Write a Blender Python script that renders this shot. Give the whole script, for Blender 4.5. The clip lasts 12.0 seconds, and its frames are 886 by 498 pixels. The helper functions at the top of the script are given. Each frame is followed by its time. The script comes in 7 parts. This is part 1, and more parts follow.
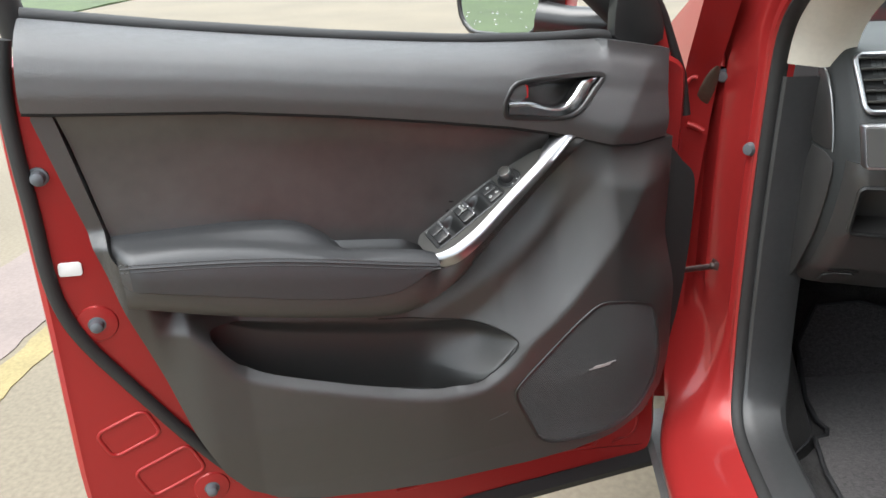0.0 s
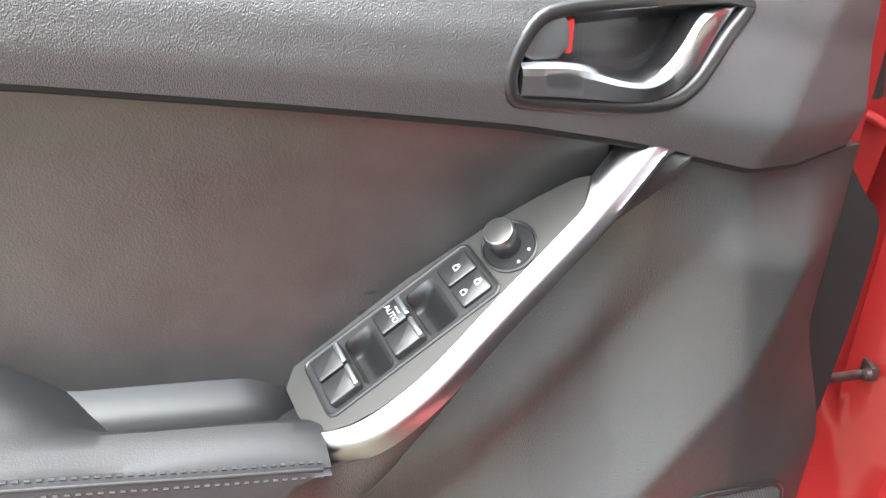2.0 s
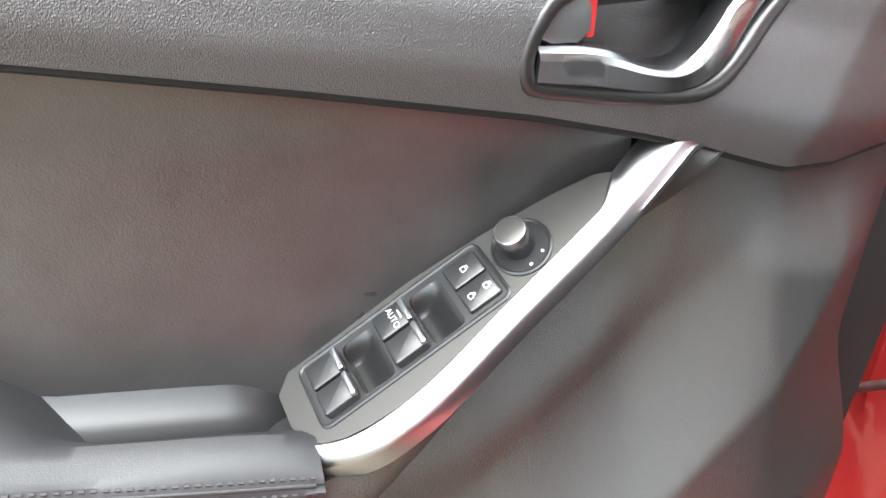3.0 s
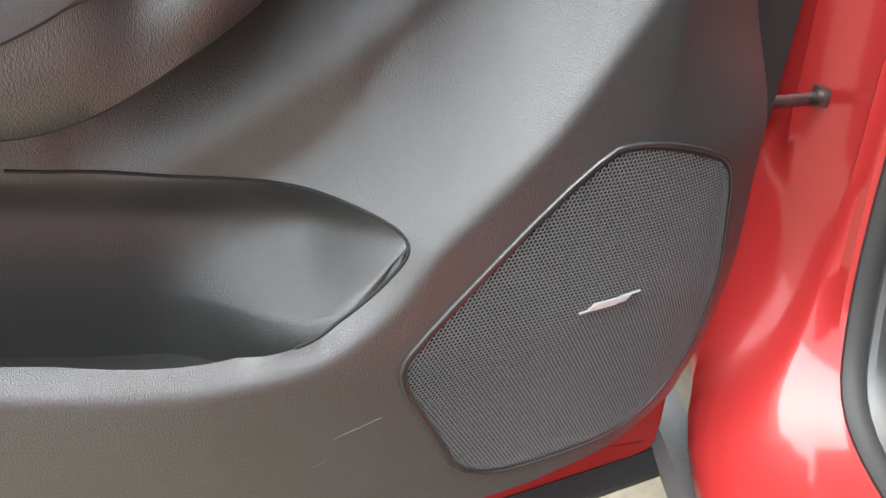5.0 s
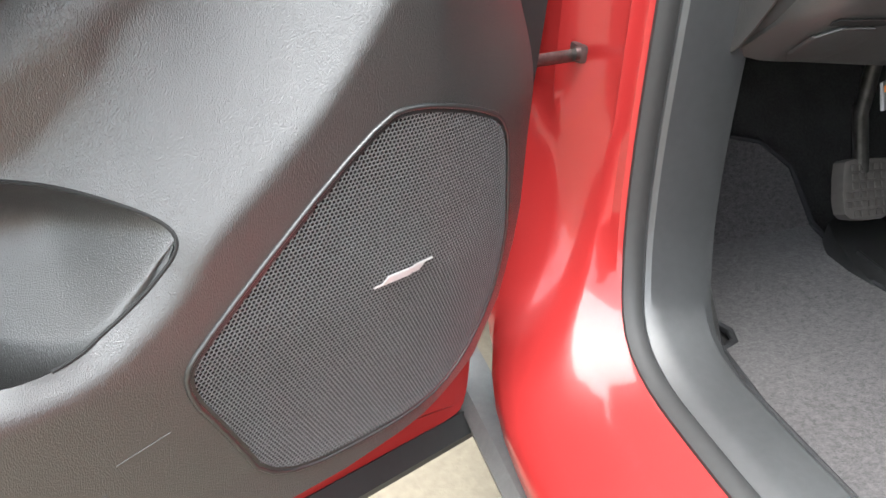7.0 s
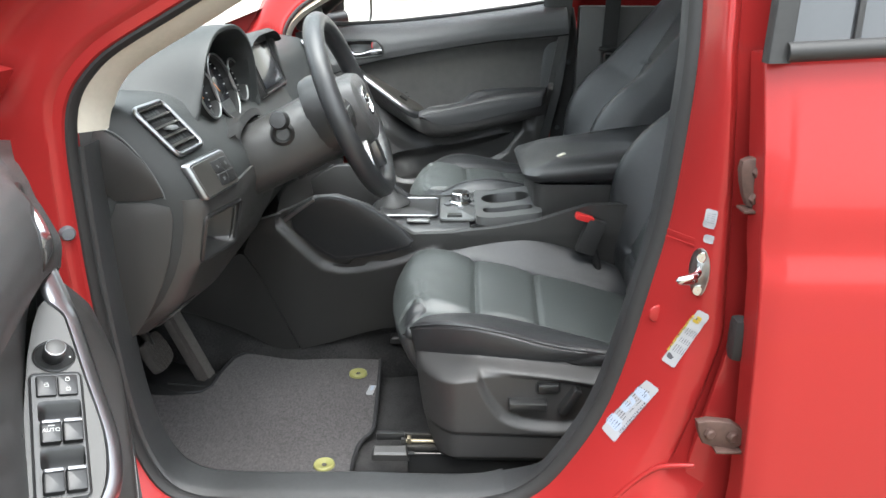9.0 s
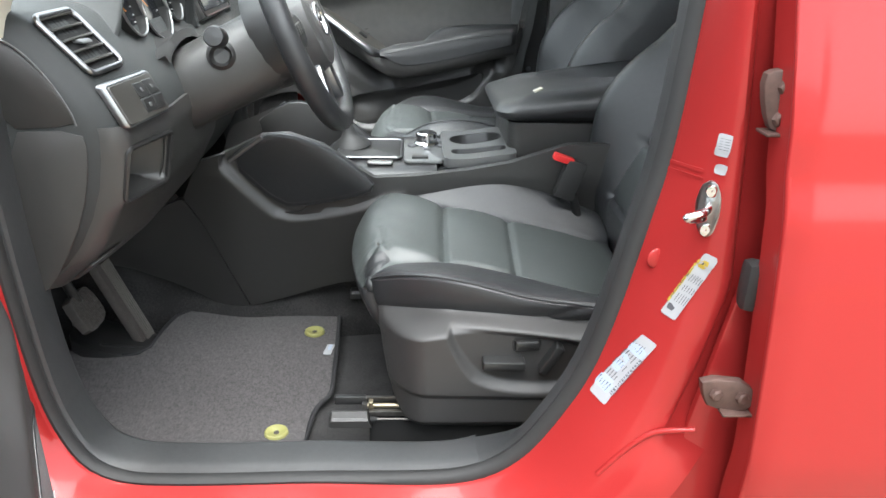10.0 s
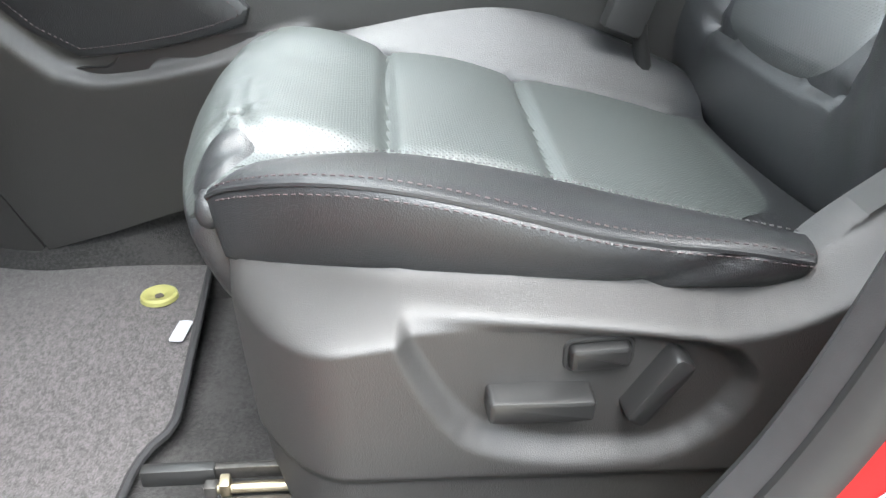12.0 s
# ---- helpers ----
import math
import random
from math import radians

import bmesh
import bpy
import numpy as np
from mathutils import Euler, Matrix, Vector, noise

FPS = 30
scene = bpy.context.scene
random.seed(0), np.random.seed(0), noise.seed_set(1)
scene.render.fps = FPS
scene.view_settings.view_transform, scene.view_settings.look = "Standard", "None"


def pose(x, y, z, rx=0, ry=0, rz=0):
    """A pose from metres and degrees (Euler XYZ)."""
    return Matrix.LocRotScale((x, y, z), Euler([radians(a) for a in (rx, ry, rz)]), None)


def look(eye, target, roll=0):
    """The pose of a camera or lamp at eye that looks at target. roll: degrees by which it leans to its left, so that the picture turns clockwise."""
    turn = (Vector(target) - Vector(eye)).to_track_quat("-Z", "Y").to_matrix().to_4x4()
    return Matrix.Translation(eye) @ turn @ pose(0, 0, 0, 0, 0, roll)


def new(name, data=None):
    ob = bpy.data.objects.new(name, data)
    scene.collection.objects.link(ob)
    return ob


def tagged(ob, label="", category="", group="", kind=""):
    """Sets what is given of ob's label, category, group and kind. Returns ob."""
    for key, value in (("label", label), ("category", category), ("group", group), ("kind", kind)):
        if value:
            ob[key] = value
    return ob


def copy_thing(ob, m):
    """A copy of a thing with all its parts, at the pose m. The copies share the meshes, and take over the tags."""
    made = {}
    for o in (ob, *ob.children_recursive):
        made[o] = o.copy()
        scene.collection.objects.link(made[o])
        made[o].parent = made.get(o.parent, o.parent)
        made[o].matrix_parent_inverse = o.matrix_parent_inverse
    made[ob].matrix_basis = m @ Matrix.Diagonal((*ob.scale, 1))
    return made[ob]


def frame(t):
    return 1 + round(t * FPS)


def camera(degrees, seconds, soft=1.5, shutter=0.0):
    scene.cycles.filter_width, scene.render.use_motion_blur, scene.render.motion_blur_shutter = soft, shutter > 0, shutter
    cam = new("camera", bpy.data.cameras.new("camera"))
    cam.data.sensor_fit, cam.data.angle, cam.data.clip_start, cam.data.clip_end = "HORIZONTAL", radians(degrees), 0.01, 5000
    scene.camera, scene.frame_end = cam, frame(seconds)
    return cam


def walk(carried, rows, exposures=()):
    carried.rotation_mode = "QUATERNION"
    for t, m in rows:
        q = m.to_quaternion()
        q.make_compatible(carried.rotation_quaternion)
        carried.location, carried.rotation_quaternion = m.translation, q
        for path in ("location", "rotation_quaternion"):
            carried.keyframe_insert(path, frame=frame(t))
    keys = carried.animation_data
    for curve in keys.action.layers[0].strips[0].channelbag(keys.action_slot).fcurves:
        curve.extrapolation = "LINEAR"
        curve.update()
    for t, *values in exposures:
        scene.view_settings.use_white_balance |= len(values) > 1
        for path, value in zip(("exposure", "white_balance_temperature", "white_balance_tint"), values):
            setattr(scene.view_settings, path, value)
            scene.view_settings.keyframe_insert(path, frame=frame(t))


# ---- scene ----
cam = camera(61.0, 12.0)
PATH = [
    (0, (1.363, -0.348, 1.314), (-0.463, -0.525, 0.517), -2.2),
    (0.5, (1.2, -0.352, 1.276), (-0.615, -0.504, 0.45), -1.5),
    (1, (0.997, -0.351, 1.225), (-0.797, -0.475, 0.351), -0.5),
    (1.5, (0.817, -0.373, 1.199), (-0.962, -0.479, 0.29), 0.2),
    (2, (0.681, -0.365, 1.176), (-1.073, -0.476, 0.222), 0.9),
    (2.5, (0.647, -0.369, 1.164), (-1.103, -0.508, 0.206), 1.0),
    (3, (0.647, -0.366, 1.163), (-1.095, -0.499, 0.189), 1.4),
    (3.5, (0.736, -0.362, 1.185), (-1.017, -0.454, 0.227), 1.4),
    (3.7, (0.831, -0.372, 1.189), (-0.91, -0.418, 0.205), 1.5),
    (5.3, (0.638, -0.318, 0.829), (-1.128, -0.229, -0.106), 2.1),
    (5.5, (0.603, -0.321, 0.801), (-1.2, -0.211, -0.058), 2.1),
    (6, (0.586, -0.318, 0.792), (-1.243, -0.232, -0.011), 1.9),
    (6.5, (0.594, -0.304, 0.798), (-1.218, -0.229, -0.046), 1.2),
    (7, (0.675, -0.313, 0.886), (-0.963, 0.261, -0.109), 3.9),
    (7.1, (0.696, -0.327, 0.899), (-0.91, 0.335, -0.093), 3.4),
    (7.3, (0.753, -0.392, 0.958), (-0.682, 0.587, -0.034), 3.8),
    (7.5, (0.782, -0.482, 1.002), (-0.395, 0.806, 0.025), 3.4),
    (7.7, (0.792, -0.589, 1.022), (-0.087, 0.948, 0.093), 2.4),
    (9.3, (0.634, -1.041, 1.342), (0.675, 0.836, 0.652), 1.3),
    (9.5, (0.631, -1.035, 1.329), (0.705, 0.833, 0.618), 1.9),
    (10, (0.65, -0.879, 1.229), (0.738, 0.956, 0.439), 1.2),
    (10.5, (0.688, -0.64, 1.107), (0.734, 1.159, 0.235), 0.7),
    (11, (0.688, -0.437, 0.977), (0.75, 1.356, 0.093), 0.9),
    (11.5, (0.694, -0.269, 0.915), (0.816, 1.486, -0.037), 1.2),
    (12, (0.698, -0.196, 0.898), (0.884, 1.536, -0.086), 1.5),
]
walk(cam, [(t, look(eye, target, roll)) for t, eye, target, roll in PATH],
     exposures=[(0, 2.1), (0.5, 2.7), (1.0, 2.98), (1.5, 3.28), (2.5, 3.25), (3.7, 3.3), (5.5, 3.1), (6.5, 3.2), (7.0, 3.45), (7.6, 3.6), (9.3, 2.4), (10.5, 3.12), (11.3, 3.5), (12, 3.68)])

# ---- sky, sun ----
world = bpy.data.worlds.new("world")
scene.world = world
world.use_nodes = True
wn = world.node_tree.nodes
sky = wn.new("ShaderNodeTexSky")
sky.sky_type = "NISHITA"
sky.sun_disc = False
sky.sun_elevation, sky.sun_rotation = radians(72), radians(159)
sky.air_density, sky.dust_density, sky.ozone_density = 1.0, 4.0, 1.0
veil = wn.new("ShaderNodeMix")
veil.data_type = "RGBA"
veil.inputs[0].default_value = 0.72
veil.inputs[7].default_value = (4.95, 5.35, 5.4, 1)
world.node_tree.links.new(sky.outputs["Color"], veil.inputs[6])
wn["Background"].inputs["Strength"].default_value = 0.125
world.node_tree.links.new(veil.outputs[2], wn["Background"].inputs["Color"])
sun = new("sun", bpy.data.lights.new("sun", "SUN"))
sun.data.energy, sun.data.angle, sun.data.color = 1.5, radians(62), (0.95, 0.985, 1.0)
sun.matrix_world = look((1.0, -2.6, 9), (0, 0, 0))


# ---- materials ----
def shader(name, base, rough=0.5, metal=0.0, vary=0.12, coarse=6.0, fine=120.0, bump=0.0, bump_scale=400.0,
           stretch=(1, 1, 1), cells=0.0, cell_scale=500.0, coat=0.0, coat_rough=0.05, sheen=0.0, tint=None, spec=0.5,
           rough_vary=0.08, span=0.4, dots=0.0, dot_axes="XY", transmission=0.0, ior=1.5):
    """A surface with two scales of colour variation, fine relief and an uneven gloss."""
    m = bpy.data.materials.new(name)
    m.use_nodes = True
    nt = m.node_tree
    n, link = nt.nodes, nt.links.new
    p = n["Principled BSDF"]
    p.inputs["Metallic"].default_value = metal
    p.inputs["Coat Weight"].default_value = coat
    p.inputs["Coat Roughness"].default_value = coat_rough
    p.inputs["Sheen Weight"].default_value = sheen
    p.inputs["Specular IOR Level"].default_value = spec
    p.inputs["Transmission Weight"].default_value = transmission
    p.inputs["IOR"].default_value = ior
    co = n.new("ShaderNodeTexCoord")
    mp = n.new("ShaderNodeMapping")
    mp.inputs["Scale"].default_value = stretch
    link(co.outputs["Object"], mp.inputs["Vector"])
    a, b = n.new("ShaderNodeTexNoise"), n.new("ShaderNodeTexNoise")
    for tex, sc in ((a, coarse), (b, fine)):
        tex.inputs["Scale"].default_value = sc
        tex.inputs["Detail"].default_value = 4
        link(mp.outputs["Vector"], tex.inputs["Vector"])
    mixn = n.new("ShaderNodeMath")
    mixn.operation = "ADD"
    link(a.outputs["Fac"], mixn.inputs[0])
    link(b.outputs["Fac"], mixn.inputs[1])
    ramp = n.new("ShaderNodeMapRange")
    ramp.inputs["From Min"].default_value, ramp.inputs["From Max"].default_value = 1 - span, 1 + span
    link(mixn.outputs[0], ramp.inputs["Value"])
    mix = n.new("ShaderNodeMix")
    mix.data_type = "RGBA"
    lo = [c * (1 - vary) for c in base]
    hi = [min(1, c * (1 + vary)) for c in (tint or base)]
    mix.inputs[6].default_value, mix.inputs[7].default_value = (*lo, 1), (*hi, 1)
    link(ramp.outputs["Result"], mix.inputs[0])
    colour = mix.outputs[2]
    rr = n.new("ShaderNodeMapRange")
    rr.inputs["To Min"].default_value, rr.inputs["To Max"].default_value = max(0.02, rough - rough_vary), min(1, rough + rough_vary)
    link(a.outputs["Fac"], rr.inputs["Value"])
    link(rr.outputs["Result"], p.inputs["Roughness"])
    height = None
    if cells:
        v = n.new("ShaderNodeTexVoronoi")
        v.inputs["Scale"].default_value = cell_scale
        link(mp.outputs["Vector"], v.inputs["Vector"])
        bp = n.new("ShaderNodeBump")
        bp.inputs["Strength"].default_value, bp.inputs["Distance"].default_value = cells, 0.0006
        link(v.outputs["Distance"], bp.inputs["Height"])
        height = bp
    if bump:
        t = n.new("ShaderNodeTexNoise")
        t.inputs["Scale"].default_value, t.inputs["Detail"].default_value = bump_scale, 3
        link(mp.outputs["Vector"], t.inputs["Vector"])
        bp = n.new("ShaderNodeBump")
        bp.inputs["Strength"].default_value, bp.inputs["Distance"].default_value = bump, 0.0008
        link(t.outputs["Fac"], bp.inputs["Height"])
        if height:
            link(height.outputs["Normal"], bp.inputs["Normal"])
        height = bp
    if dots:
        sep = n.new("ShaderNodeSeparateXYZ")
        link(co.outputs["Object"], sep.inputs[0])
        sines = []
        for axis in dot_axes:
            k = n.new("ShaderNodeMath")
            k.operation, k.inputs[1].default_value = "MULTIPLY", 2 * math.pi / dots
            link(sep.outputs[axis], k.inputs[0])
            s = n.new("ShaderNodeMath")
            s.operation = "SINE"
            link(k.outputs[0], s.inputs[0])
            sines.append(s)
        mul = n.new("ShaderNodeMath")
        mul.operation = "MULTIPLY"
        link(sines[0].outputs[0], mul.inputs[0])
        link(sines[1].outputs[0], mul.inputs[1])
        dr = n.new("ShaderNodeMapRange")
        dr.inputs["From Min"].default_value, dr.inputs["From Max"].default_value = 0.35, 0.75
        dr.inputs["To Max"].default_value = 0.7
        link(mul.outputs[0], dr.inputs["Value"])
        hole = n.new("ShaderNodeMix")
        hole.data_type = "RGBA"
        hole.inputs[7].default_value = (0.004, 0.004, 0.004, 1)
        link(colour, hole.inputs[6])
        link(dr.outputs["Result"], hole.inputs[0])
        colour = hole.outputs[2]
        bp = n.new("ShaderNodeBump")
        bp.invert = True
        bp.inputs["Strength"].default_value, bp.inputs["Distance"].default_value = 0.6, 0.0006
        link(dr.outputs["Result"], bp.inputs["Height"])
        if height:
            link(height.outputs["Normal"], bp.inputs["Normal"])
        height = bp
    link(colour, p.inputs["Base Color"])
    if height:
        link(height.outputs["Normal"], p.inputs["Normal"])
    return m


PLASTIC = shader("grained_black_plastic", (0.027, 0.026, 0.0252), 0.40, bump=0.48, bump_scale=1700, stretch=(1, 1, 0.34), cells=0.36, cell_scale=1400, vary=0.1, spec=1.0)
SOFT = shader("soft_touch_black", (0.058, 0.058, 0.059), 0.34, bump=0.40, bump_scale=1500, stretch=(1, 1, 0.7), cells=0.75, cell_scale=1400, vary=0.08, spec=1.0)
SMOOTH = shader("smooth_black_plastic", (0.017, 0.017, 0.017), 0.34, bump=0.05, bump_scale=300, vary=0.1, spec=0.7)
ARMSKIN = shader("armrest_leatherette", (0.027, 0.0275, 0.029), 0.50, ior=1.5, bump=0.05, bump_scale=600, cells=0.15, cell_scale=1300, vary=0.14, coarse=6, spec=0.75)
GREYTHREAD = shader("grey_thread", (0.048, 0.045, 0.046), 0.7, vary=0.25)
# PLASTIC's colour with a duller finish, made to subdue the shield's highlight
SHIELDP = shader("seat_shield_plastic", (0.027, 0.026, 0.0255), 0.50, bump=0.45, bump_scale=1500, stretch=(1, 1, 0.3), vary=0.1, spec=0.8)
SILLP = shader("sill_black_plastic", (0.030, 0.031, 0.032), 0.42, bump=0.25, bump_scale=1500, vary=0.2, coarse=9, spec=0.65)
GREYPLATE = shader("dark_grey_switch_plate", (0.04, 0.038, 0.034), 0.38, bump=0.05, bump_scale=700, vary=0.06, spec=0.7)
INSERT = shader("black_leatherette", (0.044, 0.042, 0.041), 0.31, bump=0.18, bump_scale=260, cells=0.25, cell_scale=800, vary=0.22, coarse=11, fine=40, span=0.3, spec=1.0)
LEATHER = shader("black_leather", (0.025, 0.026, 0.0275), 0.36, ior=1.5, bump=0.10, bump_scale=500, cells=0.40, cell_scale=900, vary=0.15, coarse=5, spec=0.64)
# sky sheen on the cushion is put into this paler, greener base
PERF_LIT = shader("perforated_leather_lit", (0.05, 0.058, 0.056), 0.50, ior=1.55, bump=0.25, bump_scale=520, dots=0.0046, dot_axes="XY", vary=0.12, spec=1.0)
# same leather with a darker base, for the dim dashboard it mirrors
PERF_SHADED = shader("perforated_leather_shaded", (0.026, 0.029, 0.029), 0.38, ior=1.62, bump=0.12, bump_scale=330, dots=0.0046, dot_axes="YZ", vary=0.12, spec=1.0)
THREAD = shader("dark_red_grey_thread", (0.058, 0.040, 0.042), 0.7, vary=0.2)
SILVER = shader("satin_silver_trim", (0.34, 0.34, 0.35), 0.30, metal=1.0, vary=0.03, bump=0.02, bump_scale=900, rough_vary=0.05)
CHROME = shader("chrome", (0.75, 0.75, 0.76), 0.10, metal=1.0, vary=0.03, rough_vary=0.04)
STEEL = shader("dull_steel", (0.42, 0.42, 0.41), 0.32, metal=1.0, vary=0.15, coarse=30)
RED = shader("red_metallic_paint", (0.34, 0.024, 0.0235), 0.32, metal=0.2, spec=0.2, vary=0.05, coarse=3, fine=900, coat=0.42, coat_rough=0.08, rough_vary=0.04, bump=0.015, bump_scale=60)
REDMARK = shader("red_plastic", (0.62, 0.03, 0.03), 0.35, vary=0.05)
RUBBER = shader("black_rubber", (0.019, 0.019, 0.019), 0.60, bump=0.15, bump_scale=250, vary=0.15)
GREYRUB = shader("grey_rubber_plug", (0.10, 0.11, 0.12), 0.5, vary=0.1)
GRILLEM = shader("grille_plastic", (0.085, 0.085, 0.087), 0.4, bump=0.0, vary=0.08, spec=0.6)
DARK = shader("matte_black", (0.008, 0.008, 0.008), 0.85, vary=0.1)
CARPET = shader("black_carpet", (0.021, 0.020, 0.020), 0.95, bump=0.9, bump_scale=600, sheen=0.15, vary=0.5, span=0.16, coarse=18, fine=260)
MAT = shader("grey_mat_pile", (0.059, 0.054, 0.055), 0.97, bump=1.0, bump_scale=650, sheen=0.25, vary=0.5, span=0.26, coarse=210, fine=520, stretch=(1, 0.6, 1))
BEIGE = shader("beige_pillar_cloth", (0.62, 0.58, 0.49), 0.85, bump=0.25, bump_scale=900, vary=0.06)
YELLOW = shader("yellow_grommet", (0.28, 0.275, 0.10), 0.5, vary=0.06)
WHITE = shader("white_sticker", (0.33, 0.335, 0.35), 0.45, vary=0.04)
BLUEWHITE = shader("pale_blue_print", (0.34, 0.40, 0.50), 0.45, vary=0.06)
INK = shader("black_ink", (0.075, 0.075, 0.085), 0.5, vary=0.05)
AMBER = shader("amber_print", (0.42, 0.30, 0.04), 0.45, vary=0.05)
ORANGE = shader("orange_mark", (0.75, 0.25, 0.05), 0.5, vary=0.05)
ICON = shader("white_print", (0.62, 0.62, 0.60), 0.5, vary=0.05)
BADGE = shader("pale_silver_badge", (0.46, 0.46, 0.46), 0.35, metal=0.5, vary=0.05)
CLAD = shader("grey_body_cladding", (0.10, 0.10, 0.098), 0.6, bump=0.3, bump_scale=350, vary=0.2)
PIPING = shader("mat_edge_binding", (0.02, 0.02, 0.022), 0.8, bump=0.4, bump_scale=500, vary=0.2)
HINGERED = shader("dull_red_hinge_steel", (0.10, 0.060, 0.050), 0.5, metal=0.4, vary=0.3, coarse=40)
PADGREY = shader("taupe_pedal_rubber", (0.066, 0.058, 0.053), 0.7, bump=0.2, bump_scale=300, vary=0.2)
RIBGREY = shader("pale_pedal_rib", (0.13, 0.12, 0.11), 0.6, vary=0.2)
# brighter than SILVER: pale reflections on the lever are put into its colour
LEVER = shader("satin_chrome_lever", (0.58, 0.58, 0.60), 0.24, metal=1.0, vary=0.03, rough_vary=0.04)
SCREWM = shader("yellowed_steel", (0.28, 0.24, 0.17), 0.35, metal=0.9, vary=0.25, coarse=40, bump=0.5, bump_scale=700)
DARKSTEEL = shader("dark_greased_steel", (0.10, 0.095, 0.09), 0.35, metal=0.8, vary=0.3, coarse=60)
CUPGREY = shader("satin_grey_plastic", (0.16, 0.165, 0.165), 0.32, metal=0.5, vary=0.06)
DASHTOP = shader("dashboard_skin", (0.022, 0.024, 0.024), 0.56, bump=0.25, bump_scale=900, cells=0.3, cell_scale=1000, vary=0.1, spec=0.45)
SIDING = shader("cream_siding", (0.74, 0.73, 0.66), 0.7, vary=0.06, bump=0.1, bump_scale=40)
TRIMWHITE = shader("white_trim_paint", (0.82, 0.82, 0.80), 0.5, vary=0.04)
GRASS = shader("lawn_green", (0.06, 0.085, 0.035), 0.9, vary=0.4, coarse=1.5, fine=30, bump=0.8, bump_scale=40)
LEAF = shader("tree_leaf", (0.05, 0.10, 0.03), 0.6, vary=0.45, coarse=2, fine=20)
BARK = shader("tree_bark", (0.14, 0.10, 0.07), 0.9, vary=0.3, bump=0.8, bump_scale=25)
BOOT = shader("brown_rubber_boot", (0.075, 0.055, 0.040), 0.55, vary=0.2)
SCUFF = shader("pale_scuff", (0.065, 0.063, 0.06), 0.7, vary=0.2)
TYRE = shader("tyre_rubber", (0.025, 0.025, 0.025), 0.75, bump=0.3, bump_scale=120, vary=0.2)
MIRROR = shader("mirror_glass", (0.86, 0.88, 0.88), 0.02, metal=1.0, vary=0.0, rough_vary=0.01)
SCREEN = shader("dark_screen", (0.012, 0.013, 0.015), 0.12, vary=0.05, rough_vary=0.02)
GLASS = shader("tinted_glass", (0.75, 0.80, 0.78), 0.02, transmission=1.0, ior=1.05, vary=0.0, rough_vary=0.01)
DROP = shader("water_drop", (0.9, 0.92, 0.92), 0.03, transmission=1.0, ior=1.33, vary=0.0, rough_vary=0.01)


# ---- mesh tools ----
def smoothstep(a, b, x):
    t = np.clip((np.asarray(x, float) - a) / (b - a), 0, 1)
    return t * t * (3 - 2 * t)


def curve(points, x):
    xs, ys = zip(*sorted(points))
    return np.interp(x, xs, ys)


def rounded(points, rounds=2):
    """A closed outline with its corners cut."""
    p = np.asarray(points, float)
    for _ in range(rounds):
        q = np.roll(p, -1, 0)
        p = np.stack([0.75 * p + 0.25 * q, 0.25 * p + 0.75 * q], 1).reshape(-1, p.shape[1])
    return p


def eased(points, rounds=2):
    """An open line with its corners cut, ends kept."""
    p = np.asarray(points, float)
    for _ in range(rounds):
        mid = np.stack([0.75 * p[:-1] + 0.25 * p[1:], 0.25 * p[:-1] + 0.75 * p[1:]], 1).reshape(-1, p.shape[1])
        p = np.concatenate([p[:1], mid, p[-1:]])
    return p


def resample(points, count):
    p = np.asarray(points, float)
    s = np.r_[0, np.cumsum(np.linalg.norm(np.diff(p, axis=0), axis=1))]
    t = np.linspace(0, s[-1], count)
    return np.stack([np.interp(t, s, p[:, k]) for k in range(p.shape[1])], 1)


def shrink(poly, d):
    """The closed 2D outline moved inwards by d."""
    p = np.asarray(poly, float)
    e = np.roll(p, -1, 0) - np.roll(p, 1, 0)
    nrm = np.stack([-e[:, 1], e[:, 0]], 1)
    nrm /= np.linalg.norm(nrm, axis=1)[:, None] + 1e-12
    area = np.sum(p[:, 0] * np.roll(p[:, 1], -1) - np.roll(p[:, 0], -1) * p[:, 1])
    return p + nrm * d * (1 if area > 0 else -1)


def inside(poly, x, y):
    x1, y1 = poly[:, 0], poly[:, 1]
    x2, y2 = np.roll(x1, -1), np.roll(y1, -1)
    x, y = x[..., None], y[..., None]
    cross = (y1 > y) != (y2 > y)
    at = x1 + (y - y1) / np.where(y2 == y1, 1e-12, y2 - y1) * (x2 - x1)
    return (cross & (x < at)).sum(-1) % 2 == 1


def edge_gap(poly, x, y):
    """Distance to the outline, and the nearest place on it."""
    a = poly
    d = np.roll(poly, -1, 0) - a
    p = np.stack([x, y], -1)[..., None, :]
    t = np.clip(((p - a) * d).sum(-1) / ((d * d).sum(-1) + 1e-15), 0, 1)
    near = a + t[..., None] * d
    gap = np.linalg.norm(p - near, axis=-1)
    k = gap.argmin(-1)
    rows = np.arange(len(k))
    return gap[rows, k], near[rows, k]


def solid(name, verts, faces, material, parent=None, label="", smooth=35):
    me = bpy.data.meshes.new(name)
    me.from_pydata([tuple(map(float, v)) for v in verts], [], [tuple(map(int, f)) for f in faces])
    me.materials.append(material)
    if smooth:
        me.polygons.foreach_set("use_smooth", [True] * len(me.polygons))
        me.set_sharp_from_angle(angle=radians(smooth))
    me.update()
    ob = new(name, me)
    if parent:
        ob.parent = parent
    if label:
        tagged(ob, label)
    return ob


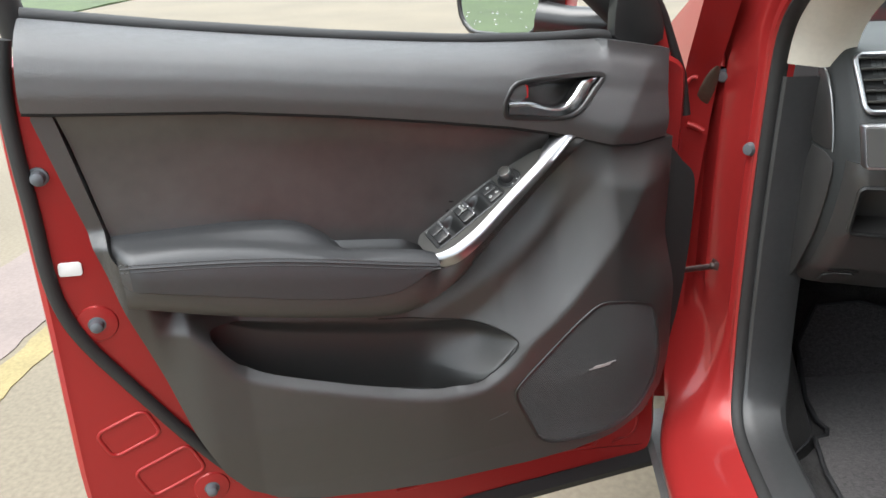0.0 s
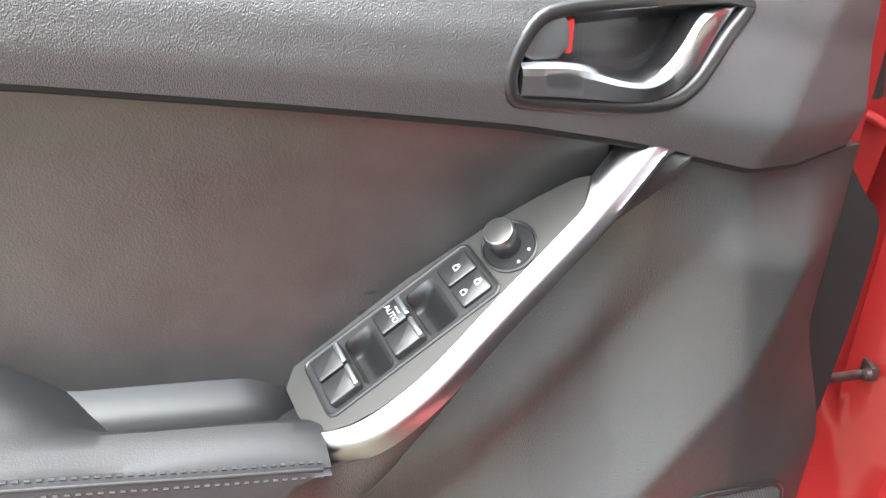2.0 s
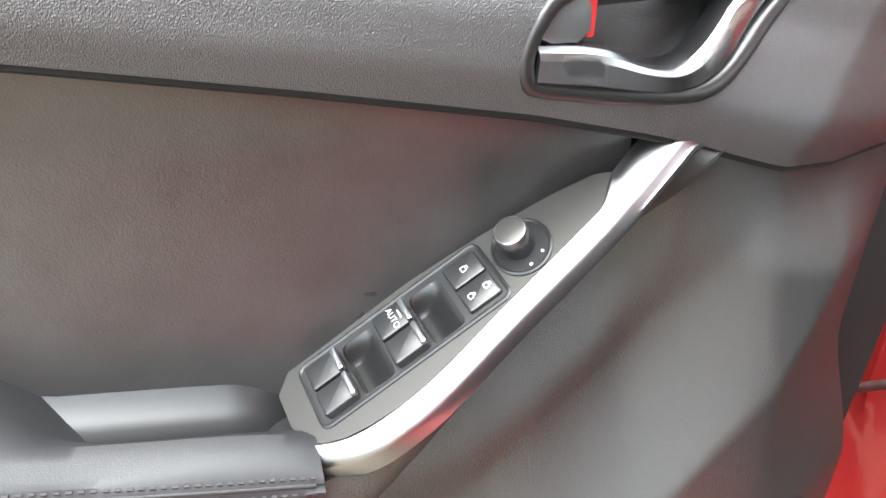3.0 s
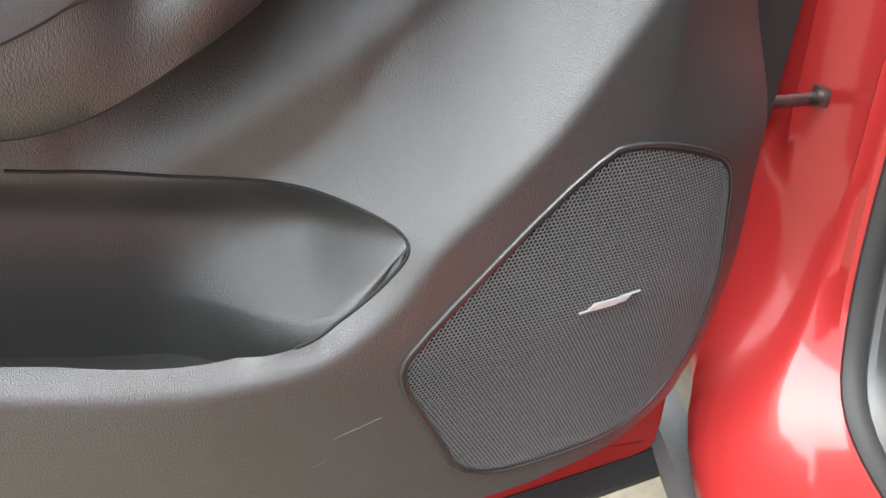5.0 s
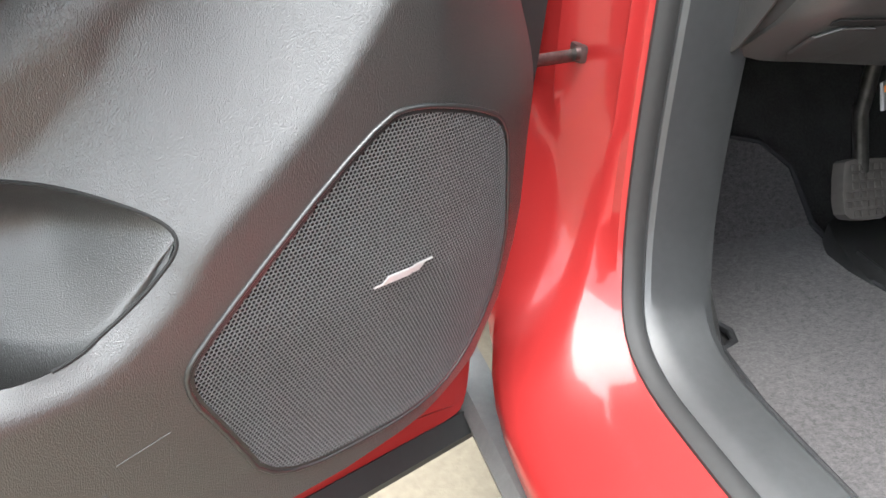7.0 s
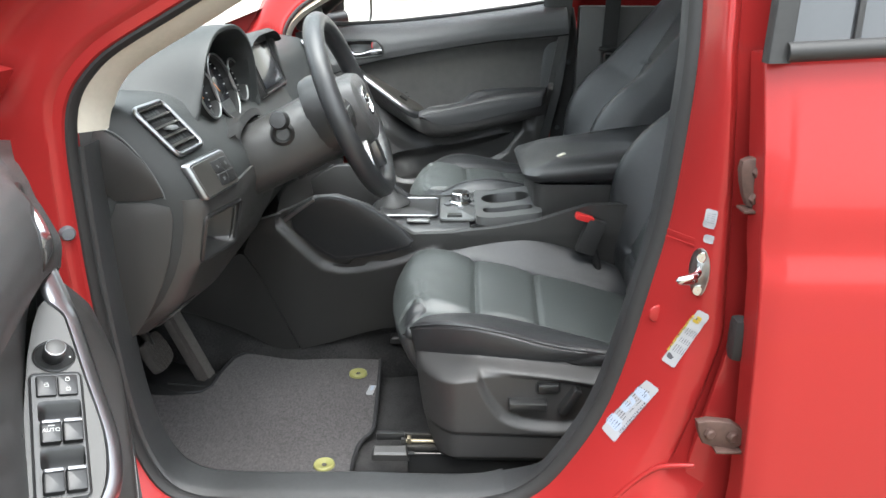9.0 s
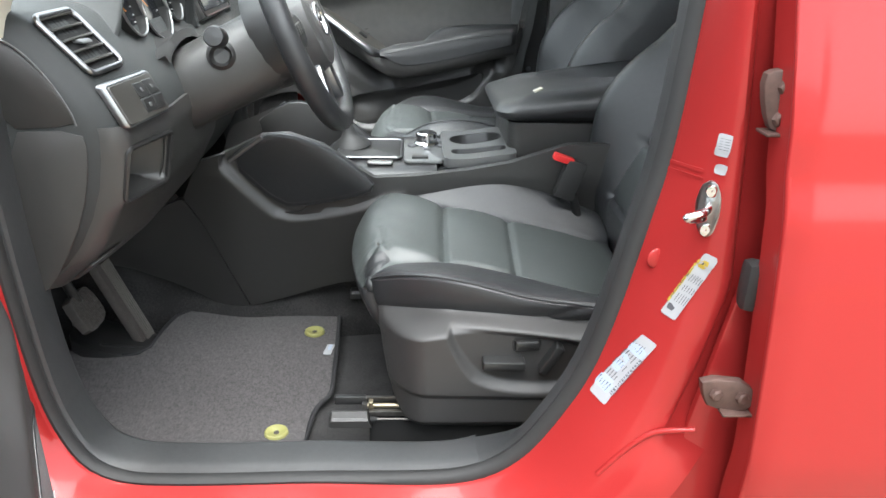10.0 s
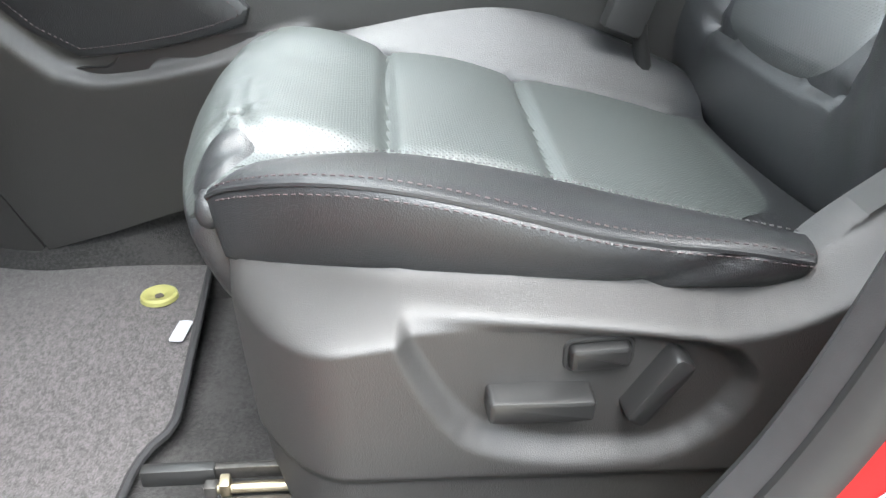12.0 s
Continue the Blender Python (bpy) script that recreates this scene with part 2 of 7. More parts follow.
def part(name, bm, material, parent, label="", smooth=35):
    me = bpy.data.meshes.new(name)
    bm.to_mesh(me)
    bm.free()
    me.materials.append(material)
    if smooth:
        me.polygons.foreach_set("use_smooth", [True] * len(me.polygons))
        me.set_sharp_from_angle(angle=radians(smooth))
    ob = new(name, me)
    if parent:
        ob.parent = parent
    if label:
        tagged(ob, label)
    return ob


def thing(name, label, category, m=None, group="", kind=""):
    ob = new(name)
    if m is not None:
        ob.matrix_world = m
    ob.empty_display_size = 0.05
    return tagged(ob, label, category, group, kind)


def sheet_data(outline, place, step, holes=(), skirt=0.012, flip=False):
    """A curved skin over a 2D outline: place(u, v, depth) gives its points; its rims are turned back by skirt."""
    outs = [np.asarray(outline, float), *[np.asarray(h, float) for h in holes]]
    lo, hi = outs[0].min(0), outs[0].max(0)
    nu, nv = (np.ceil((hi - lo) / step).astype(int) + 1)
    us, vs = lo[0] + step * np.arange(nu + 1), lo[1] + step * np.arange(nv + 1)
    cu, cv = np.meshgrid((us[:-1] + us[1:]) / 2, (vs[:-1] + vs[1:]) / 2, indexing="ij")
    keep = inside(outs[0], cu, cv)
    for h in outs[1:]:
        keep &= ~inside(h, cu, cv)
    gu, gv = np.meshgrid(us, vs, indexing="ij")
    count = np.zeros(gu.shape, int)
    for di in (0, 1):
        for dj in (0, 1):
            count[di:di + keep.shape[0], dj:dj + keep.shape[1]] += keep
    used = count > 0
    index = np.full(gu.shape, -1)
    index[used] = np.arange(used.sum())
    u, v, c = gu[used], gv[used], count[used]
    rim = np.where(c < 4)[0]
    if len(rim):
        best, at = edge_gap(outs[0], u[rim], v[rim])
        for h in outs[1:]:
            g, w = edge_gap(h, u[rim], v[rim])
            at[g < best], best = w[g < best], np.minimum(g, best)
        u[rim], v[rim] = at[:, 0], at[:, 1]
    i, j = np.where(keep)
    q = np.stack([index[i, j], index[i + 1, j], index[i + 1, j + 1], index[i, j + 1]], 1)
    if flip:
        q = q[:, ::-1]
    top = np.stack(np.broadcast_arrays(*place(u, v, 0.0)), -1)
    faces = [q]
    if skirt:
        e = np.concatenate([q[:, [k, (k + 1) % 4]] for k in range(4)])
        key = np.sort(e, 1)
        _, first, times = np.unique(key[:, 0] * (len(u) + 1) + key[:, 1], return_index=True, return_counts=True)
        e = e[first[times == 1]]
        ids = np.unique(e)
        low = np.full(len(u), -1)
        low[ids] = len(u) + np.arange(len(ids))
        under = np.stack(np.broadcast_arrays(*place(u[ids], v[ids], skirt)), -1)
        faces.append(np.stack([e[:, 1], e[:, 0], low[e[:, 0]], low[e[:, 1]]], 1))
        top = np.concatenate([top, under])
    return top, np.concatenate(faces)


def sheet(name, outline, place, step, material, parent, label="", holes=(), skirt=0.012, flip=False, smooth=40):
    return solid(name, *sheet_data(outline, place, step, holes, skirt, flip), material, parent, label, smooth)


def loft_data(loops, closed=True, caps=True):
    loops = [np.asarray(l, float) for l in loops]
    k = len(loops[0])
    verts = np.concatenate(loops)
    faces = []
    for a in range(len(loops) - 1):
        for b in range(k if closed else k - 1):
            c = (b + 1) % k
            faces.append((a * k + b, a * k + c, (a + 1) * k + c, (a + 1) * k + b))
    if caps and closed:
        faces.append(tuple(range(k))[::-1])
        faces.append(tuple((len(loops) - 1) * k + b for b in range(k)))
    return verts, faces


def loft(name, loops, material, parent, label="", closed=True, caps=True, smooth=40):
    return solid(name, *loft_data(loops, closed, caps), material, parent, label, smooth)


def tube_data(path, radius, sides=8, closed=False, flat=1.0, up=(0, 0, 1)):
    p = np.asarray(path, float)
    tan = (np.roll(p, -1, 0) - np.roll(p, 1, 0)) if closed else np.gradient(p, axis=0)
    tan /= np.linalg.norm(tan, axis=1)[:, None] + 1e-12
    loops, prev = [], np.asarray(up, float)
    r = np.broadcast_to(radius, len(p))
    for k in range(len(p)):
        a = prev - tan[k] * (prev @ tan[k])
        if np.linalg.norm(a) < 1e-6:
            a = np.cross(tan[k], (1, 0, 0)) + np.cross(tan[k], (0, 1, 0)) * 0.5
        a /= np.linalg.norm(a)
        b = np.cross(tan[k], a)
        prev = a
        ang = np.linspace(0, 2 * math.pi, sides, endpoint=False)
        loops.append(p[k] + r[k] * (np.cos(ang)[:, None] * a * flat + np.sin(ang)[:, None] * b))
    if closed:
        loops.append(loops[0])
    return loft_data(loops, True, not closed)


def tube(name, path, radius, material, parent, label="", sides=8, closed=False, flat=1.0, up=(0, 0, 1)):
    return solid(name, *tube_data(path, radius, sides, closed, flat, up), material, parent, label, 50)


def pill_data(outline, place, height, bevel, foot=0.0):
    """A button or plate: the outline raised by height along place's depth, with a rounded edge."""
    o = np.asarray(outline, float)
    loops = []
    for d, h in ((0, foot), (0, height - bevel), (bevel * 0.3, height - bevel * 0.3), (bevel, height)):
        q = shrink(o, d)
        loops.append(np.stack(np.broadcast_arrays(*place(q[:, 0], q[:, 1], -h)), -1))
    return loft_data(loops)


def pill(name, outline, place, height, bevel, material, parent, label="", foot=0.0):
    return solid(name, *pill_data(outline, place, height, bevel, foot), material, parent, label, 28)


def rbox(name, centre, size, bevel, material, parent, label="", turn=(0, 0, 0)):
    bm = bmesh.new()
    bmesh.ops.create_cube(bm, size=1)
    bmesh.ops.scale(bm, vec=size, verts=bm.verts)
    if bevel:
        bmesh.ops.bevel(bm, geom=bm.edges[:], offset=min(bevel, min(size) * 0.45), segments=2, profile=0.6, affect="EDGES")
    bmesh.ops.transform(bm, matrix=pose(*centre, *turn), verts=bm.verts)
    return part(name, bm, material, parent, label)


def lathe_data(profile, m, sides=24):
    """Profile of (radius, height) turned about m's z axis."""
    loops = []
    ang = np.linspace(0, 2 * math.pi, sides, endpoint=False)
    for r, h in profile:
        loops.append([tuple(m @ Vector((r * math.cos(a), r * math.sin(a), h))) for a in ang])
    return loft_data(loops)


def lathe(name, profile, m, material, parent, label="", sides=24):
    return solid(name, *lathe_data(profile, m, sides), material, parent, label, 40)


def joined(name, pieces, material, parent, label="", smooth=40):
    """Several small meshes (verts, faces) as one part."""
    verts, faces, base = [], [], 0
    for v, f in pieces:
        verts.extend(map(tuple, v))
        faces.extend(tuple(int(k) + base for k in face) for face in f)
        base = len(verts)
    return solid(name, verts, faces, material, parent, label, smooth)


def stitches(name, path, parent, length=0.005, gap=0.0025, radius=0.0006, material=None):
    p = np.asarray(path, float)
    total = np.linalg.norm(np.diff(p, axis=0), axis=1).sum()
    dots = resample(p, max(4, int(total / (length + gap)) * 2))
    pieces = [tube_data(np.stack([dots[k], dots[k + 1]]), radius, 5) for k in range(0, len(dots) - 1, 2)]
    return joined(name, pieces, material or THREAD, parent, "reddish grey stitching", 60)


def ellipse(cx, cy, rx, ry, count=24, turn=0.0):
    a = np.linspace(0, 2 * math.pi, count, endpoint=False)
    x, y = rx * np.cos(a), ry * np.sin(a)
    c, s = math.cos(turn), math.sin(turn)
    return np.stack([cx + c * x - s * y, cy + s * x + c * y], 1)


def oblong(cx, cy, w, h, r, turn=0.0, n=4):
    pts = []
    for sx, sy, a0 in ((1, 1, 0), (-1, 1, 90), (-1, -1, 180), (1, -1, 270)):
        for k in range(n + 1):
            a = radians(a0 + 90 * k / n)
            pts.append((sx * (w / 2 - r) + r * math.cos(a), sy * (h / 2 - r) + r * math.sin(a)))
    p = np.array(pts)
    c, s = math.cos(turn), math.sin(turn)
    return np.stack([cx + c * p[:, 0] - s * p[:, 1], cy + s * p[:, 0] + c * p[:, 1]], 1)


# ---- front doors: u runs from hinge to latch, n into the cabin, z up, as when shut ----
SEAM = [(1.062, 1.120), (1.03, 1.116), (0.822, 1.097), (0.67, 1.075), (0.545, 1.054), (0.42, 1.031), (0.354, 1.015), (0.316, 1.0045), (0.285, 0.994), (0.250, 0.983), (0.190, 0.973), (0.104, 0.975)]
BELT = [(1.05, 1.224), (0.877, 1.197), (0.664, 1.169), (0.479, 1.149), (0.328, 1.140), (0.243, 1.140), (0.126, 1.116)]
SHOULDER = [(0.10, 1.02), (0.20, 0.90), (0.251, 0.838), (0.289, 0.790), (0.314, 0.758), (0.336, 0.733), (0.364, 0.708), (0.403, 0.676), (0.432, 0.650), (0.47, 0.628), (0.53, 0.615), (0.627, 0.632), (0.85, 0.702), (0.92, 0.79)]
POCKET = rounded([(0.903, 0.786), (0.843, 0.771), (0.785, 0.758), (0.698, 0.740), (0.606, 0.722), (0.52, 0.711), (0.47, 0.705), (0.438, 0.694), (0.418, 0.681), (0.426, 0.664), (0.452, 0.641), (0.49, 0.619), (0.55, 0.620), (0.629, 0.636), (0.752, 0.674), (0.849, 0.707), (0.878, 0.745)], 3)
GRILLE = rounded([(0.262, 0.730), (0.205, 0.715), (0.160, 0.694), (0.148, 0.64), (0.133, 0.566), (0.145, 0.515), (0.190, 0.468), (0.270, 0.455), (0.376, 0.458), (0.404, 0.525), (0.436, 0.588), (0.415, 0.616), (0.295, 0.725)], 2)


def ramp_soft(x, r):
    """max(x, 0) with its corner rounded over r."""
    return r * np.logaddexp(0, np.asarray(x, float) / r)


def soft(points, x):
    p = eased(sorted(points), 2)
    return np.interp(x, p[:, 0], p[:, 1])


def upper_n(u, z):
    t = (z - curve(SEAM, u)) / np.maximum(curve(BELT, u) - curve(SEAM, u), 0.02)
    n = np.interp(t, [-0.2, 0, 0.2, 0.45, 0.65, 0.8, 0.92, 1.0, 1.1], [0.098, 0.103, 0.109, 0.108, 0.101, 0.091, 0.073, 0.050, 0.030])
    bend = np.interp(z, [0.97, 1.0, 1.06, 1.12], [0.25, 0.235, 0.188, 0.15])
    n = n - 0.30 * ramp_soft(bend - u, 0.002) - 0.022 * smoothstep(0.40, 0.26, u) * smoothstep(0.1, 0.6, t)
    return np.where(u < 0.24, 0.060 + ramp_soft(n - 0.060, 0.004), n)


def lower_n(u, z):
    raised = 0.150 - 0.018 * (np.clip(0.27 - u, 0, 1) / 0.105) ** 2 - 0.012 * np.clip((0.6 - z) / 0.12, 0, 1) - 0.03 * np.clip((u - 0.55) / 0.3, 0, 1) ** 1.3
    raised = raised - 0.04 * smoothstep(0.90, 1.03, u)
    hollow = 0.119 - 0.027 * smoothstep(0.24, 0.34, u)
    hollow = np.where(u > 0.34, np.interp(u, [0.34, 0.40, 0.44, 0.52, 0.60, 0.90, 1.0], [0.092, 0.095, 0.092, 0.072, 0.060, 0.062, 0.086]), hollow)
    under_arm = soft([(0.30, 0.99), (0.348, 0.938), (0.388, 0.900), (0.43, 0.868), (0.475, 0.841), (0.555, 0.792), (0.60, 0.775), (0.69, 0.780), (0.83, 0.812), (1.0, 0.853)], u) - z
    hollow = hollow - 0.030 * smoothstep(0.085, 0.0, under_arm) * smoothstep(0.31, 0.37, u) * smoothstep(0.62, 0.54, u)
    rise = (curve(SHOULDER, u) - z) * np.interp(u, [0.1, 0.42, 0.5], [0.66, 0.72, 1.0])
    t = np.clip((rise + 0.088) / 0.088, 0, 1.5)
    w = t ** 1.45
    w = np.clip(w - ramp_soft(w - 1.0, 0.022), 0, 1)
    n = hollow + (raised - hollow) * w
    # the panel folds back towards the hinge beyond a crease
    fold = np.interp(z, [0.72, 0.80, 0.86, 0.93, 0.98], [0.240, 0.246, 0.250, 0.253, 0.262])
    n = n - 0.31 * ramp_soft(fold - u, 0.0018) * smoothstep(0.70, 0.82, z)
    wrap = smoothstep(0.93, 0.968, u) * smoothstep(0.69, 0.86, z) * smoothstep(0.950, 0.926, z - 0.1 * (u - 0.97)) * (1 - 0.5 * smoothstep(0.985, 1.012, u) ** 2)
    n = n + np.maximum(0.122 - n, 0) * wrap
    seam = curve(SEAM, u)
    flush = upper_n(u, seam) - 0.003
    n = n + (flush - n) * smoothstep(-0.07, -0.004, z - seam) * smoothstep(0.36, 0.32, u)
    return np.where(u < 0.24, 0.060 + ramp_soft(n - 0.060, 0.004), n)


def insert_n(u, z):
    top = curve(SEAM, u) - z
    return 0.077 + 0.008 * smoothstep(0.05, 0.0, top) - 0.004 * smoothstep(0.0, 0.08, top) * smoothstep(0.2, 0.1, top)


PLATE_O = np.array((0.545, 0.1235, 0.864))
PLATE_A = np.array((-0.8422, -0.0169, 0.5389))
PLATE_C = np.array((-0.1672, 0.9584, -0.2313))
PLATE_N = np.array((0.5126, 0.2849, 0.8100))


def on_plate(s, w, d):
    """Along, across and below the tilted switch plate."""
    p = PLATE_O + np.multiply.outer(np.asarray(s, float), PLATE_A) + np.multiply.outer(np.asarray(w, float), PLATE_C) - np.multiply.outer(np.asarray(d, float) + 0 * np.asarray(s, float), PLATE_N)
    return p[..., 0], p[..., 1], p[..., 2]


def on(fn, lift=0.0):
    return lambda u, z, d: (u, fn(u, z) + lift - d, z)


def build_door(root, full=True):
    """All parts of a front door under root."""
    # painted shell: inner pressing, hem and outer skin
    edge = rounded([(1.098, 1.200), (1.110, 1.06), (1.111, 0.94), (1.115, 0.80), (1.122, 0.65), (1.130, 0.46), (1.106, 0.33), (1.02, 0.292), (0.80, 0.283), (0.454, 0.278), (0.10, 0.276), (0.062, 0.30), (0.074, 0.45), (0.070, 0.80), (0.062, 1.05), (0.075, 1.09), (0.13, 1.110), (0.6, 1.125)], 2)
    loops = []
    for d, n in ((0.022, 0.030), (0.010, 0.033), (0.002, 0.026), (0.0, 0.006), (-0.006, -0.006), (-0.008, -0.022), (0.0, -0.036), (0.05, -0.060)):
        q = shrink(edge, d)
        loops.append(np.stack([q[:, 0], np.full(len(q), n), q[:, 1]], 1))
    shell = loft("door_shell", loops, RED, root, "glossy red metallic painted door pressing")
    # pressed swages near the latch corner
    for cu, cz, w, h in ((1.042, 0.590, 0.082, 0.052), (0.994, 0.503, 0.096, 0.058)):
        o = oblong(cu, cz, w, h, 0.013, radians(-20), 6)
        tube("pressed_swage", np.stack([o[:, 0], 0.0300 + 0 * o[:, 0], o[:, 1]], 1), 0.0034, RED, shell, "", 8, closed=True, up=(0, 1, 0))
    for line in ([(0.62, 0.345), (0.575, 0.343), (0.562, 0.352), (0.560, 0.376), (0.562, 0.40)], [(0.505, 0.345), (0.505, 0.40)], [(0.275, 0.340), (0.212, 0.334), (0.197, 0.346), (0.198, 0.376), (0.204, 0.41)], [(0.165, 0.332), (0.128, 0.336), (0.112, 0.352), (0.110, 0.376), (0.116, 0.40)]):
        p = eased(line, 2)
        tube("pressed_swage", np.stack([p[:, 0], 0.0300 + 0 * p[:, 0], p[:, 1]], 1), 0.0034, RED, shell, "", 8, up=(0, 1, 0))
    for u, z in ((0.936, 0.452), (1.048, 0.790)):
        lathe("plug_boss", [(0.030, 0.0), (0.028, 0.003), (0.020, 0.0045), (0.0001, 0.0048)], pose(u, 0.0295, z, -90, 0, 0), RED, shell, "", 24)
    # window surround and mirror corner
    frame_path = eased([(1.062, 1.19), (1.075, 1.30), (1.05, 1.42), (0.97, 1.53), (0.88, 1.55), (0.72, 1.49), (0.50, 1.37), (0.28, 1.24), (0.17, 1.15)], 2)
    fp = np.stack([frame_path[:, 0], np.interp(frame_path[:, 1], [1.15, 1.55], [-0.012, 0.05]), frame_path[:, 1]], 1)
    tube("window_frame", fp, 0.019, RUBBER, root, "black window frame", 10)
    sail = rounded([(0.218, 1.120), (0.218, 1.20), (0.200, 1.255), (0.160, 1.222), (0.124, 1.16), (0.126, 1.115)], 1)
    pill("mirror_corner_cover", sail, lambda u, z, d: (u, 0.020 - d, z), 0.022, 0.006, SMOOTH, root, "black mirror corner cover")
    strip = np.array([(0.062, 1.0), (0.088, 1.0), (0.150, 1.15), (0.205, 1.25), (0.188, 1.268), (0.122, 1.17)])
    pill("frame_strip", strip, lambda u, z, d: (u, -0.004 - d, z), 0.030, 0.006, RED, root, "red painted front frame strip")
    tube("frame_seal", np.array([(0.050, 0.012, 0.99), (0.064, 0.010, 1.06), (0.108, 0.008, 1.16), (0.172, 0.008, 1.265)]), 0.009, RUBBER, root, "black rubber frame seal", 8)
    # belt seal
    us = np.linspace(1.05, 0.20, 30)
    tube("belt_seal", np.stack([us, 0.024 + 0 * us, curve(BELT, us) + 0.002], 1), 0.010, RUBBER, root, "black rubber belt seal", 8)
    tube("outer_belt_seal", np.stack([us, -0.022 + 0 * us, curve(BELT, us) - 0.012], 1), 0.010, RUBBER, root, "", 8)
    # upper trim
    seam, belt = resample(sorted(SEAM), 90), resample(eased(sorted(BELT), 1), 40)
    up_out = np.concatenate([seam[seam[:, 0] > 0.118], belt[::-1]])
    bez = rounded([(0.434, 1.046), (0.436, 1.068), (0.420, 1.096), (0.391, 1.101), (0.310, 1.098), (0.256, 1.095), (0.246, 1.084), (0.276, 1.059), (0.304, 1.037), (0.335, 1.030), (0.420, 1.040)], 2)
    sheet("upper_trim", up_out, on(upper_n), 0.006, SOFT, root, "soft grained black upper door trim", holes=[bez], skirt=0.03, flip=True)
    gap_line = seam[seam[:, 0] > 0.125]
    tube("seam_gap", np.stack([gap_line[:, 0], np.minimum(upper_n(gap_line[:, 0], gap_line[:, 1]) - 0.004, 0.098), gap_line[:, 1] - 0.0015], 1), 0.0035, DARK, root, "", 6)
    # leatherette insert
    ins = np.concatenate([seam[(seam[:, 0] > 0.345) & (seam[:, 0] < 1.03)] - (0, 0.003), [(1.027, 1.103), (0.995, 0.92), (0.9, 0.925), (0.81, 0.922), (0.74, 0.905), (0.70, 0.885), (0.62, 0.862), (0.58, 0.850), (0.560, 0.850), (0.413, 0.945), (0.345, 0.985)]])
    sheet("insert_panel", ins, on(insert_n), 0.007, INSERT, root, "black leatherette door insert", skirt=0.02, flip=True)
    # lower panel
    low = [(1.058, 1.113), (1.038, 1.02), (1.014, 0.915), (0.975, 0.76), (0.938, 0.621), (0.905, 0.535), (0.875, 0.490), (0.831, 0.462), (0.76, 0.448), (0.65, 0.440), (0.531, 0.436), (0.40, 0.432), (0.311, 0.434), (0.23, 0.446), (0.158, 0.466), (0.118, 0.505), (0.106, 0.56), (0.112, 0.66), (0.112, 0.80), (0.108, 0.90), (0.108, 0.971)]
    seam_r = [tuple(p) for p in seam[(seam[:, 0] > 0.118) & (seam[:, 0] < 0.325)] - (0, 0.003)]
    low += seam_r + [(0.34, 0.99), (0.37, 0.95), (0.44, 0.88), (0.53, 0.82), (0.62, 0.80), (0.86, 0.845), (0.975, 0.88), (0.998, 0.925), (1.031, 1.109)]
    low = np.array(low)

    top_line = [(0.418, 0.682), (0.438, 0.694), (0.47, 0.705), (0.52, 0.711), (0.606, 0.722), (0.698, 0.740), (0.785, 0.758), (0.903, 0.790)]
    low_line = [(0.418, 0.680), (0.452, 0.641), (0.49, 0.619), (0.55, 0.620), (0.629, 0.636), (0.752, 0.674), (0.849, 0.707), (0.903, 0.786)]
    mid_line = [(0.40, 0.682), (0.44, 0.678), (0.52, 0.67), (0.63, 0.68), (0.75, 0.71), (0.91, 0.785)]

    def lip_n(u, z):
        gap = edge_gap(POCKET, np.atleast_1d(u), np.atleast_1d(z))[0]
        return smoothstep(0.016, 0.0, gap) * smoothstep(0.685, 0.63, z - 0.25 * np.clip(u - 0.6, 0, 1)) * 0.010

    def low_place(u, z, d):
        gap = edge_gap(POCKET, u, z)[0]
        lip = lip_n(u, z)
        under = d * 0.9 * smoothstep(0.012, 0.0, gap) * (z < soft(mid_line, u))
        return u, lower_n(u, z) - lip - d, z - under

    sheet("lower_panel", low, low_place, 0.0045, PLASTIC, root, "grained black plastic lower door panel", holes=[POCKET, shrink(GRILLE, 0.002)], skirt=0.055, flip=True)
    sheet("panel_edge_cover", rounded([(0.120, 0.50), (0.120, 0.962), (0.108, 0.955), (0.078, 0.920), (0.060, 0.905), (0.051, 0.885), (0.049, 0.85), (0.048, 0.78), (0.056, 0.66), (0.080, 0.53)], 1), lambda u, z, d: (u, 0.0585 - d, z), 0.006, RUBBER, root, "black rubber edge cover", skirt=0.05, flip=True)

    # map pocket liner
    loops = []
    vs = np.r_[-0.08, 0.0, np.linspace(0.04, 1.0, 26), 1.15, 1.4]
    for u in np.linspace(0.412, 0.902, 100):
        zt_, zl = float(soft(top_line, u)), float(soft(low_line, u))
        tip = float(smoothstep(0.58, 0.43, u))
        zl = min(zl, zt_ - 0.006)
        v = vs
        z = zt_ - v * (zt_ - zl) - 0.02 * (vs > 1.1) * (v >= 1.0) * float(smoothstep(0.45, 0.52, u))
        vc = np.clip(v, 0, 1)
        start = float(lower_n(u, zt_)) - 0.001
        rim = float(lower_n(u, zl)) - 0.0025 - 0.0225 * float(smoothstep(0.46, 0.57, u))
        back = 0.050 + 0.050 * float(smoothstep(0.56, 0.42, u))
        deep = start + (back - start) * smoothstep(0.0, 0.40, vc)
        scoop = start + (rim - start) * vc ** 2.2 - 0.030 * np.sin(vc * math.pi) * float(smoothstep(0.419, 0.475, u))
        n = np.minimum(deep * (1 - tip) + tip * scoop, lower_n(u, z) - lip_n(np.full(len(z), u), z) - 0.0018 - 0.003 * ((vs < 0) | (vs > 1)))
        loops.append(np.stack([np.full(len(v), u), n, z], 1))
    loft("map_pocket", loops, PLASTIC, root, "dark hollow map pocket", closed=False, smooth=60)
    floor_u = np.linspace(0.47, 0.90, 30)
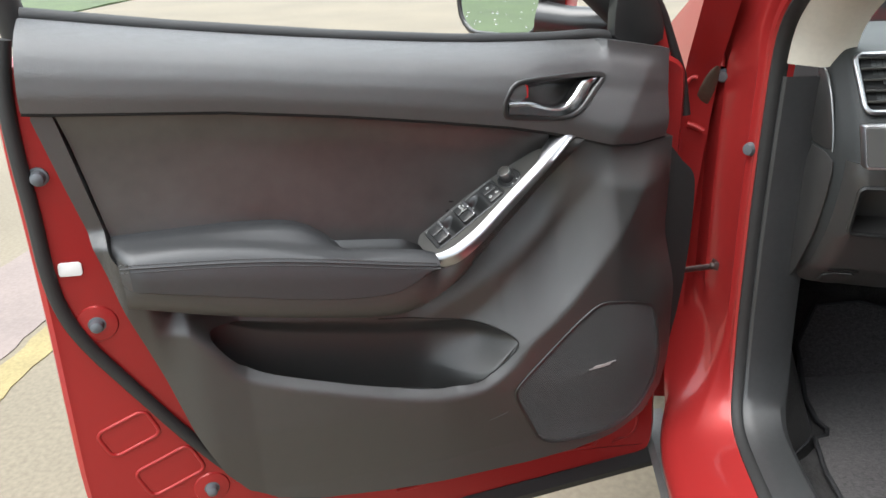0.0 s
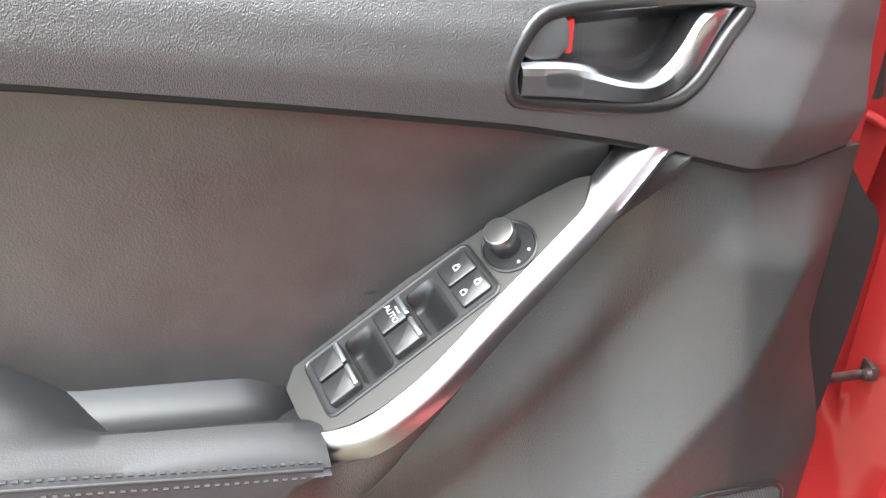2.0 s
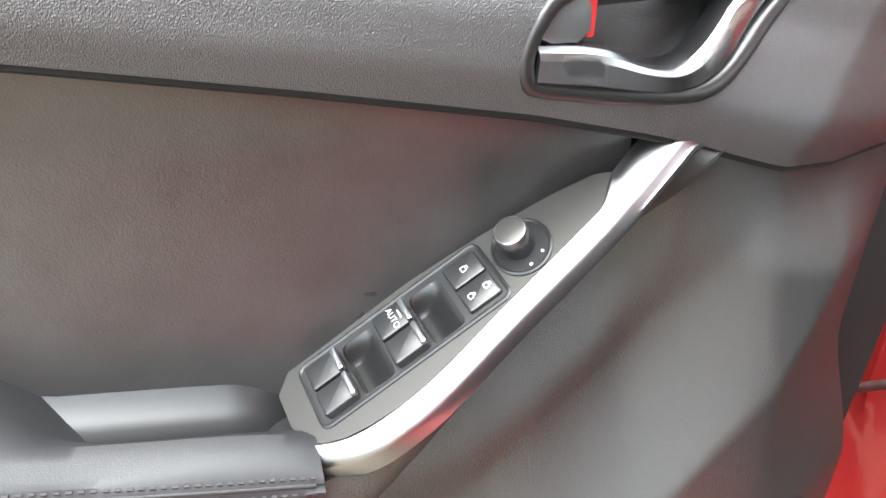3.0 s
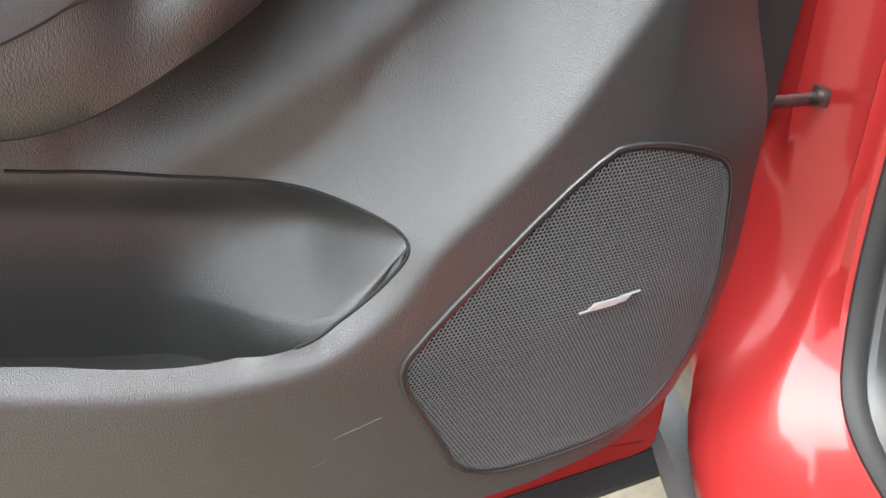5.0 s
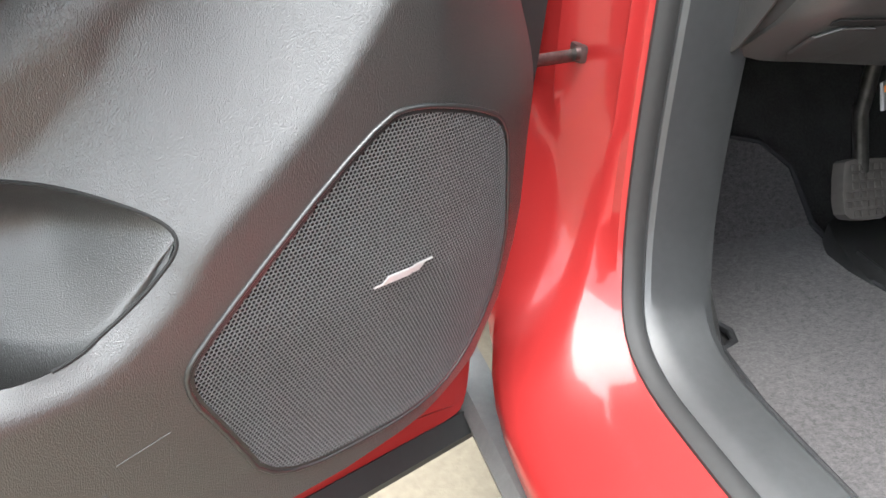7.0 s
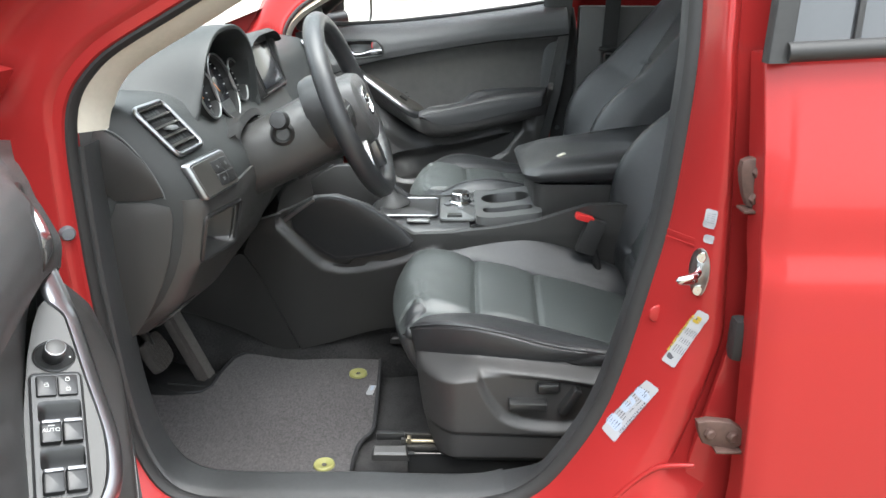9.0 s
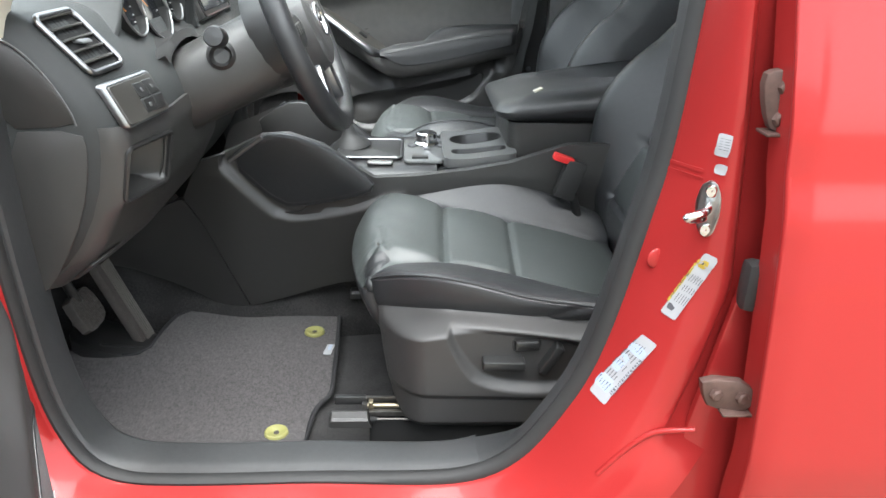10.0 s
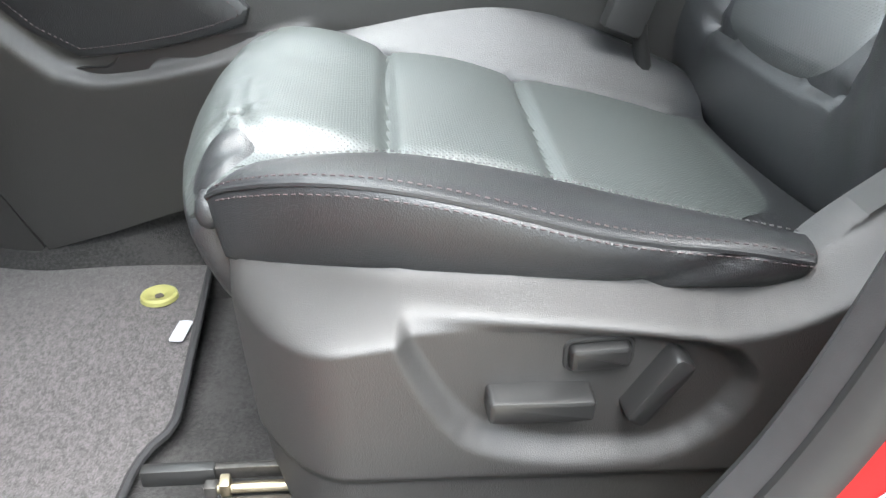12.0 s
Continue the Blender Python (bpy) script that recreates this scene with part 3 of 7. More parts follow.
    floor_z = soft(low_line, floor_u) - 0.048
    loft("pocket_floor", [[(u, 0.040, z), (u, 0.085, z - 0.003), (u, max(0.09, float(lower_n(u, z + 0.03)) - 0.012), z)] for u, z in zip(floor_u, floor_z)], PLASTIC, root, "", closed=False)
    turn = np.arctan2(POCKET[:, 1] - 0.668, POCKET[:, 0] - 0.53)
    turn = np.where(turn < 0, turn + 2 * math.pi, turn)
    keep = [k for k in np.argsort(turn) if POCKET[k][0] < 0.64 and radians(25) < turn[k] < radians(235)]
    line = resample(eased(POCKET[keep], 2), 110)
    tube("pocket_seam", np.stack([line[:, 0], lower_n(line[:, 0], line[:, 1]) - lip_n(line[:, 0], line[:, 1]) - 0.0003, line[:, 1]], 1), 0.0013, DARK, root, "", 6)
    sheet("pocket_back", rounded([(0.44, 0.60), (0.44, 0.72), (0.92, 0.82), (0.90, 0.64), (0.55, 0.55)], 1), lambda u, z, d: (u, 0.044 + 0 * u, z), 0.03, PLASTIC, root, "", skirt=0, flip=True)
    # armrest
    zt = [(0.548, 0.844), (0.62, 0.846), (0.655, 0.850), (0.682, 0.868), (0.698, 0.885), (0.712, 0.899), (0.725, 0.909), (0.740, 0.918), (0.757, 0.925), (0.80, 0.932), (0.885, 0.937), (1.0, 0.938)]
    zc = [(0.548, 0.856), (0.565, 0.864), (0.60, 0.872), (0.65, 0.880), (0.70, 0.889), (0.75, 0.902), (0.81, 0.917), (0.906, 0.932), (1.0, 0.934)]
    zs = [(0.548, 0.842), (0.555, 0.846), (0.616, 0.858), (0.70, 0.877), (0.816, 0.900), (1.0, 0.919)]
    zb = [(0.548, 0.846), (0.556, 0.842), (0.572, 0.836), (0.595, 0.823), (0.622, 0.812), (0.681, 0.815), (0.759, 0.829), (0.83, 0.846), (0.895, 0.862), (1.0, 0.888)]
    us = np.r_[np.linspace(0.553, 0.72, 36), np.linspace(0.728, 0.975, 28), 0.985, 0.993, 0.997]
    loops = []
    for u in us:
        t, c, s, b = (float(soft(k, u)) for k in (zt, zc, zs, zb))
        b = min(b, s - 0.006)
        k = 1 - 0.5 * float(smoothstep(0.965, 1.0, u)) ** 2
        prof = [(0.062, t), (0.088, t), (0.100, t + (c - t) * 0.08), (0.108, t + (c - t) * 0.35), (0.116, t + (c - t) * 0.75), (0.125, c), (0.134, c - 0.002), (0.142, c - 0.006), (0.1475, s + 0.006), (0.150, s + 0.002), (0.1485, s), (0.150, s - 0.002), (0.152, s + (b - s) * 0.5), (0.151, b + 0.002), (0.148, b - 0.001), (0.062, b - 0.004)]
        loops.append([(u, 0.062 + (n - 0.062) * k, z) for n, z in prof])
    arm = loft("armrest", loops, ARMSKIN, root, "padded black leather armrest with double stitching")
    line = np.linspace(0.558, 0.985, 60)
    for off, nn in ((0.0052, 0.1489), (-0.0050, 0.1508)):
        stitches("stitching", np.stack([line, nn + 0 * line, soft(zs, line) + off], 1), arm, 0.0036, 0.0018, 0.0010, GREYTHREAD)
    tube("piping", np.stack([line, 0.1496 + 0 * line, soft(zs, line) + 0.0004], 1), 0.0015, ARMSKIN, arm, "", 8)
    tray = np.array([(0.556, 0.0735), (0.74, 0.0735), (0.74, 0.127), (0.556, 0.127)])
    tray_top = [(0.54, 0.846), (0.565, 0.857), (0.588, 0.871), (0.605, 0.8745), (0.66, 0.882), (0.72, 0.890)]
    sheet("armrest_tray", tray, lambda u, n, d: (u, n, soft(tray_top, u) - 0.016 * np.sin(np.clip((n - 0.0735) / 0.0535, 0, 1) * math.pi) ** 0.9 - 0.10 * (n - 0.0735) - d), 0.004, SMOOTH, arm, "smooth black tray behind the armrest edge", skirt=0.004)
    # plastic carrier that runs under the armrest and on up below the silver strip
    inner = [(-0.024, -0.004), (-0.012, 0.006), (0.01, 0.0165), (0.04, 0.0185), (0.07, 0.016), (0.12, 0.005), (0.17, -0.004), (0.21, -0.012), (0.25, -0.024), (0.268, -0.030), (0.31, -0.044)]
    outer_w = [(-0.03, 0.008), (-0.012, 0.022), (0.01, 0.0335), (0.04, 0.0355), (0.07, 0.033), (0.12, 0.0222), (0.17, 0.0135), (0.21, 0.006), (0.259, -0.008), (0.278, -0.014), (0.31, -0.026)]
    drop = [(-0.03, 0.022), (0.03, 0.015), (0.10, 0.011), (0.278, 0.009)]
    upper = [(0.988, 0.128, 0.883), (0.94, 0.146, 0.8725), (0.895, 0.149, 0.8625), (0.83, 0.1495, 0.8465), (0.759, 0.1495, 0.8295), (0.681, 0.1495, 0.8155), (0.630, 0.1495, 0.8125), (0.600, 0.1495, 0.8205), (0.575, 0.1495, 0.8350)]
    lower = [(0.988, 0.126, 0.851), (0.94, 0.133, 0.8395), (0.894, 0.138, 0.828), (0.83, 0.140, 0.812), (0.759, 0.140, 0.796), (0.69, 0.140, 0.7815), (0.640, 0.140, 0.774), (0.608, 0.140, 0.773), (0.580, 0.140, 0.780), (0.555, 0.140, 0.792), (0.515, 0.138, 0.815), (0.475, 0.134, 0.841), (0.430, 0.127, 0.868), (0.388, 0.121, 0.900), (0.346, 0.113, 0.945), (0.310, 0.103, 0.982), (0.296, 0.086, 1.000)]
    for sk in (-0.018, 0.03, 0.08, 0.13, 0.18, 0.23, 0.268, 0.296):
        upper.append(tuple(float(v) for v in on_plate(sk, float(soft(outer_w, sk)) - 0.0012, float(soft(drop, sk)) + 0.030 * float(smoothstep(0.262, 0.304, sk)))))
    lower = [(u, n + (float(lower_n(u, z - 0.012)) + 0.005 - n) * float(smoothstep(0.52, 0.40, u)), z - 0.012 * float(smoothstep(0.52, 0.42, u)) * float(smoothstep(0.30, 0.37, u))) for u, n, z in lower]
    upper, lower = eased(upper, 2), eased(lower, 2)
    loops = []
    for a, b in zip(upper, lower):
        back = float(lower_n(b[0], b[2] + 0.012)) - 0.006
        mid = (a + b) / 2 + (0, 0.0035, 0)
        loops.append([(a[0], a[1] - 0.02, a[2] + 0.002), a - (0, 0.0012, 0), a, a * 0.75 + b * 0.25 + (0, 0.002, 0), mid, a * 0.25 + b * 0.75 + (0, 0.002, 0), b, b + (0, -0.004, -0.0025), b + (0, -0.010, -0.003), (b[0], min(back, b[1] - 0.014), b[2] + 0.008)])
    loft("armrest_carrier", loops, PLASTIC, root, "grained black plastic carrier below the armrest", closed=False)
    # silver trim along the inboard edge of the tilted switch plate
    plate_out = rounded([(-0.021, -0.050), (-0.021, -0.003), (-0.002, 0.012), (0.03, 0.018), (0.07, 0.0165), (0.12, 0.006), (0.165, -0.002), (0.215, -0.012), (0.224, -0.030), (0.172, -0.043), (0.10, -0.050), (0.03, -0.053)], 1)
    pits = [oblong(q + 0.0245, -0.0198, 0.0230, 0.0385, 0.004) for q in (0.0135, 0.0630)] if full else []
    plate = sheet("switch_plate", plate_out, on_plate, 0.0025, GREYPLATE, root, "dark grey switch plate", holes=pits, skirt=0.03, flip=False)
    loops = []
    for sk in np.linspace(-0.030, 0.304, 64):
        w0 = float(soft(inner, sk)) - 0.012 * float(smoothstep(0.198, 0.222, sk))
        wide = float(soft(outer_w, sk)) - w0
        low_h = -float(soft(drop, sk))
        sec = [(0.0, -0.02), (0.0, 0.0005), (0.10, 0.0022), (0.35, 0.0015), (0.70, -0.0012), (0.82, -0.0030), (0.90, -0.0055), (0.97, low_h + 0.003), (1.0, low_h), (0.95, low_h - 0.0012), (0.6, low_h - 0.004), (0.0, -0.034)]
        sink = 0.030 * float(smoothstep(0.262, 0.304, sk))
        loops.append([[float(v) for v in on_plate(sk, w0 + w * wide, sink - h)] for w, h in sec])
    loft("silver_trim", loops, SILVER, root, "satin silver sweeping trim strip", smooth=40)
    build_handle(root, bez)
    if full:
        build_switches(plate, pits)
        build_speaker(root)
        build_marks(root)
    else:
        sheet("rear_edge_strip", rounded([(1.045, 1.19), (1.075, 1.19), (1.10, 0.95), (1.09, 0.6), (1.0, 0.55), (1.04, 0.9)], 1), lambda u, z, d: (u, 0.046 - d, z), 0.02, RUBBER, root, "black door edge strip", skirt=0.008, flip=True)
        pill("window_switch", oblong(0.06, -0.02, 0.03, 0.018, 0.003), on_plate, 0.006, 0.002, SMOOTH, plate, "black window switch")
    # weather seal, plugs, slot and sill flap
    seal = eased([(1.074, 1.20), (1.090, 1.131), (1.093, 1.035), (1.092, 0.97), (1.096, 0.862), (1.079, 0.778), (1.015, 0.667), (0.957, 0.566), (0.880, 0.455), (0.82, 0.408), (0.74, 0.382), (0.4, 0.366), (0.2, 0.372), (0.10, 0.42)], 3)
    tube("door_seal", np.stack([seal[:, 0], 0.036 + 0 * seal[:, 0], seal[:, 1]], 1), 0.0105, RUBBER, root, "black rubber door seal", 8)
    for u, z in ((1.048, 0.790), (0.936, 0.452), (1.075, 1.02)):
        lathe("buffer_plug", [(0.0001, 0.018), (0.004, 0.018), (0.0085, 0.015), (0.010, 0.004), (0.013, 0.003), (0.0135, 0.0)], pose(u, 0.031, z, -90, 0, 0), GREYRUB, root, "grey rubber buffer plug", 16)
    pill("latch_slot", oblong(1.065, 0.882, 0.031, 0.021, 0.005, radians(5)), lambda u, z, d: (u, 0.0315 - d, z), 0.0025, 0.001, TRIMWHITE, root, "pale plastic latch slot")
    us = np.linspace(0.055, 1.05, 24)
    flap = [np.array([(u, 0.034, 0.292), (u, 0.050, 0.272), (u, 0.040, 0.250), (u, 0.030, 0.252), (u, 0.018, 0.285)]) for u in us]
    loft("sill_flap", flap, RUBBER, root, "black rubber sill flap")


def build_handle(root, bez):
    base = lambda u, z, d: (u, upper_n(u, z) - d, z)
    band = []
    for d, n in ((-0.0005, -0.004), (0.0, 0.0005), (0.0016, 0.0018), (0.0068, 0.0010), (0.0082, -0.001), (0.0088, -0.008)):
        q = shrink(bez, d)
        band.append(np.stack([q[:, 0], upper_n(q[:, 0], q[:, 1]) + n, q[:, 1]], 1))
    bezel = loft("handle_bezel", band, SMOOTH, root, "smooth black handle bezel", caps=False, smooth=60)

    def bowl(u, z, d):
        gap = edge_gap(bez, u, z)[0]
        return u, upper_n(u, z) - 0.004 - 0.030 * smoothstep(0.004, 0.022, gap) - d, z

    sheet("handle_recess", bez, bowl, 0.004, PLASTIC, bezel, "", skirt=0.01, flip=True)
    # lever: a flat tongue that rises into a hooked grip
    topc = resample(eased([(0.426, 1.069), (0.390, 1.067), (0.360, 1.055), (0.336, 1.052), (0.316, 1.066), (0.296, 1.085), (0.264, 1.087)], 2), 32)
    botc = resample(eased([(0.426, 1.050), (0.395, 1.046), (0.358, 1.040), (0.334, 1.038), (0.309, 1.044), (0.288, 1.060), (0.264, 1.086)], 2), 32)
    loops = []
    for k in range(32):
        a, b = topc[k], botc[k] - (0, 0.0015)
        n0 = float(upper_n((a[0] + b[0]) / 2, (a[1] + b[1]) / 2)) + 0.002 - 0.004 * float(smoothstep(0.30, 0.26, a[0]))
        sec = ((0.0, -0.022), (0.0, -0.004), (0.12, 0.0), (0.30, 0.0015), (0.85, 0.0), (1.0, -0.005), (1.0, -0.022))
        loops.append([(a[0] + (b[0] - a[0]) * f, n0 + n, a[1] + (b[1] - a[1]) * f) for f, n in sec])
    loft("handle_lever", loops, LEVER, bezel, "satin chrome inner door lever", smooth=28)
    lock = rounded([(0.424, 1.068), (0.421, 1.082), (0.408, 1.093), (0.395, 1.093), (0.393, 1.068)], 1)
    pill("lock_tab", lock, lambda u, z, d: (u, 0.078 - d, z), 0.026, 0.003, CUPGREY, bezel, "satin grey lock tab")
    pill("lock_mark", oblong(0.3935, 1.080, 0.0045, 0.019, 0.001), lambda u, z, d: (u, 0.080 - d, z), 0.0215, 0.0008, REDMARK, bezel, "red unlocked mark")


def build_switches(plate, pits):
    bez = oblong(0.063, -0.0215, 0.132, 0.046, 0.005)
    tube("switch_bezel", np.stack(on_plate(bez[:, 0], bez[:, 1], -0.0002), 1), 0.0015, SMOOTH, plate, "black switch bezel", 6, closed=True, up=tuple(PLATE_N))
    sheet("switch_base", oblong(0.063, -0.0215, 0.130, 0.044, 0.004), lambda a, b, d: on_plate(a, b, d - 0.001), 0.003, SMOOTH, plate, holes=pits, skirt=0.004)
    for s in (0.0135, 0.0630):
        for w in (-0.0292, -0.0102):
            key = pill("window_switch", oblong(s, w, 0.0225, 0.0178, 0.002), on_plate, 0.0075, 0.0018, SMOOTH, plate, "black window switch with a silver lip")
            pill("switch_lip", oblong(s + 0.0098, w, 0.0042, 0.0172, 0.0016), lambda a, b, d: on_plate(a, b, d - 0.0055), 0.0042, 0.0016, SILVER, key, "silver lip")
    for start, pit in zip((0.0265, 0.0760), pits):
        sheet("finger_hollow", pit, lambda a, b, d: on_plate(a, b, d - 0.001 + 0.012 * smoothstep(0.0225, 0.003, a - start) ** 0.7 * smoothstep(-0.040, -0.030, b)), 0.0016, SMOOTH, plate, "scooped black finger hollow", skirt=0.0)
    # AUTO on the driver's switch
    txt = bpy.data.curves.new("auto_lettering", "FONT")
    txt.body, txt.size, txt.align_x, txt.align_y = "AUTO", 0.0056, "CENTER", "CENTER"
    txt.extrude = 0.0001
    lettering = new("auto_lettering", txt)
    dg = bpy.context.evaluated_depsgraph_get()
    me = bpy.data.meshes.new_from_object(lettering.evaluated_get(dg))
    bpy.data.objects.remove(lettering)
    p = [float(v) for v in on_plate(0.0640, -0.0292, -0.0078)]
    cols = (PLATE_C, PLATE_A, PLATE_N, p)
    me.transform(Matrix([[float(cols[c][r]) for c in range(4)] for r in range(3)] + [[0, 0, 0, 1]]))
    me.materials.clear()
    me.materials.append(ICON)
    ob = new("auto_lettering", me)
    ob.parent = plate
    tagged(ob, "white AUTO lettering")
    pill("switch_mark", oblong(0.0688, -0.0292, 0.0011, 0.006, 0.0003), lambda a, b, d: on_plate(a, b, d - 0.0072), 0.0007, 0.0002, ICON, plate)
    # lock and window-lock keys
    for w, marks in ((-0.0305, (0.0,)), (-0.0115, (-0.0055, 0.0055))):
        key = pill("lock_key", oblong(0.1145, w, 0.0225, 0.0180, 0.002), on_plate, 0.0040, 0.0012, SMOOTH, plate, "black lock key with white symbols")
        for ds in marks:
            mark = oblong(0.1145 + ds, w, 0.0030, 0.0034, 0.0005)
            tube("lock_symbol", np.stack(on_plate(mark[:, 0], mark[:, 1], -0.0041), 1), 0.0004, ICON, key, "", 5, closed=True)
            tube("lock_symbol", np.stack(on_plate(0.1145 + ds + np.array([0.0012, 0.0030, 0.0030, 0.0012]), w + np.array([-0.0010, -0.0010, 0.0010, 0.0010]), -0.0041 + np.zeros(4)), 1), 0.0003, ICON, key, "", 5)
    # mirror adjuster
    c = (0.1500, -0.0215)
    dish = pill("mirror_dial", ellipse(*c, 0.0172, 0.0185, 30), on_plate, 0.0008, 0.0004, DARK, plate, "black mirror dial")
    ring_p = ellipse(*c, 0.0175, 0.0190, 34)
    tube("dial_rim", np.stack(on_plate(ring_p[:, 0], ring_p[:, 1], -0.0006), 1), 0.0013, SMOOTH, dish, "", 6, closed=True, up=tuple(PLATE_N))
    o = [float(v) for v in on_plate(c[0] - 0.001, c[1] - 0.001, 0.0)]
    cols = (PLATE_C, PLATE_A, PLATE_N, o)
    m = Matrix([[float(cols[k][r]) for k in range(4)] for r in range(3)] + [[0, 0, 0, 1]])
    lathe("mirror_knob", [(0.0095, 0.0), (0.0095, 0.009), (0.0103, 0.011), (0.0103, 0.0175), (0.0096, 0.0188), (0.0088, 0.019)], m, SILVER, dish, "ribbed silver mirror knob", 32)
    lathe("knob_cap", [(0.0089, 0.018), (0.0089, 0.0192), (0.0075, 0.0196), (0.0001, 0.0198)], m, GREYPLATE, dish, "dark knob cap", 28)
    for ds, dw in ((0.008, 0.0115), (-0.002, 0.0145)):
        pill("dial_mark", oblong(c[0] + ds, c[1] + dw, 0.0018, 0.0018, 0.0004), on_plate, 0.0012, 0.0002, ICON, dish)


def build_marks(root):
    """Scuffs on the lower panel."""
    for a, b in (((0.476, 0.5445), (0.4425, 0.553)), ((0.492, 0.522), (0.484, 0.524))):
        u, z = np.linspace(a[0], b[0], 6), np.linspace(a[1], b[1], 6)
        tube("scratch", np.stack([u, lower_n(u, z) + 0.0001, z], 1), 0.00035, SCUFF, root, "pale scratch", 5)


def build_speaker(root):
    face = lambda u, z, d: (u, lower_n(u, z) + 0.001 - d, z)
    rim = np.stack([GRILLE[:, 0], lower_n(GRILLE[:, 0], GRILLE[:, 1]) + 0.0005, GRILLE[:, 1]], 1)
    frame_ob = tube("grille_rim", rim, 0.0019, SMOOTH, root, "smooth black speaker grille rim", 8, closed=True, up=(0, 1, 0))
    # perforated hexagonal mesh
    pitch, web = 0.0031, 0.00032
    lo, hi = GRILLE.min(0), GRILLE.max(0)
    row = pitch * math.sqrt(3) / 2
    cen = []
    for j in range(int((hi[1] - lo[1]) / row) + 2):
        for i in range(int((hi[0] - lo[0]) / pitch) + 2):
            cen.append((lo[0] + (i + 0.5 * (j % 2)) * pitch, lo[1] + j * row))
    cen = np.array(cen)
    gap, _ = edge_gap(GRILLE, cen[:, 0], cen[:, 1])
    cen = cen[inside(GRILLE, cen[:, 0], cen[:, 1]) & (gap > 0.0022)]
    ang = np.radians(np.arange(6) * 60 + 30)
    ring = np.stack([np.cos(ang), np.sin(ang)], 1)
    big, small = pitch / math.sqrt(3), pitch / math.sqrt(3) - web * 1.25
    verts, faces = [], []
    blocks = []
    for r, d in ((big, 0.0), (small, 0.0002), (small * 0.95, 0.0007)):
        p = cen[:, None, :] + r * ring[None]
        blocks.append(np.stack(face(p[..., 0], p[..., 1], d), -1).reshape(-1, 3))
    count = len(cen) * 6
    verts = np.concatenate(blocks)
    base = (np.arange(len(cen)) * 6)[:, None]
    k = np.arange(6)[None]
    k2 = (k + 1) % 6
    for a in (0, count):
        faces.append(np.stack([base + k + a, base + k2 + a, base + k2 + a + count, base + k + a + count], -1).reshape(-1, 4))
    solid("grille_mesh", verts, np.concatenate(faces), GRILLEM, frame_ob, "perforated black honeycomb grille", 0)
    sheet("grille_border", GRILLE, face, 0.003, SMOOTH, frame_ob, "", holes=[shrink(GRILLE, 0.0042)], skirt=0.006, flip=True)
    # black sheet behind the mesh; its colour carries the shade of the hollow
    sheet("grille_backing", shrink(GRILLE, 0.001), lambda u, z, d: (u, lower_n(u, z) - 0.006 - d, z), 0.012, DARK, frame_ob, "", skirt=0, flip=True)
    # slanted badge: pale bar with a cut lower line and four block shapes, no lettering
    b0, b1 = np.array((0.297, 0.6055)), np.array((0.2475, 0.6070))
    e = b1 - b0
    up = np.array((e[1], -e[0]))
    up = up / np.linalg.norm(up) * 0.0062 * (1 if up[1] < 0 else -1) * -1
    lift = lambda u, z, d: (u, lower_n(u, z) + 0.0015 - d, z)

    def slab(f0, f1, g0, g1, lean=0.16):
        return np.array([b0 + e * (f0 + lean * g0) + up * g0, b0 + e * (f1 + lean * g0) + up * g0, b0 + e * (f1 + lean * g1) + up * g1, b0 + e * (f0 + lean * g1) + up * g1])

    badge = pill("speaker_badge", slab(0.0, 0.62, 0.0, 0.16), lift, 0.0016, 0.0002, BADGE, frame_ob, "slanted pale silver badge")
    for f0, f1, g0, g1 in ((0.12, 0.30, 0.16, 0.86), (0.32, 0.47, 0.16, 0.86), (0.49, 0.62, 0.16, 0.86), (0.64, 0.76, 0.16, 0.86), (0.55, 0.90, 0.86, 1.0)):
        pill("badge_block", slab(f0, f1, g0, g1), lift, 0.0016, 0.0002, BADGE, badge)


HINGE = Vector((0.0, 0.0, 0.0))
door_left = thing("front_door", "open red car front door with black trim panel", "car door", pose(*HINGE, 0, 0, -67))
build_door(door_left)
MID = 0.863
door_right = thing("front_door", "shut passenger front door with black trim panel", "car door", Matrix.Translation((0, 2 * MID, 0)) @ Matrix.Diagonal((1, -1, 1, 1)))
build_door(door_right, full=False)


# ---- car body ----
body = thing("car_body", "red metallic car body with black sill trim", "car", pose(0, 0, 0))
RING = [(0.99, 1.43), (0.965, 1.52), (0.90, 1.565), (0.80, 1.555), (0.66, 1.49), (0.45, 1.372), (0.275, 1.268), (0.205, 1.230), (0.155, 1.200), (0.108, 1.150), (0.091, 1.095), (0.088, 1.0), (0.088, 0.84), (0.096, 0.70), (0.104, 0.60), (0.118, 0.525), (0.150, 0.462), (0.205, 0.431), (0.30, 0.426), (0.45, 0.428), (0.62, 0.434), (0.745, 0.448), (0.815, 0.492), (0.862, 0.560), (0.905, 0.640), (0.932, 0.734), (0.960, 0.874), (0.980, 0.967), (0.993, 1.138), (0.998, 1.277), (0.99, 1.43)]
ring = resample(eased(RING, 2), 170)[:-1]
ring_t = np.roll(ring, -1, 0) - np.roll(ring, 1, 0)
ring_t /= np.linalg.norm(ring_t, axis=1)[:, None]
ring_n = np.stack([ring_t[:, 1], -ring_t[:, 0]], 1)
ring_n *= np.sign(((ring - (0.55, 0.95)) * ring_n).sum(1))[:, None]
W_SILL = smoothstep(0.12, 1.0, -ring_n[:, 1])
W_REAR = smoothstep(0.45, 0.85, ring[:, 0]) * (1 - smoothstep(1.35, 1.5, ring[:, 1]))
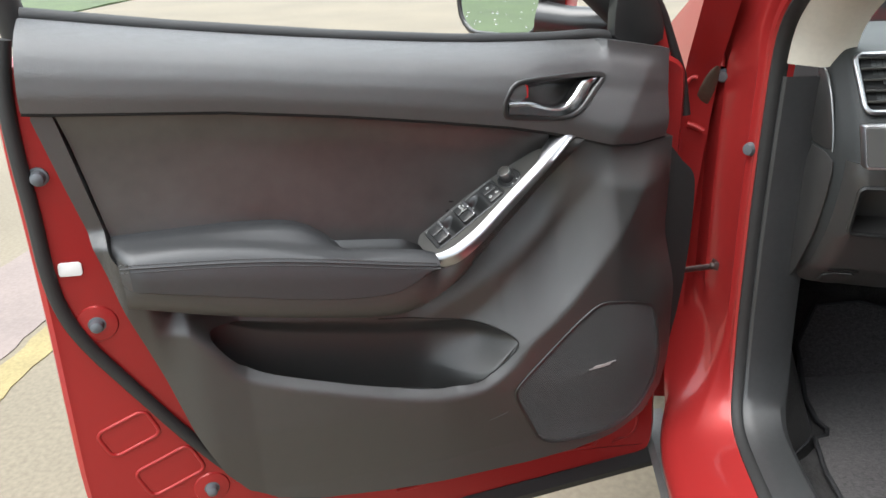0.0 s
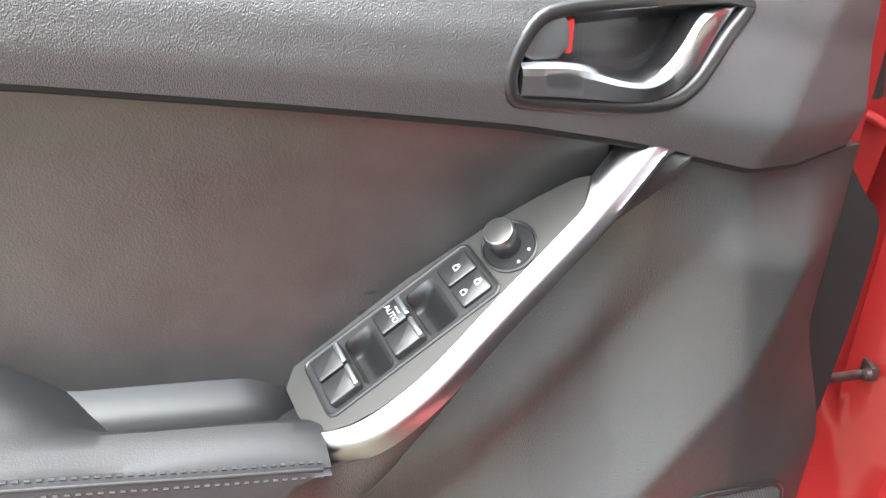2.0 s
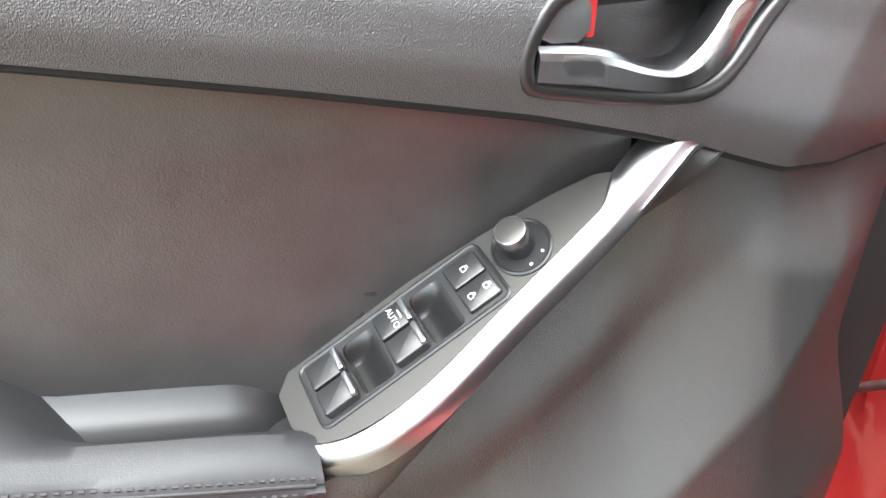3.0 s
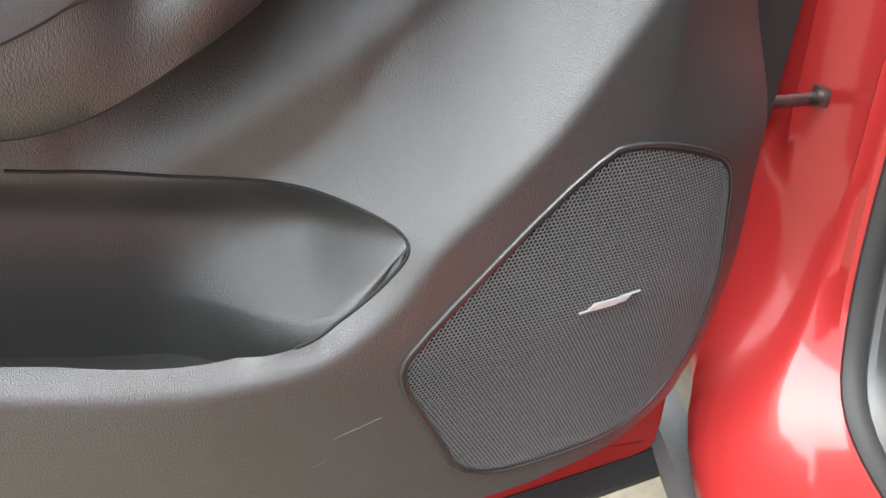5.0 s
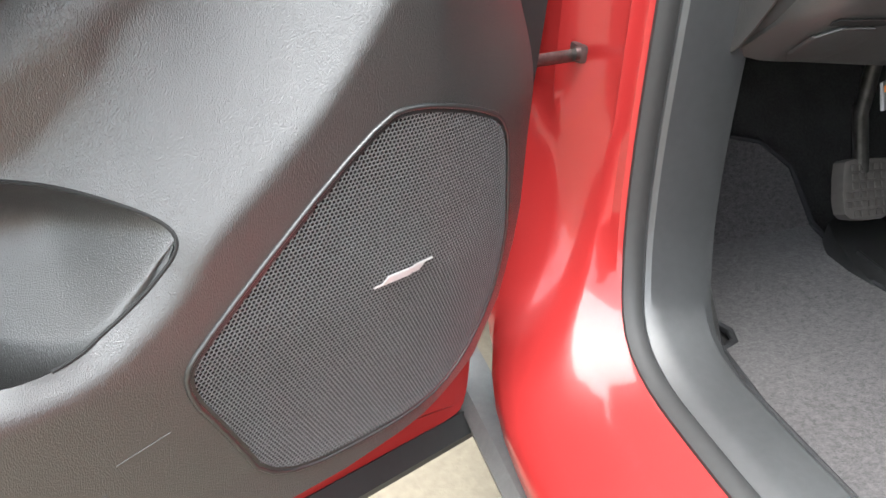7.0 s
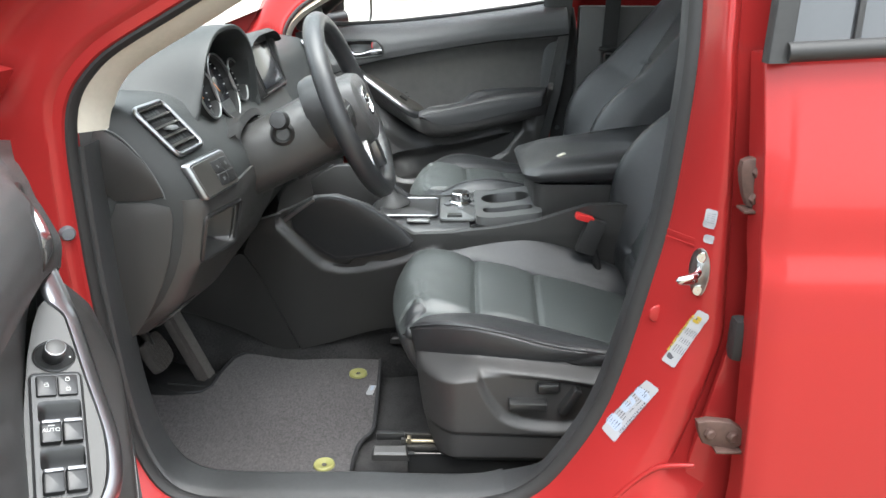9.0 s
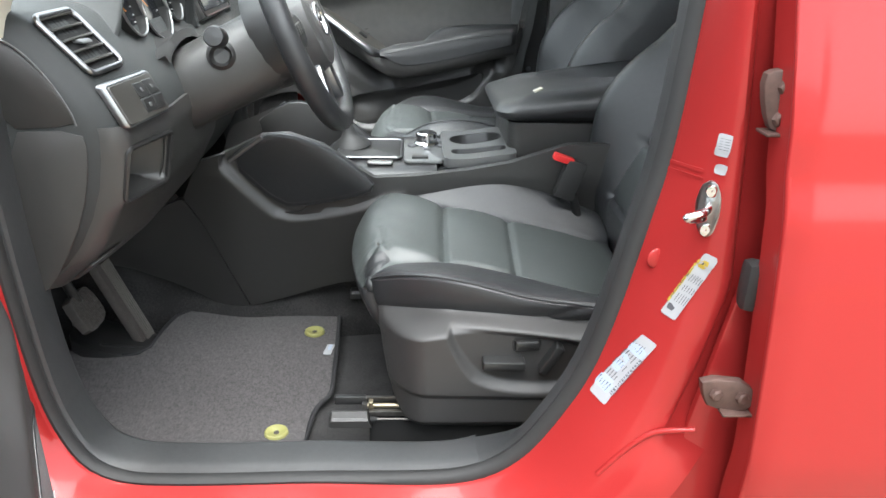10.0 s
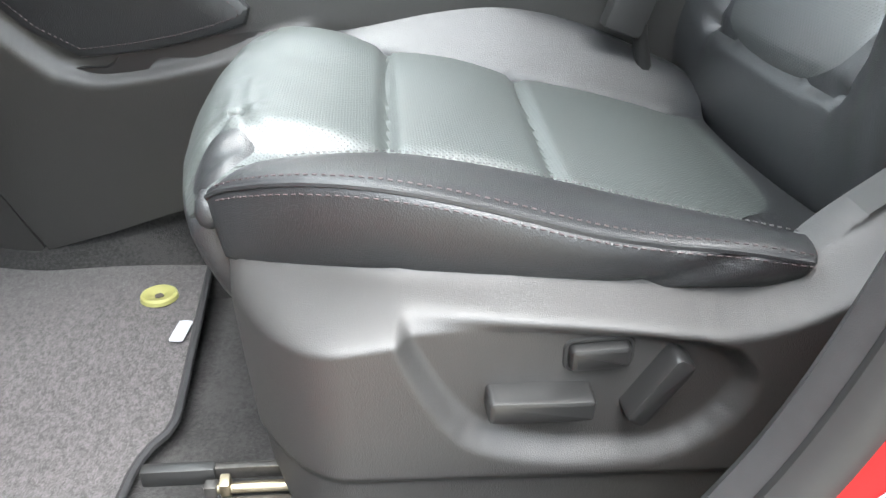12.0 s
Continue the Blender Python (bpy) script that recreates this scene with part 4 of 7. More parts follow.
ring_y = 0.08 * (1 - W_REAR) + 0.035 * W_REAR - 0.012 * W_SILL * (1 - W_REAR) + 0.06 * smoothstep(1.15, 1.55, ring[:, 1])
W_POST = smoothstep(0.445, 0.53, ring[:, 1])
JAMB_A = np.array([(0, 0.03), (0, 0.0), (0.006, -0.012), (0.020, -0.013), (0.027, -0.021), (0.033, -0.025), (0.062, -0.026), (0.090, -0.033), (0.108, -0.046), (0.118, -0.080), (0.132, -0.11)])
JAMB_H = np.array([(0, 0.03), (0, 0.0), (0.006, -0.012), (0.016, -0.0135), (0.022, -0.0200), (0.028, -0.0195), (0.097, -0.0395), (0.1045, -0.0470), (0.112, -0.0430), (0.150, -0.055), (0.175, -0.11)])
JAMB_S = np.array([(0, 0.03), (0, 0.0), (0.005, -0.012), (0.012, -0.035), (0.020, -0.060), (0.026, -0.075), (0.040, -0.105), (0.052, -0.120), (0.068, -0.128), (0.095, -0.125), (0.128, -0.10)])


def jamb_rear(k):
    """Centre pillar face, with a recessed channel beside the rear door."""
    x, z = ring[k]
    e = 0.088 + (np.clip(1.019 + 0.093 * (1.191 - z) - x, 0.02, 0.10) - 0.088) * smoothstep(0.58, 0.70, z)
    deep = smoothstep(0.58, 0.68, z) * (1 - smoothstep(1.32, 1.42, z))
    shut = np.array([(e + 0.014, -0.088), (e + 0.024, -0.098), (e + 0.082, -0.098)])
    open_c = np.array([(e + 0.006, -0.072), (e + 0.016, -0.054), (e + 0.095, -0.050)])
    face_part = np.array([(0, 0.03), (0, 0.0), (0.07 * e, -0.012), (0.34 * e, -0.046), (0.52 * e, -0.060), (0.70 * e, -0.070), (0.90 * e, -0.0755), (e, -0.076)])
    return np.concatenate([face_part, shut * (1 - deep) + open_c * deep])


def mirrored(p, side):
    p = np.asarray(p, float).copy()
    if side < 0:
        p[..., 1] = 2 * MID - p[..., 1]
    return p


def sweep(name, ids, prof, material, parent, label="", side=1, smooth=40):
    """A profile of (outward, inboard) offsets carried along the door opening."""
    loops = []
    for k in ids:
        sec = np.asarray(prof(k), float)
        p = ring[k] + sec[:, :1] * ring_n[k]
        loops.append(mirrored(np.stack([p[:, 0], ring_y[k] + sec[:, 1], p[:, 1]], 1), side))
    return loft(name, loops, material, parent, label, closed=False, smooth=smooth)


def jamb(k):
    ws, wr = W_SILL[k] * (1 - 0.55 * W_REAR[k]), W_REAR[k]
    hinge_side = JAMB_A + (JAMB_H - JAMB_A) * float(smoothstep(1.14, 1.06, ring[k][1])) * float(smoothstep(0.52, 0.68, ring[k][1]))
    edge = hinge_side * (1 - wr) + jamb_rear(k) * wr
    return edge * (1 - ws) + JAMB_S * ws


around = list(range(len(ring))) + [0]
for side in (1, -1):
    sweep("door_jamb", around, jamb, RED, body, "glossy red painted door jamb", side)
    loops = []
    ang = np.linspace(0, 2 * math.pi, 10, endpoint=False)
    for k in around:
        fat = 0.009 + 0.007 * W_REAR[k]
        sec = np.stack([0.002 + fat * np.cos(ang), 0.006 + 0.014 * np.sin(ang)], 1)
        p = ring[k] + sec[:, :1] * ring_n[k]
        loops.append(mirrored(np.stack([p[:, 0], ring_y[k] + sec[:, 1], p[:, 1]], 1), side))
    loft("weatherstrip", loops, RUBBER, body, "black rubber door weatherstrip", caps=False)
    high = [k for k in range(len(ring)) if ring[k][0] < 0.93 and ring[k][1] > 1.075]
    sweep("pillar_garnish", high, lambda k: [(0.0, 0.012), (-0.006, 0.016), (-0.012, 0.025), (-0.030, 0.060), (-0.020, 0.11)], BEIGE, body, "beige windscreen pillar trim", side)
    mid = [k for k in range(len(ring)) if ring[k][0] < 0.2 and 0.525 < ring[k][1] <= 1.085]
    KICK = np.array([(0.0, 0.010), (-0.009, 0.0118), (-0.0122, 0.0165), (-0.0130, 0.030), (-0.0130, 0.078), (-0.008, 0.090), (0.06, 0.105)])
    sweep("kick_panel", mid, lambda k: KICK, SILLP, body, "black kick panel trim", side, 25)
    PLATE = np.array([(0.0, 0.008), (-0.006, 0.012), (-0.010, 0.022), (-0.014, 0.032), (-0.015, 0.075), (-0.010, 0.083), (0.075, 0.088)])
    POST = np.array([(0.0, 0.010), (-0.012, 0.012), (-0.016, 0.018), (-0.018, 0.026), (-0.010, 0.036), (0.01, 0.044), (0.075, 0.05)])
    front = [k for k in range(len(ring)) if ring[k][0] < 0.772 and ring[k][1] < 0.545]
    sweep("sill_plate", front, lambda k: KICK + (PLATE - KICK) * float(smoothstep(0.115, 0.24, ring[k][0])), SILLP, body, "black sill tread plate", side, 25)
    rear = [k for k in range(len(ring)) if ring[k][0] > 0.752 and k > 60] + list(range(0, 8))
    sweep("centre_pillar_trim", rear, lambda k: PLATE * (1 - W_POST[k]) + POST * W_POST[k], SILLP, body, "black centre pillar and sill trim", side)
    # cladding under the painted sill
    xs = np.linspace(-0.05, 2.15, 40)
    clad = [mirrored(np.array([(x, -0.015, 0.316), (x, -0.050, 0.306), (x, -0.060, 0.290), (x, -0.050, 0.262), (x, -0.020, 0.235), (x, 0.10, 0.215)]), side) for x in xs]
    loft("sill_cladding", clad, CLAD, body, "scuffed grey plastic sill cladding", closed=False)
    rail = [mirrored(np.array([(x, -0.04, 0.30), (x, -0.062, 0.345), (x, -0.068, 0.40), (x, -0.06, 0.44), (x, 0.06, 0.46)]), side) for x in np.linspace(0.95, 2.1, 20)]
    loft("rear_sill", rail, RED, body, "", closed=False)

pill("shut_panel", np.array([(0.99, 0.37), (1.15, 0.37), (1.15, 0.82), (1.07, 0.82)]), lambda x, z, d: (x, -0.030 + d, z), 0.010, 0.003, RED, body, "red painted inner panel")
# front wings, bonnet, roof, tail and glass close the body
for side in (1, -1):
    wing = [(-0.03, 0.36), (-0.03, 1.06), (0.06, 1.19), (0.02, 1.20), (-0.30, 1.075), (-1.05, 0.98), (-1.25, 0.80), (-1.28, 0.5), (-1.12, 0.42)]
    wing += [(-0.83 + 0.37 * math.cos(a), 0.36 + 0.37 * math.sin(a)) for a in np.linspace(math.pi, 0, 14)]

    def wing_place(x, z, d, side=side):
        y = -0.035 - 0.022 * np.sin(np.clip((z - 0.3) / 0.75, 0, 1) * math.pi) + 0.10 * np.clip((-0.6 - x) / 0.6, 0, 1) ** 2 + d
        return x, (y if side > 0 else 2 * MID - y), z

    sheet("front_wing", np.array(wing), wing_place, 0.03, RED, body, "glossy red front wing", skirt=0.06)
    tail = np.array([(1.98, 0.36), (2.02, 1.26), (2.2, 1.5), (2.75, 1.45), (3.0, 1.2), (3.05, 0.5), (2.9, 0.4)] + [(2.42 + 0.37 * math.cos(a), 0.36 + 0.37 * math.sin(a)) for a in np.linspace(0, math.pi, 14)])
    sheet("rear_quarter", tail, lambda x, z, d, side=side: (x, (-0.04 + d) if side > 0 else 2 * MID + 0.04 - d, z), 0.05, RED, body, "red rear quarter panel", skirt=0.08)
bonnet = [[(x, y, 1.075 + 0.02 * math.cos((y - MID) * 1.8) - 0.11 * ((-0.3 - x) / 0.9) ** 2 - 0.05 * abs((y - MID) / 0.86) ** 6) for y in np.linspace(-0.02, 2 * MID + 0.02, 20)] for x in np.linspace(-1.25, -0.28, 14)]
loft("bonnet", bonnet, RED, body, "glossy red bonnet", closed=False)
nose = [[(-1.25 - 0.03 * k, y, 0.955 - 0.11 * k) for y in np.linspace(0.05, 2 * MID - 0.05, 12)] for k in range(6)]
loft("nose_panel", nose, RED, body, "", closed=False)
roof = [[(x, y, 1.655 - 0.05 * abs((y - MID) / 0.6) ** 3 - 0.10 * ((x - 1.5) / 1.1) ** 2) for y in np.linspace(0.16, 2 * MID - 0.16, 16)] for x in np.linspace(0.72, 2.75, 14)]
loft("roof_panel", roof, RED, body, "red roof", closed=False)
lining = [[(x, y, 1.590 - 0.06 * ((x - 1.5) / 1.1) ** 2) for y in np.linspace(0.13, 2 * MID - 0.13, 10)] for x in np.linspace(0.70, 2.75, 12)]
loft("headliner", lining, BEIGE, body, "beige cloth headliner", closed=False)
tailgate = [[(x, y, z) for y in np.linspace(-0.02, 2 * MID + 0.02, 10)] for x, z in ((2.74, 1.55), (2.98, 1.22), (3.06, 0.9), (3.06, 0.4))]
loft("tailgate", tailgate, RED, body, "", closed=False)
screen = [[(x, y, z) for y in np.linspace(0.05 + 0.12 * f, 2 * MID - 0.05 - 0.12 * f, 8)] for x, z, f in ((-0.36, 1.09, 0), (0.05, 1.25, 0.35), (0.45, 1.44, 0.7), (0.74, 1.56, 1))]
ws = loft("windscreen", screen, GLASS, body, "clear windscreen", closed=False)
ws.visible_shadow = False
for x, y in ((-0.83, 0.07), (2.42, 0.07), (-0.83, 2 * MID - 0.07), (2.42, 2 * MID - 0.07)):
    wheel = lathe("road_wheel", [(0.12, -0.10), (0.25, -0.11), (0.33, -0.10), (0.352, -0.07), (0.355, 0.07), (0.33, 0.10), (0.25, 0.11), (0.12, 0.10)], pose(x, y, 0.355, 90, 0, 0), TYRE, body, "black road tyre", 40)
    lathe("wheel_rim", [(0.02, -0.10), (0.23, -0.112), (0.235, 0.112), (0.02, 0.10)], pose(x, y, 0.355, 90, 0, 0), STEEL, wheel, "grey alloy rim", 30)

# cabin floor, bulkhead and far side
def floor_z(x, y, d):
    return x, y, 0.336 + 1.1 * np.clip(-0.13 - x, 0, 1) + 0.008 * np.sin(9 * x) * np.sin(7 * y) * smoothstep(0.5, 0.6, x) - d


sheet("cabin_carpet", np.array([(-0.34, 0.10), (-0.34, 1.62), (2.7, 1.62), (2.7, 0.10), (0.2, 0.10)]), floor_z, 0.03, CARPET, body, "black cabin carpet", skirt=0.02)
rbox("bulkhead", (-0.38, MID, 0.80), (0.04, 1.62, 0.80), 0.004, DARK, body)
rbox("rear_bulkhead", (2.68, MID, 0.95), (0.04, 1.55, 1.2), 0.004, DARK, body)
for y in (0.075, 2 * MID - 0.075):
    rbox("rear_side_trim", (1.87, y, 0.78), (1.55, 0.05, 0.86), 0.01, PLASTIC, body, "black rear side trim")
rbox("rear_seat_bench", (2.0, MID, 0.60), (0.5, 1.35, 0.22), 0.06, LEATHER, body, "black leather rear bench")
rbox("rear_seat_back", (2.34, MID, 0.98), (0.2, 1.35, 0.72), 0.06, LEATHER, body, "black leather rear seat back", (0, 18, 0))
rbox("footwell_lining", (-0.02, 1.612, 0.60), (0.60, 0.012, 0.56), 0.003, CARPET, body, "black footwell lining")
rbox("under_dash_cover", (-0.04, MID, 0.725), (0.34, 1.36, 0.010), 0.003, DARK, body)
# windscreen pillars' outer face on both sides is the jamb; seat belt on the far centre pillar
belt_y = 1.575
strap = [(np.array([(1.155 + 0.02 * f, belt_y, z), (1.205 + 0.02 * f, belt_y, z), (1.205 + 0.02 * f, belt_y - 0.003, z), (1.155 + 0.02 * f, belt_y - 0.003, z)])) for f, z in ((0, 0.48), (0.3, 0.8), (0.7, 1.2), (1, 1.42))]
belt = tagged(loft("seat_belt", strap, RUBBER, None), "black woven seat belt on the far pillar", "seat belt")
pill("belt_guide", oblong(1.190, 1.075, 0.066, 0.014, 0.005), lambda x, z, d: (x, belt_y - 0.004 + d, z), 0.008, 0.003, SMOOTH, belt)
ton = oblong(1.190, 1.040, 0.026, 0.042, 0.005)
tube("belt_tongue", np.stack([ton[:, 0], belt_y - 0.010 + 0 * ton[:, 0], ton[:, 1]], 1), 0.003, STEEL, belt, "steel belt tongue", 6, closed=True)


# ---- rear door ----
rear_door = thing("rear_door", "shut glossy red rear car door", "car door", pose(0, 0, 0))


def rear_y(x, z):
    y = -0.118 - 0.022 * np.sin(np.clip((z - 0.28) / 1.0, 0, 1) * math.pi) + 0.010 * smoothstep(0.93, 0.99, z)
    y = y + 0.012 * smoothstep(0.62, 0.50, z) + 0.032 * (np.clip(z - 1.03, 0, 1) / 0.2) ** 1.25
    return y + 0.03 * smoothstep(1.085, 1.055, x - 0.04 * (0.94 - z)) * 0.3


skin = np.array([(1.047, 1.222), (1.052, 1.08), (1.062, 0.941), (1.073, 0.76), (1.083, 0.589), (1.088, 0.42), (1.085, 0.31), (2.0, 0.31), (2.02, 1.30), (1.6, 1.29), (1.20, 1.238)])
sheet("door_skin", skin, lambda x, z, d: (x + 0.0 * z, rear_y(x, z) + d, z), 0.015, RED, rear_door, "glossy red metallic door skin", skirt=0.055)
edge = resample(np.array([(1.047, 1.222), (1.062, 0.941), (1.083, 0.589), (1.088, 0.33)]), 20)
tube("front_hem", np.stack([edge[:, 0] + 0.001, rear_y(edge[:, 0], edge[:, 1]) + 0.004, edge[:, 1]], 1), 0.0045, RED, rear_door, "", 8)
tube("hem_seal", np.stack([edge[:, 0] + 0.012, rear_y(edge[:, 0], edge[:, 1]) + 0.022, edge[:, 1]], 1), 0.008, RED, rear_door, "", 8)
pill("window_post", np.array([(1.036, 1.215), (1.064, 1.215), (1.090, 1.52), (1.062, 1.52)]), lambda x, z, d: (x, -0.085 + 0.16 * (z - 1.21) + d, z), 0.02, 0.004, RUBBER, rear_door, "black window post")
xs = np.linspace(1.058, 2.0, 20)
tube("belt_seal", np.stack([xs, -0.100 + 0 * xs, 1.228 + 0.055 * (xs - 1.06)], 1), 0.012, RUBBER, rear_door, "black rubber belt seal", 8, flat=1.0)
pane = [[(x, -0.070 + 0.16 * (z - 1.21), z) for x in np.linspace(1.06, 1.95, 8)] for z in (1.235, 1.4, 1.52)]
TINT = shader("tinted_window_glass", (0.045, 0.047, 0.050), 0.10, vary=0.04, rough_vary=0.02, spec=1.0)
loft("window_pane", pane, TINT, rear_door, "dark tinted window pane", closed=False)
pill("window_bar", np.array([(1.150, 1.235), (1.158, 1.235), (1.176, 1.52), (1.168, 1.52)]), lambda x, z, d: (x, -0.072 + 0.16 * (z - 1.21) + d, z), 0.004, 0.001, RUBBER, rear_door, "black window divider")
for y, out, bolts in ((-0.062, [(1.034, 1.086), (1.046, 1.094), (1.062, 1.092), (1.074, 1.060), (1.082, 1.022), (1.052, 1.022), (1.040, 1.050)], ((1.056, 1.075), (1.056, 1.040))), (-0.088, [(1.016, 0.714), (1.078, 0.716), (1.082, 0.672), (1.030, 0.670), (1.020, 0.690)], ((1.034, 0.694), (1.064, 0.694)))):
    hinge = pill("hinge_plate", rounded(out, 1), lambda x, z, d, y=y: (x, y + d - 0.25 * (x - 1.05), z), 0.012, 0.003, HINGERED, rear_door, "dull red-brown steel hinge with bolts")
    for x, z in bolts:
        lathe("hinge_bolt", [(0.0085, 0.0), (0.0085, 0.006), (0.006, 0.008), (0.0001, 0.008)], pose(x, y - 0.011 - 0.25 * (x - 1.05), z, 90, 0, 14), HINGERED, hinge, "", 6)
    low_edge = min(p[1] for p in out)
    rbox("hinge_leaf", (1.062, y - 0.010, low_edge + 0.002), (0.042, 0.030, 0.004), 0.0015, HINGERED, hinge)

# far-side door, unseen; closes the body and keeps light out of the cabin
copy_thing(rear_door, Matrix.Translation((0, 2 * MID, 0)) @ Matrix.Diagonal((1, -1, 1, 1)))

STRAP = shader("greasy_strap_steel", (0.13, 0.12, 0.115), 0.38, metal=0.85, vary=0.4, coarse=90)
# check strap between A pillar and open door
arm = np.array([(0.022, 0.045, 0.694), (0.035, -0.005, 0.693), (0.060, -0.075, 0.692)])
check = tagged(tube("check_strap", arm, 0.004, STRAP, None, "", 8, flat=1.6), "dark steel door check strap with bolt", "check strap")
lathe("strap_bolt", [(0.010, 0.0), (0.010, 0.006), (0.006, 0.009), (0.0001, 0.009)], pose(0.011, 0.055, 0.694, 90, 0, 0), STEEL, check, "round bolt head", 14)
rbox("strap_bracket", (0.016, 0.046, 0.694), (0.022, 0.014, 0.018), 0.004, STRAP, check)
lathe("strap_pin", [(0.007, 0.0), (0.007, 0.005), (0.003, 0.006), (0.0001, 0.006)], pose(0.030, 0.037, 0.697, 90, 0, 0), STRAP, check, "", 12)
for at, n in (((-0.027, 0.032, 1.046), (0.90, -0.42, 0.0)), ((0.070, 0.066, 0.938), (0.60, -0.80, 0.0))):
    lathe("bump_stop", [(0.012, -0.006), (0.012, 0.006), (0.009, 0.012), (0.0001, 0.013)], Matrix.Translation(at) @ Vector(n).to_track_quat("Z", "Y").to_matrix().to_4x4(), GREYRUB, body, "grey rubber bump stop", 16)
# wiring boot between pillar and door
boot_line = resample(eased([(0.037, 0.004, 1.074), (0.012, 0.003, 1.050), (-0.030, 0.001, 1.004), (-0.078, -0.003, 0.946)], 2), 14)
boot_wide, boot_thick = np.array((0.326, 0.878, -0.349)), np.array((0.94, -0.27, 0.20))
loops = []
for k, c in enumerate(boot_line):
    half = 0.0025 + 0.0105 * math.sin(math.pi * (k / 13) ** 0.85) ** 0.8
    loops.append([c + boot_wide * half * math.cos(a) + boot_thick * 0.0045 * math.sin(a) for a in np.linspace(0, 2 * math.pi, 12, endpoint=False)])
loft("wiring_boot", loops, BOOT, body, "flattened brown rubber wiring boot")
for line, r in (([(-0.032, 0.01, 1.072), (-0.033, 0.014, 1.084), (-0.032, 0.02, 1.089), (-0.028, 0.027, 1.081), (-0.025, 0.027, 1.062)], 0.0050), ([(-0.022, -0.036, 1.011), (-0.026, -0.032, 1.033), (-0.025, -0.021, 1.045), (-0.023, -0.014, 1.043)], 0.0045), ([(-0.028, -0.023, 0.958), (-0.023, -0.009, 0.955), (-0.017, 0.005, 0.947)], 0.0055)):
    tube("hinge_bracket", eased(line, 2), r, RED, body, "red painted hinge bracket", 10)

# striker, stickers, dents on the centre pillar
JAMBS = [jamb(k) for k in range(len(ring))]


def pillar(x, z, d):
    """Height of the jamb face over the plan of the door opening."""
    x, z = np.broadcast_arrays(np.atleast_1d(np.asarray(x, float)), np.atleast_1d(np.asarray(z, float)))
    out = []
    for a, b in zip(x.ravel(), z.ravel()):
        rel = np.array((a, b)) - ring
        k = int(np.argmin(np.abs((rel * ring_t).sum(1)) + 100 * ((rel * ring_n).sum(1) < -0.01) + 0.3 * np.linalg.norm(rel, axis=1)))
        out.append(ring_y[k] + np.interp(rel[k] @ ring_n[k], JAMBS[k][1:, 0], JAMBS[k][1:, 1]))
    return x, np.array(out).reshape(x.shape) + d, z


striker = tagged(pill("door_striker", ellipse(1.013, 0.918, 0.0115, 0.036, 28), lambda x, z, d: (x, pillar(x, z, 0)[1] - 0.001 + d, z), 0.005, 0.002, STEEL, None), "chromed door striker loop and plate", "door striker")
plate_y = float(pillar(1.013, 0.918, 0)[1][0])
loop = np.array([(1.013, plate_y, 0.927), (1.000, plate_y - 0.034, 0.925), (0.978, plate_y - 0.038, 0.921), (0.974, plate_y - 0.036, 0.917), (0.998, plate_y - 0.027, 0.914), (1.013, plate_y, 0.911)])
tube("striker_loop", eased(loop, 2), 0.0055, CHROME, striker, "chromed loop", 10)
for z in (0.942, 0.892):
    lathe("striker_screw", [(0.008, 0), (0.008, 0.003), (0.004, 0.004), (0.0001, 0.003)], pose(1.013, plate_y - 0.005, z, 90, 0, 0), CHROME, striker, "", 12)


crease = eased([(0.914, -0.0405, 0.524), (0.945, -0.043, 0.565), (0.977, -0.046, 0.597), (1.000, -0.055, 0.608), (1.032, -0.064, 0.615)], 2)
tube("pillar_crease", crease, 0.004, RED, body, "", 8)


def sticker(name, label, cx, cz, w, h, turn, fields):
    """A flat label laid on the pillar face; fields are (material, x, z, w, h) in its own frame."""
    t = radians(turn)
    c, s = math.cos(t), math.sin(t)
    lay = lambda lift: (lambda x, z, d: (x, pillar(x, z, 0)[1] - lift + d, z))
    base = tagged(sheet(name, oblong(cx, cz, w, h * 0.8, 0.002, t), lay(0.0022), 0.004, WHITE, None, "", skirt=0.0006), label, "sticker", "pillar stickers")
    for material, x, z, fw, fh in fields:
        z, fh = z * 0.8, fh * 0.8
        px, pz = cx + c * x - s * z, cz + s * x + c * z
        sheet("print_bar", oblong(px, pz, fw, fh, min(fw, fh) * 0.1, t), lay(0.0027), max(0.0007, min(0.006, min(fw, fh) * 0.9)), material, base, "", skirt=0)
    return base


bars = [(INK, -0.040 + 0.0032 * k + 0.0007 * (k * 7 % 3), -0.0100, 0.0009 + 0.0007 * (k * 5 % 3), 0.0058) for k in range(22)]
lines = [(BLUEWHITE, -0.034, 0.004, 0.022, 0.020), (BLUEWHITE, 0.006, 0.006, 0.030, 0.010), (BLUEWHITE, 0.036, 0.002, 0.016, 0.022)]
lines += [(INK, -0.036 + 0.019 * (k % 5), 0.0125 - 0.0036 * (k // 5), 0.015 - 0.002 * (k * 7 % 4), 0.0011) for k in range(25)]
sticker("certification_label", "white pillar sticker with pale blue panels and barcode", 0.942, 0.674, 0.120, 0.023, 62, bars + lines)
tyre_fields = [(AMBER, 0.004, 0.0118, 0.070, 0.0030), (INK, 0.0, 0.0118, 0.050, 0.0012), (AMBER, 0.035, 0.003, 0.012, 0.011), (INK, 0.035, 0.003, 0.006, 0.006), (INK, -0.036, 0.004, 0.009, 0.010)]
tyre_fields += [(INK, -0.020 + 0.016 * (k % 3), 0.006 - 0.0036 * (k // 3), 0.013 - 0.002 * (k * 5 % 3), 0.0009) for k in range(15)]
sticker("tyre_label", "white pillar sticker with amber header and fine print", 1.006, 0.812, 0.100, 0.022, 67, tyre_fields)
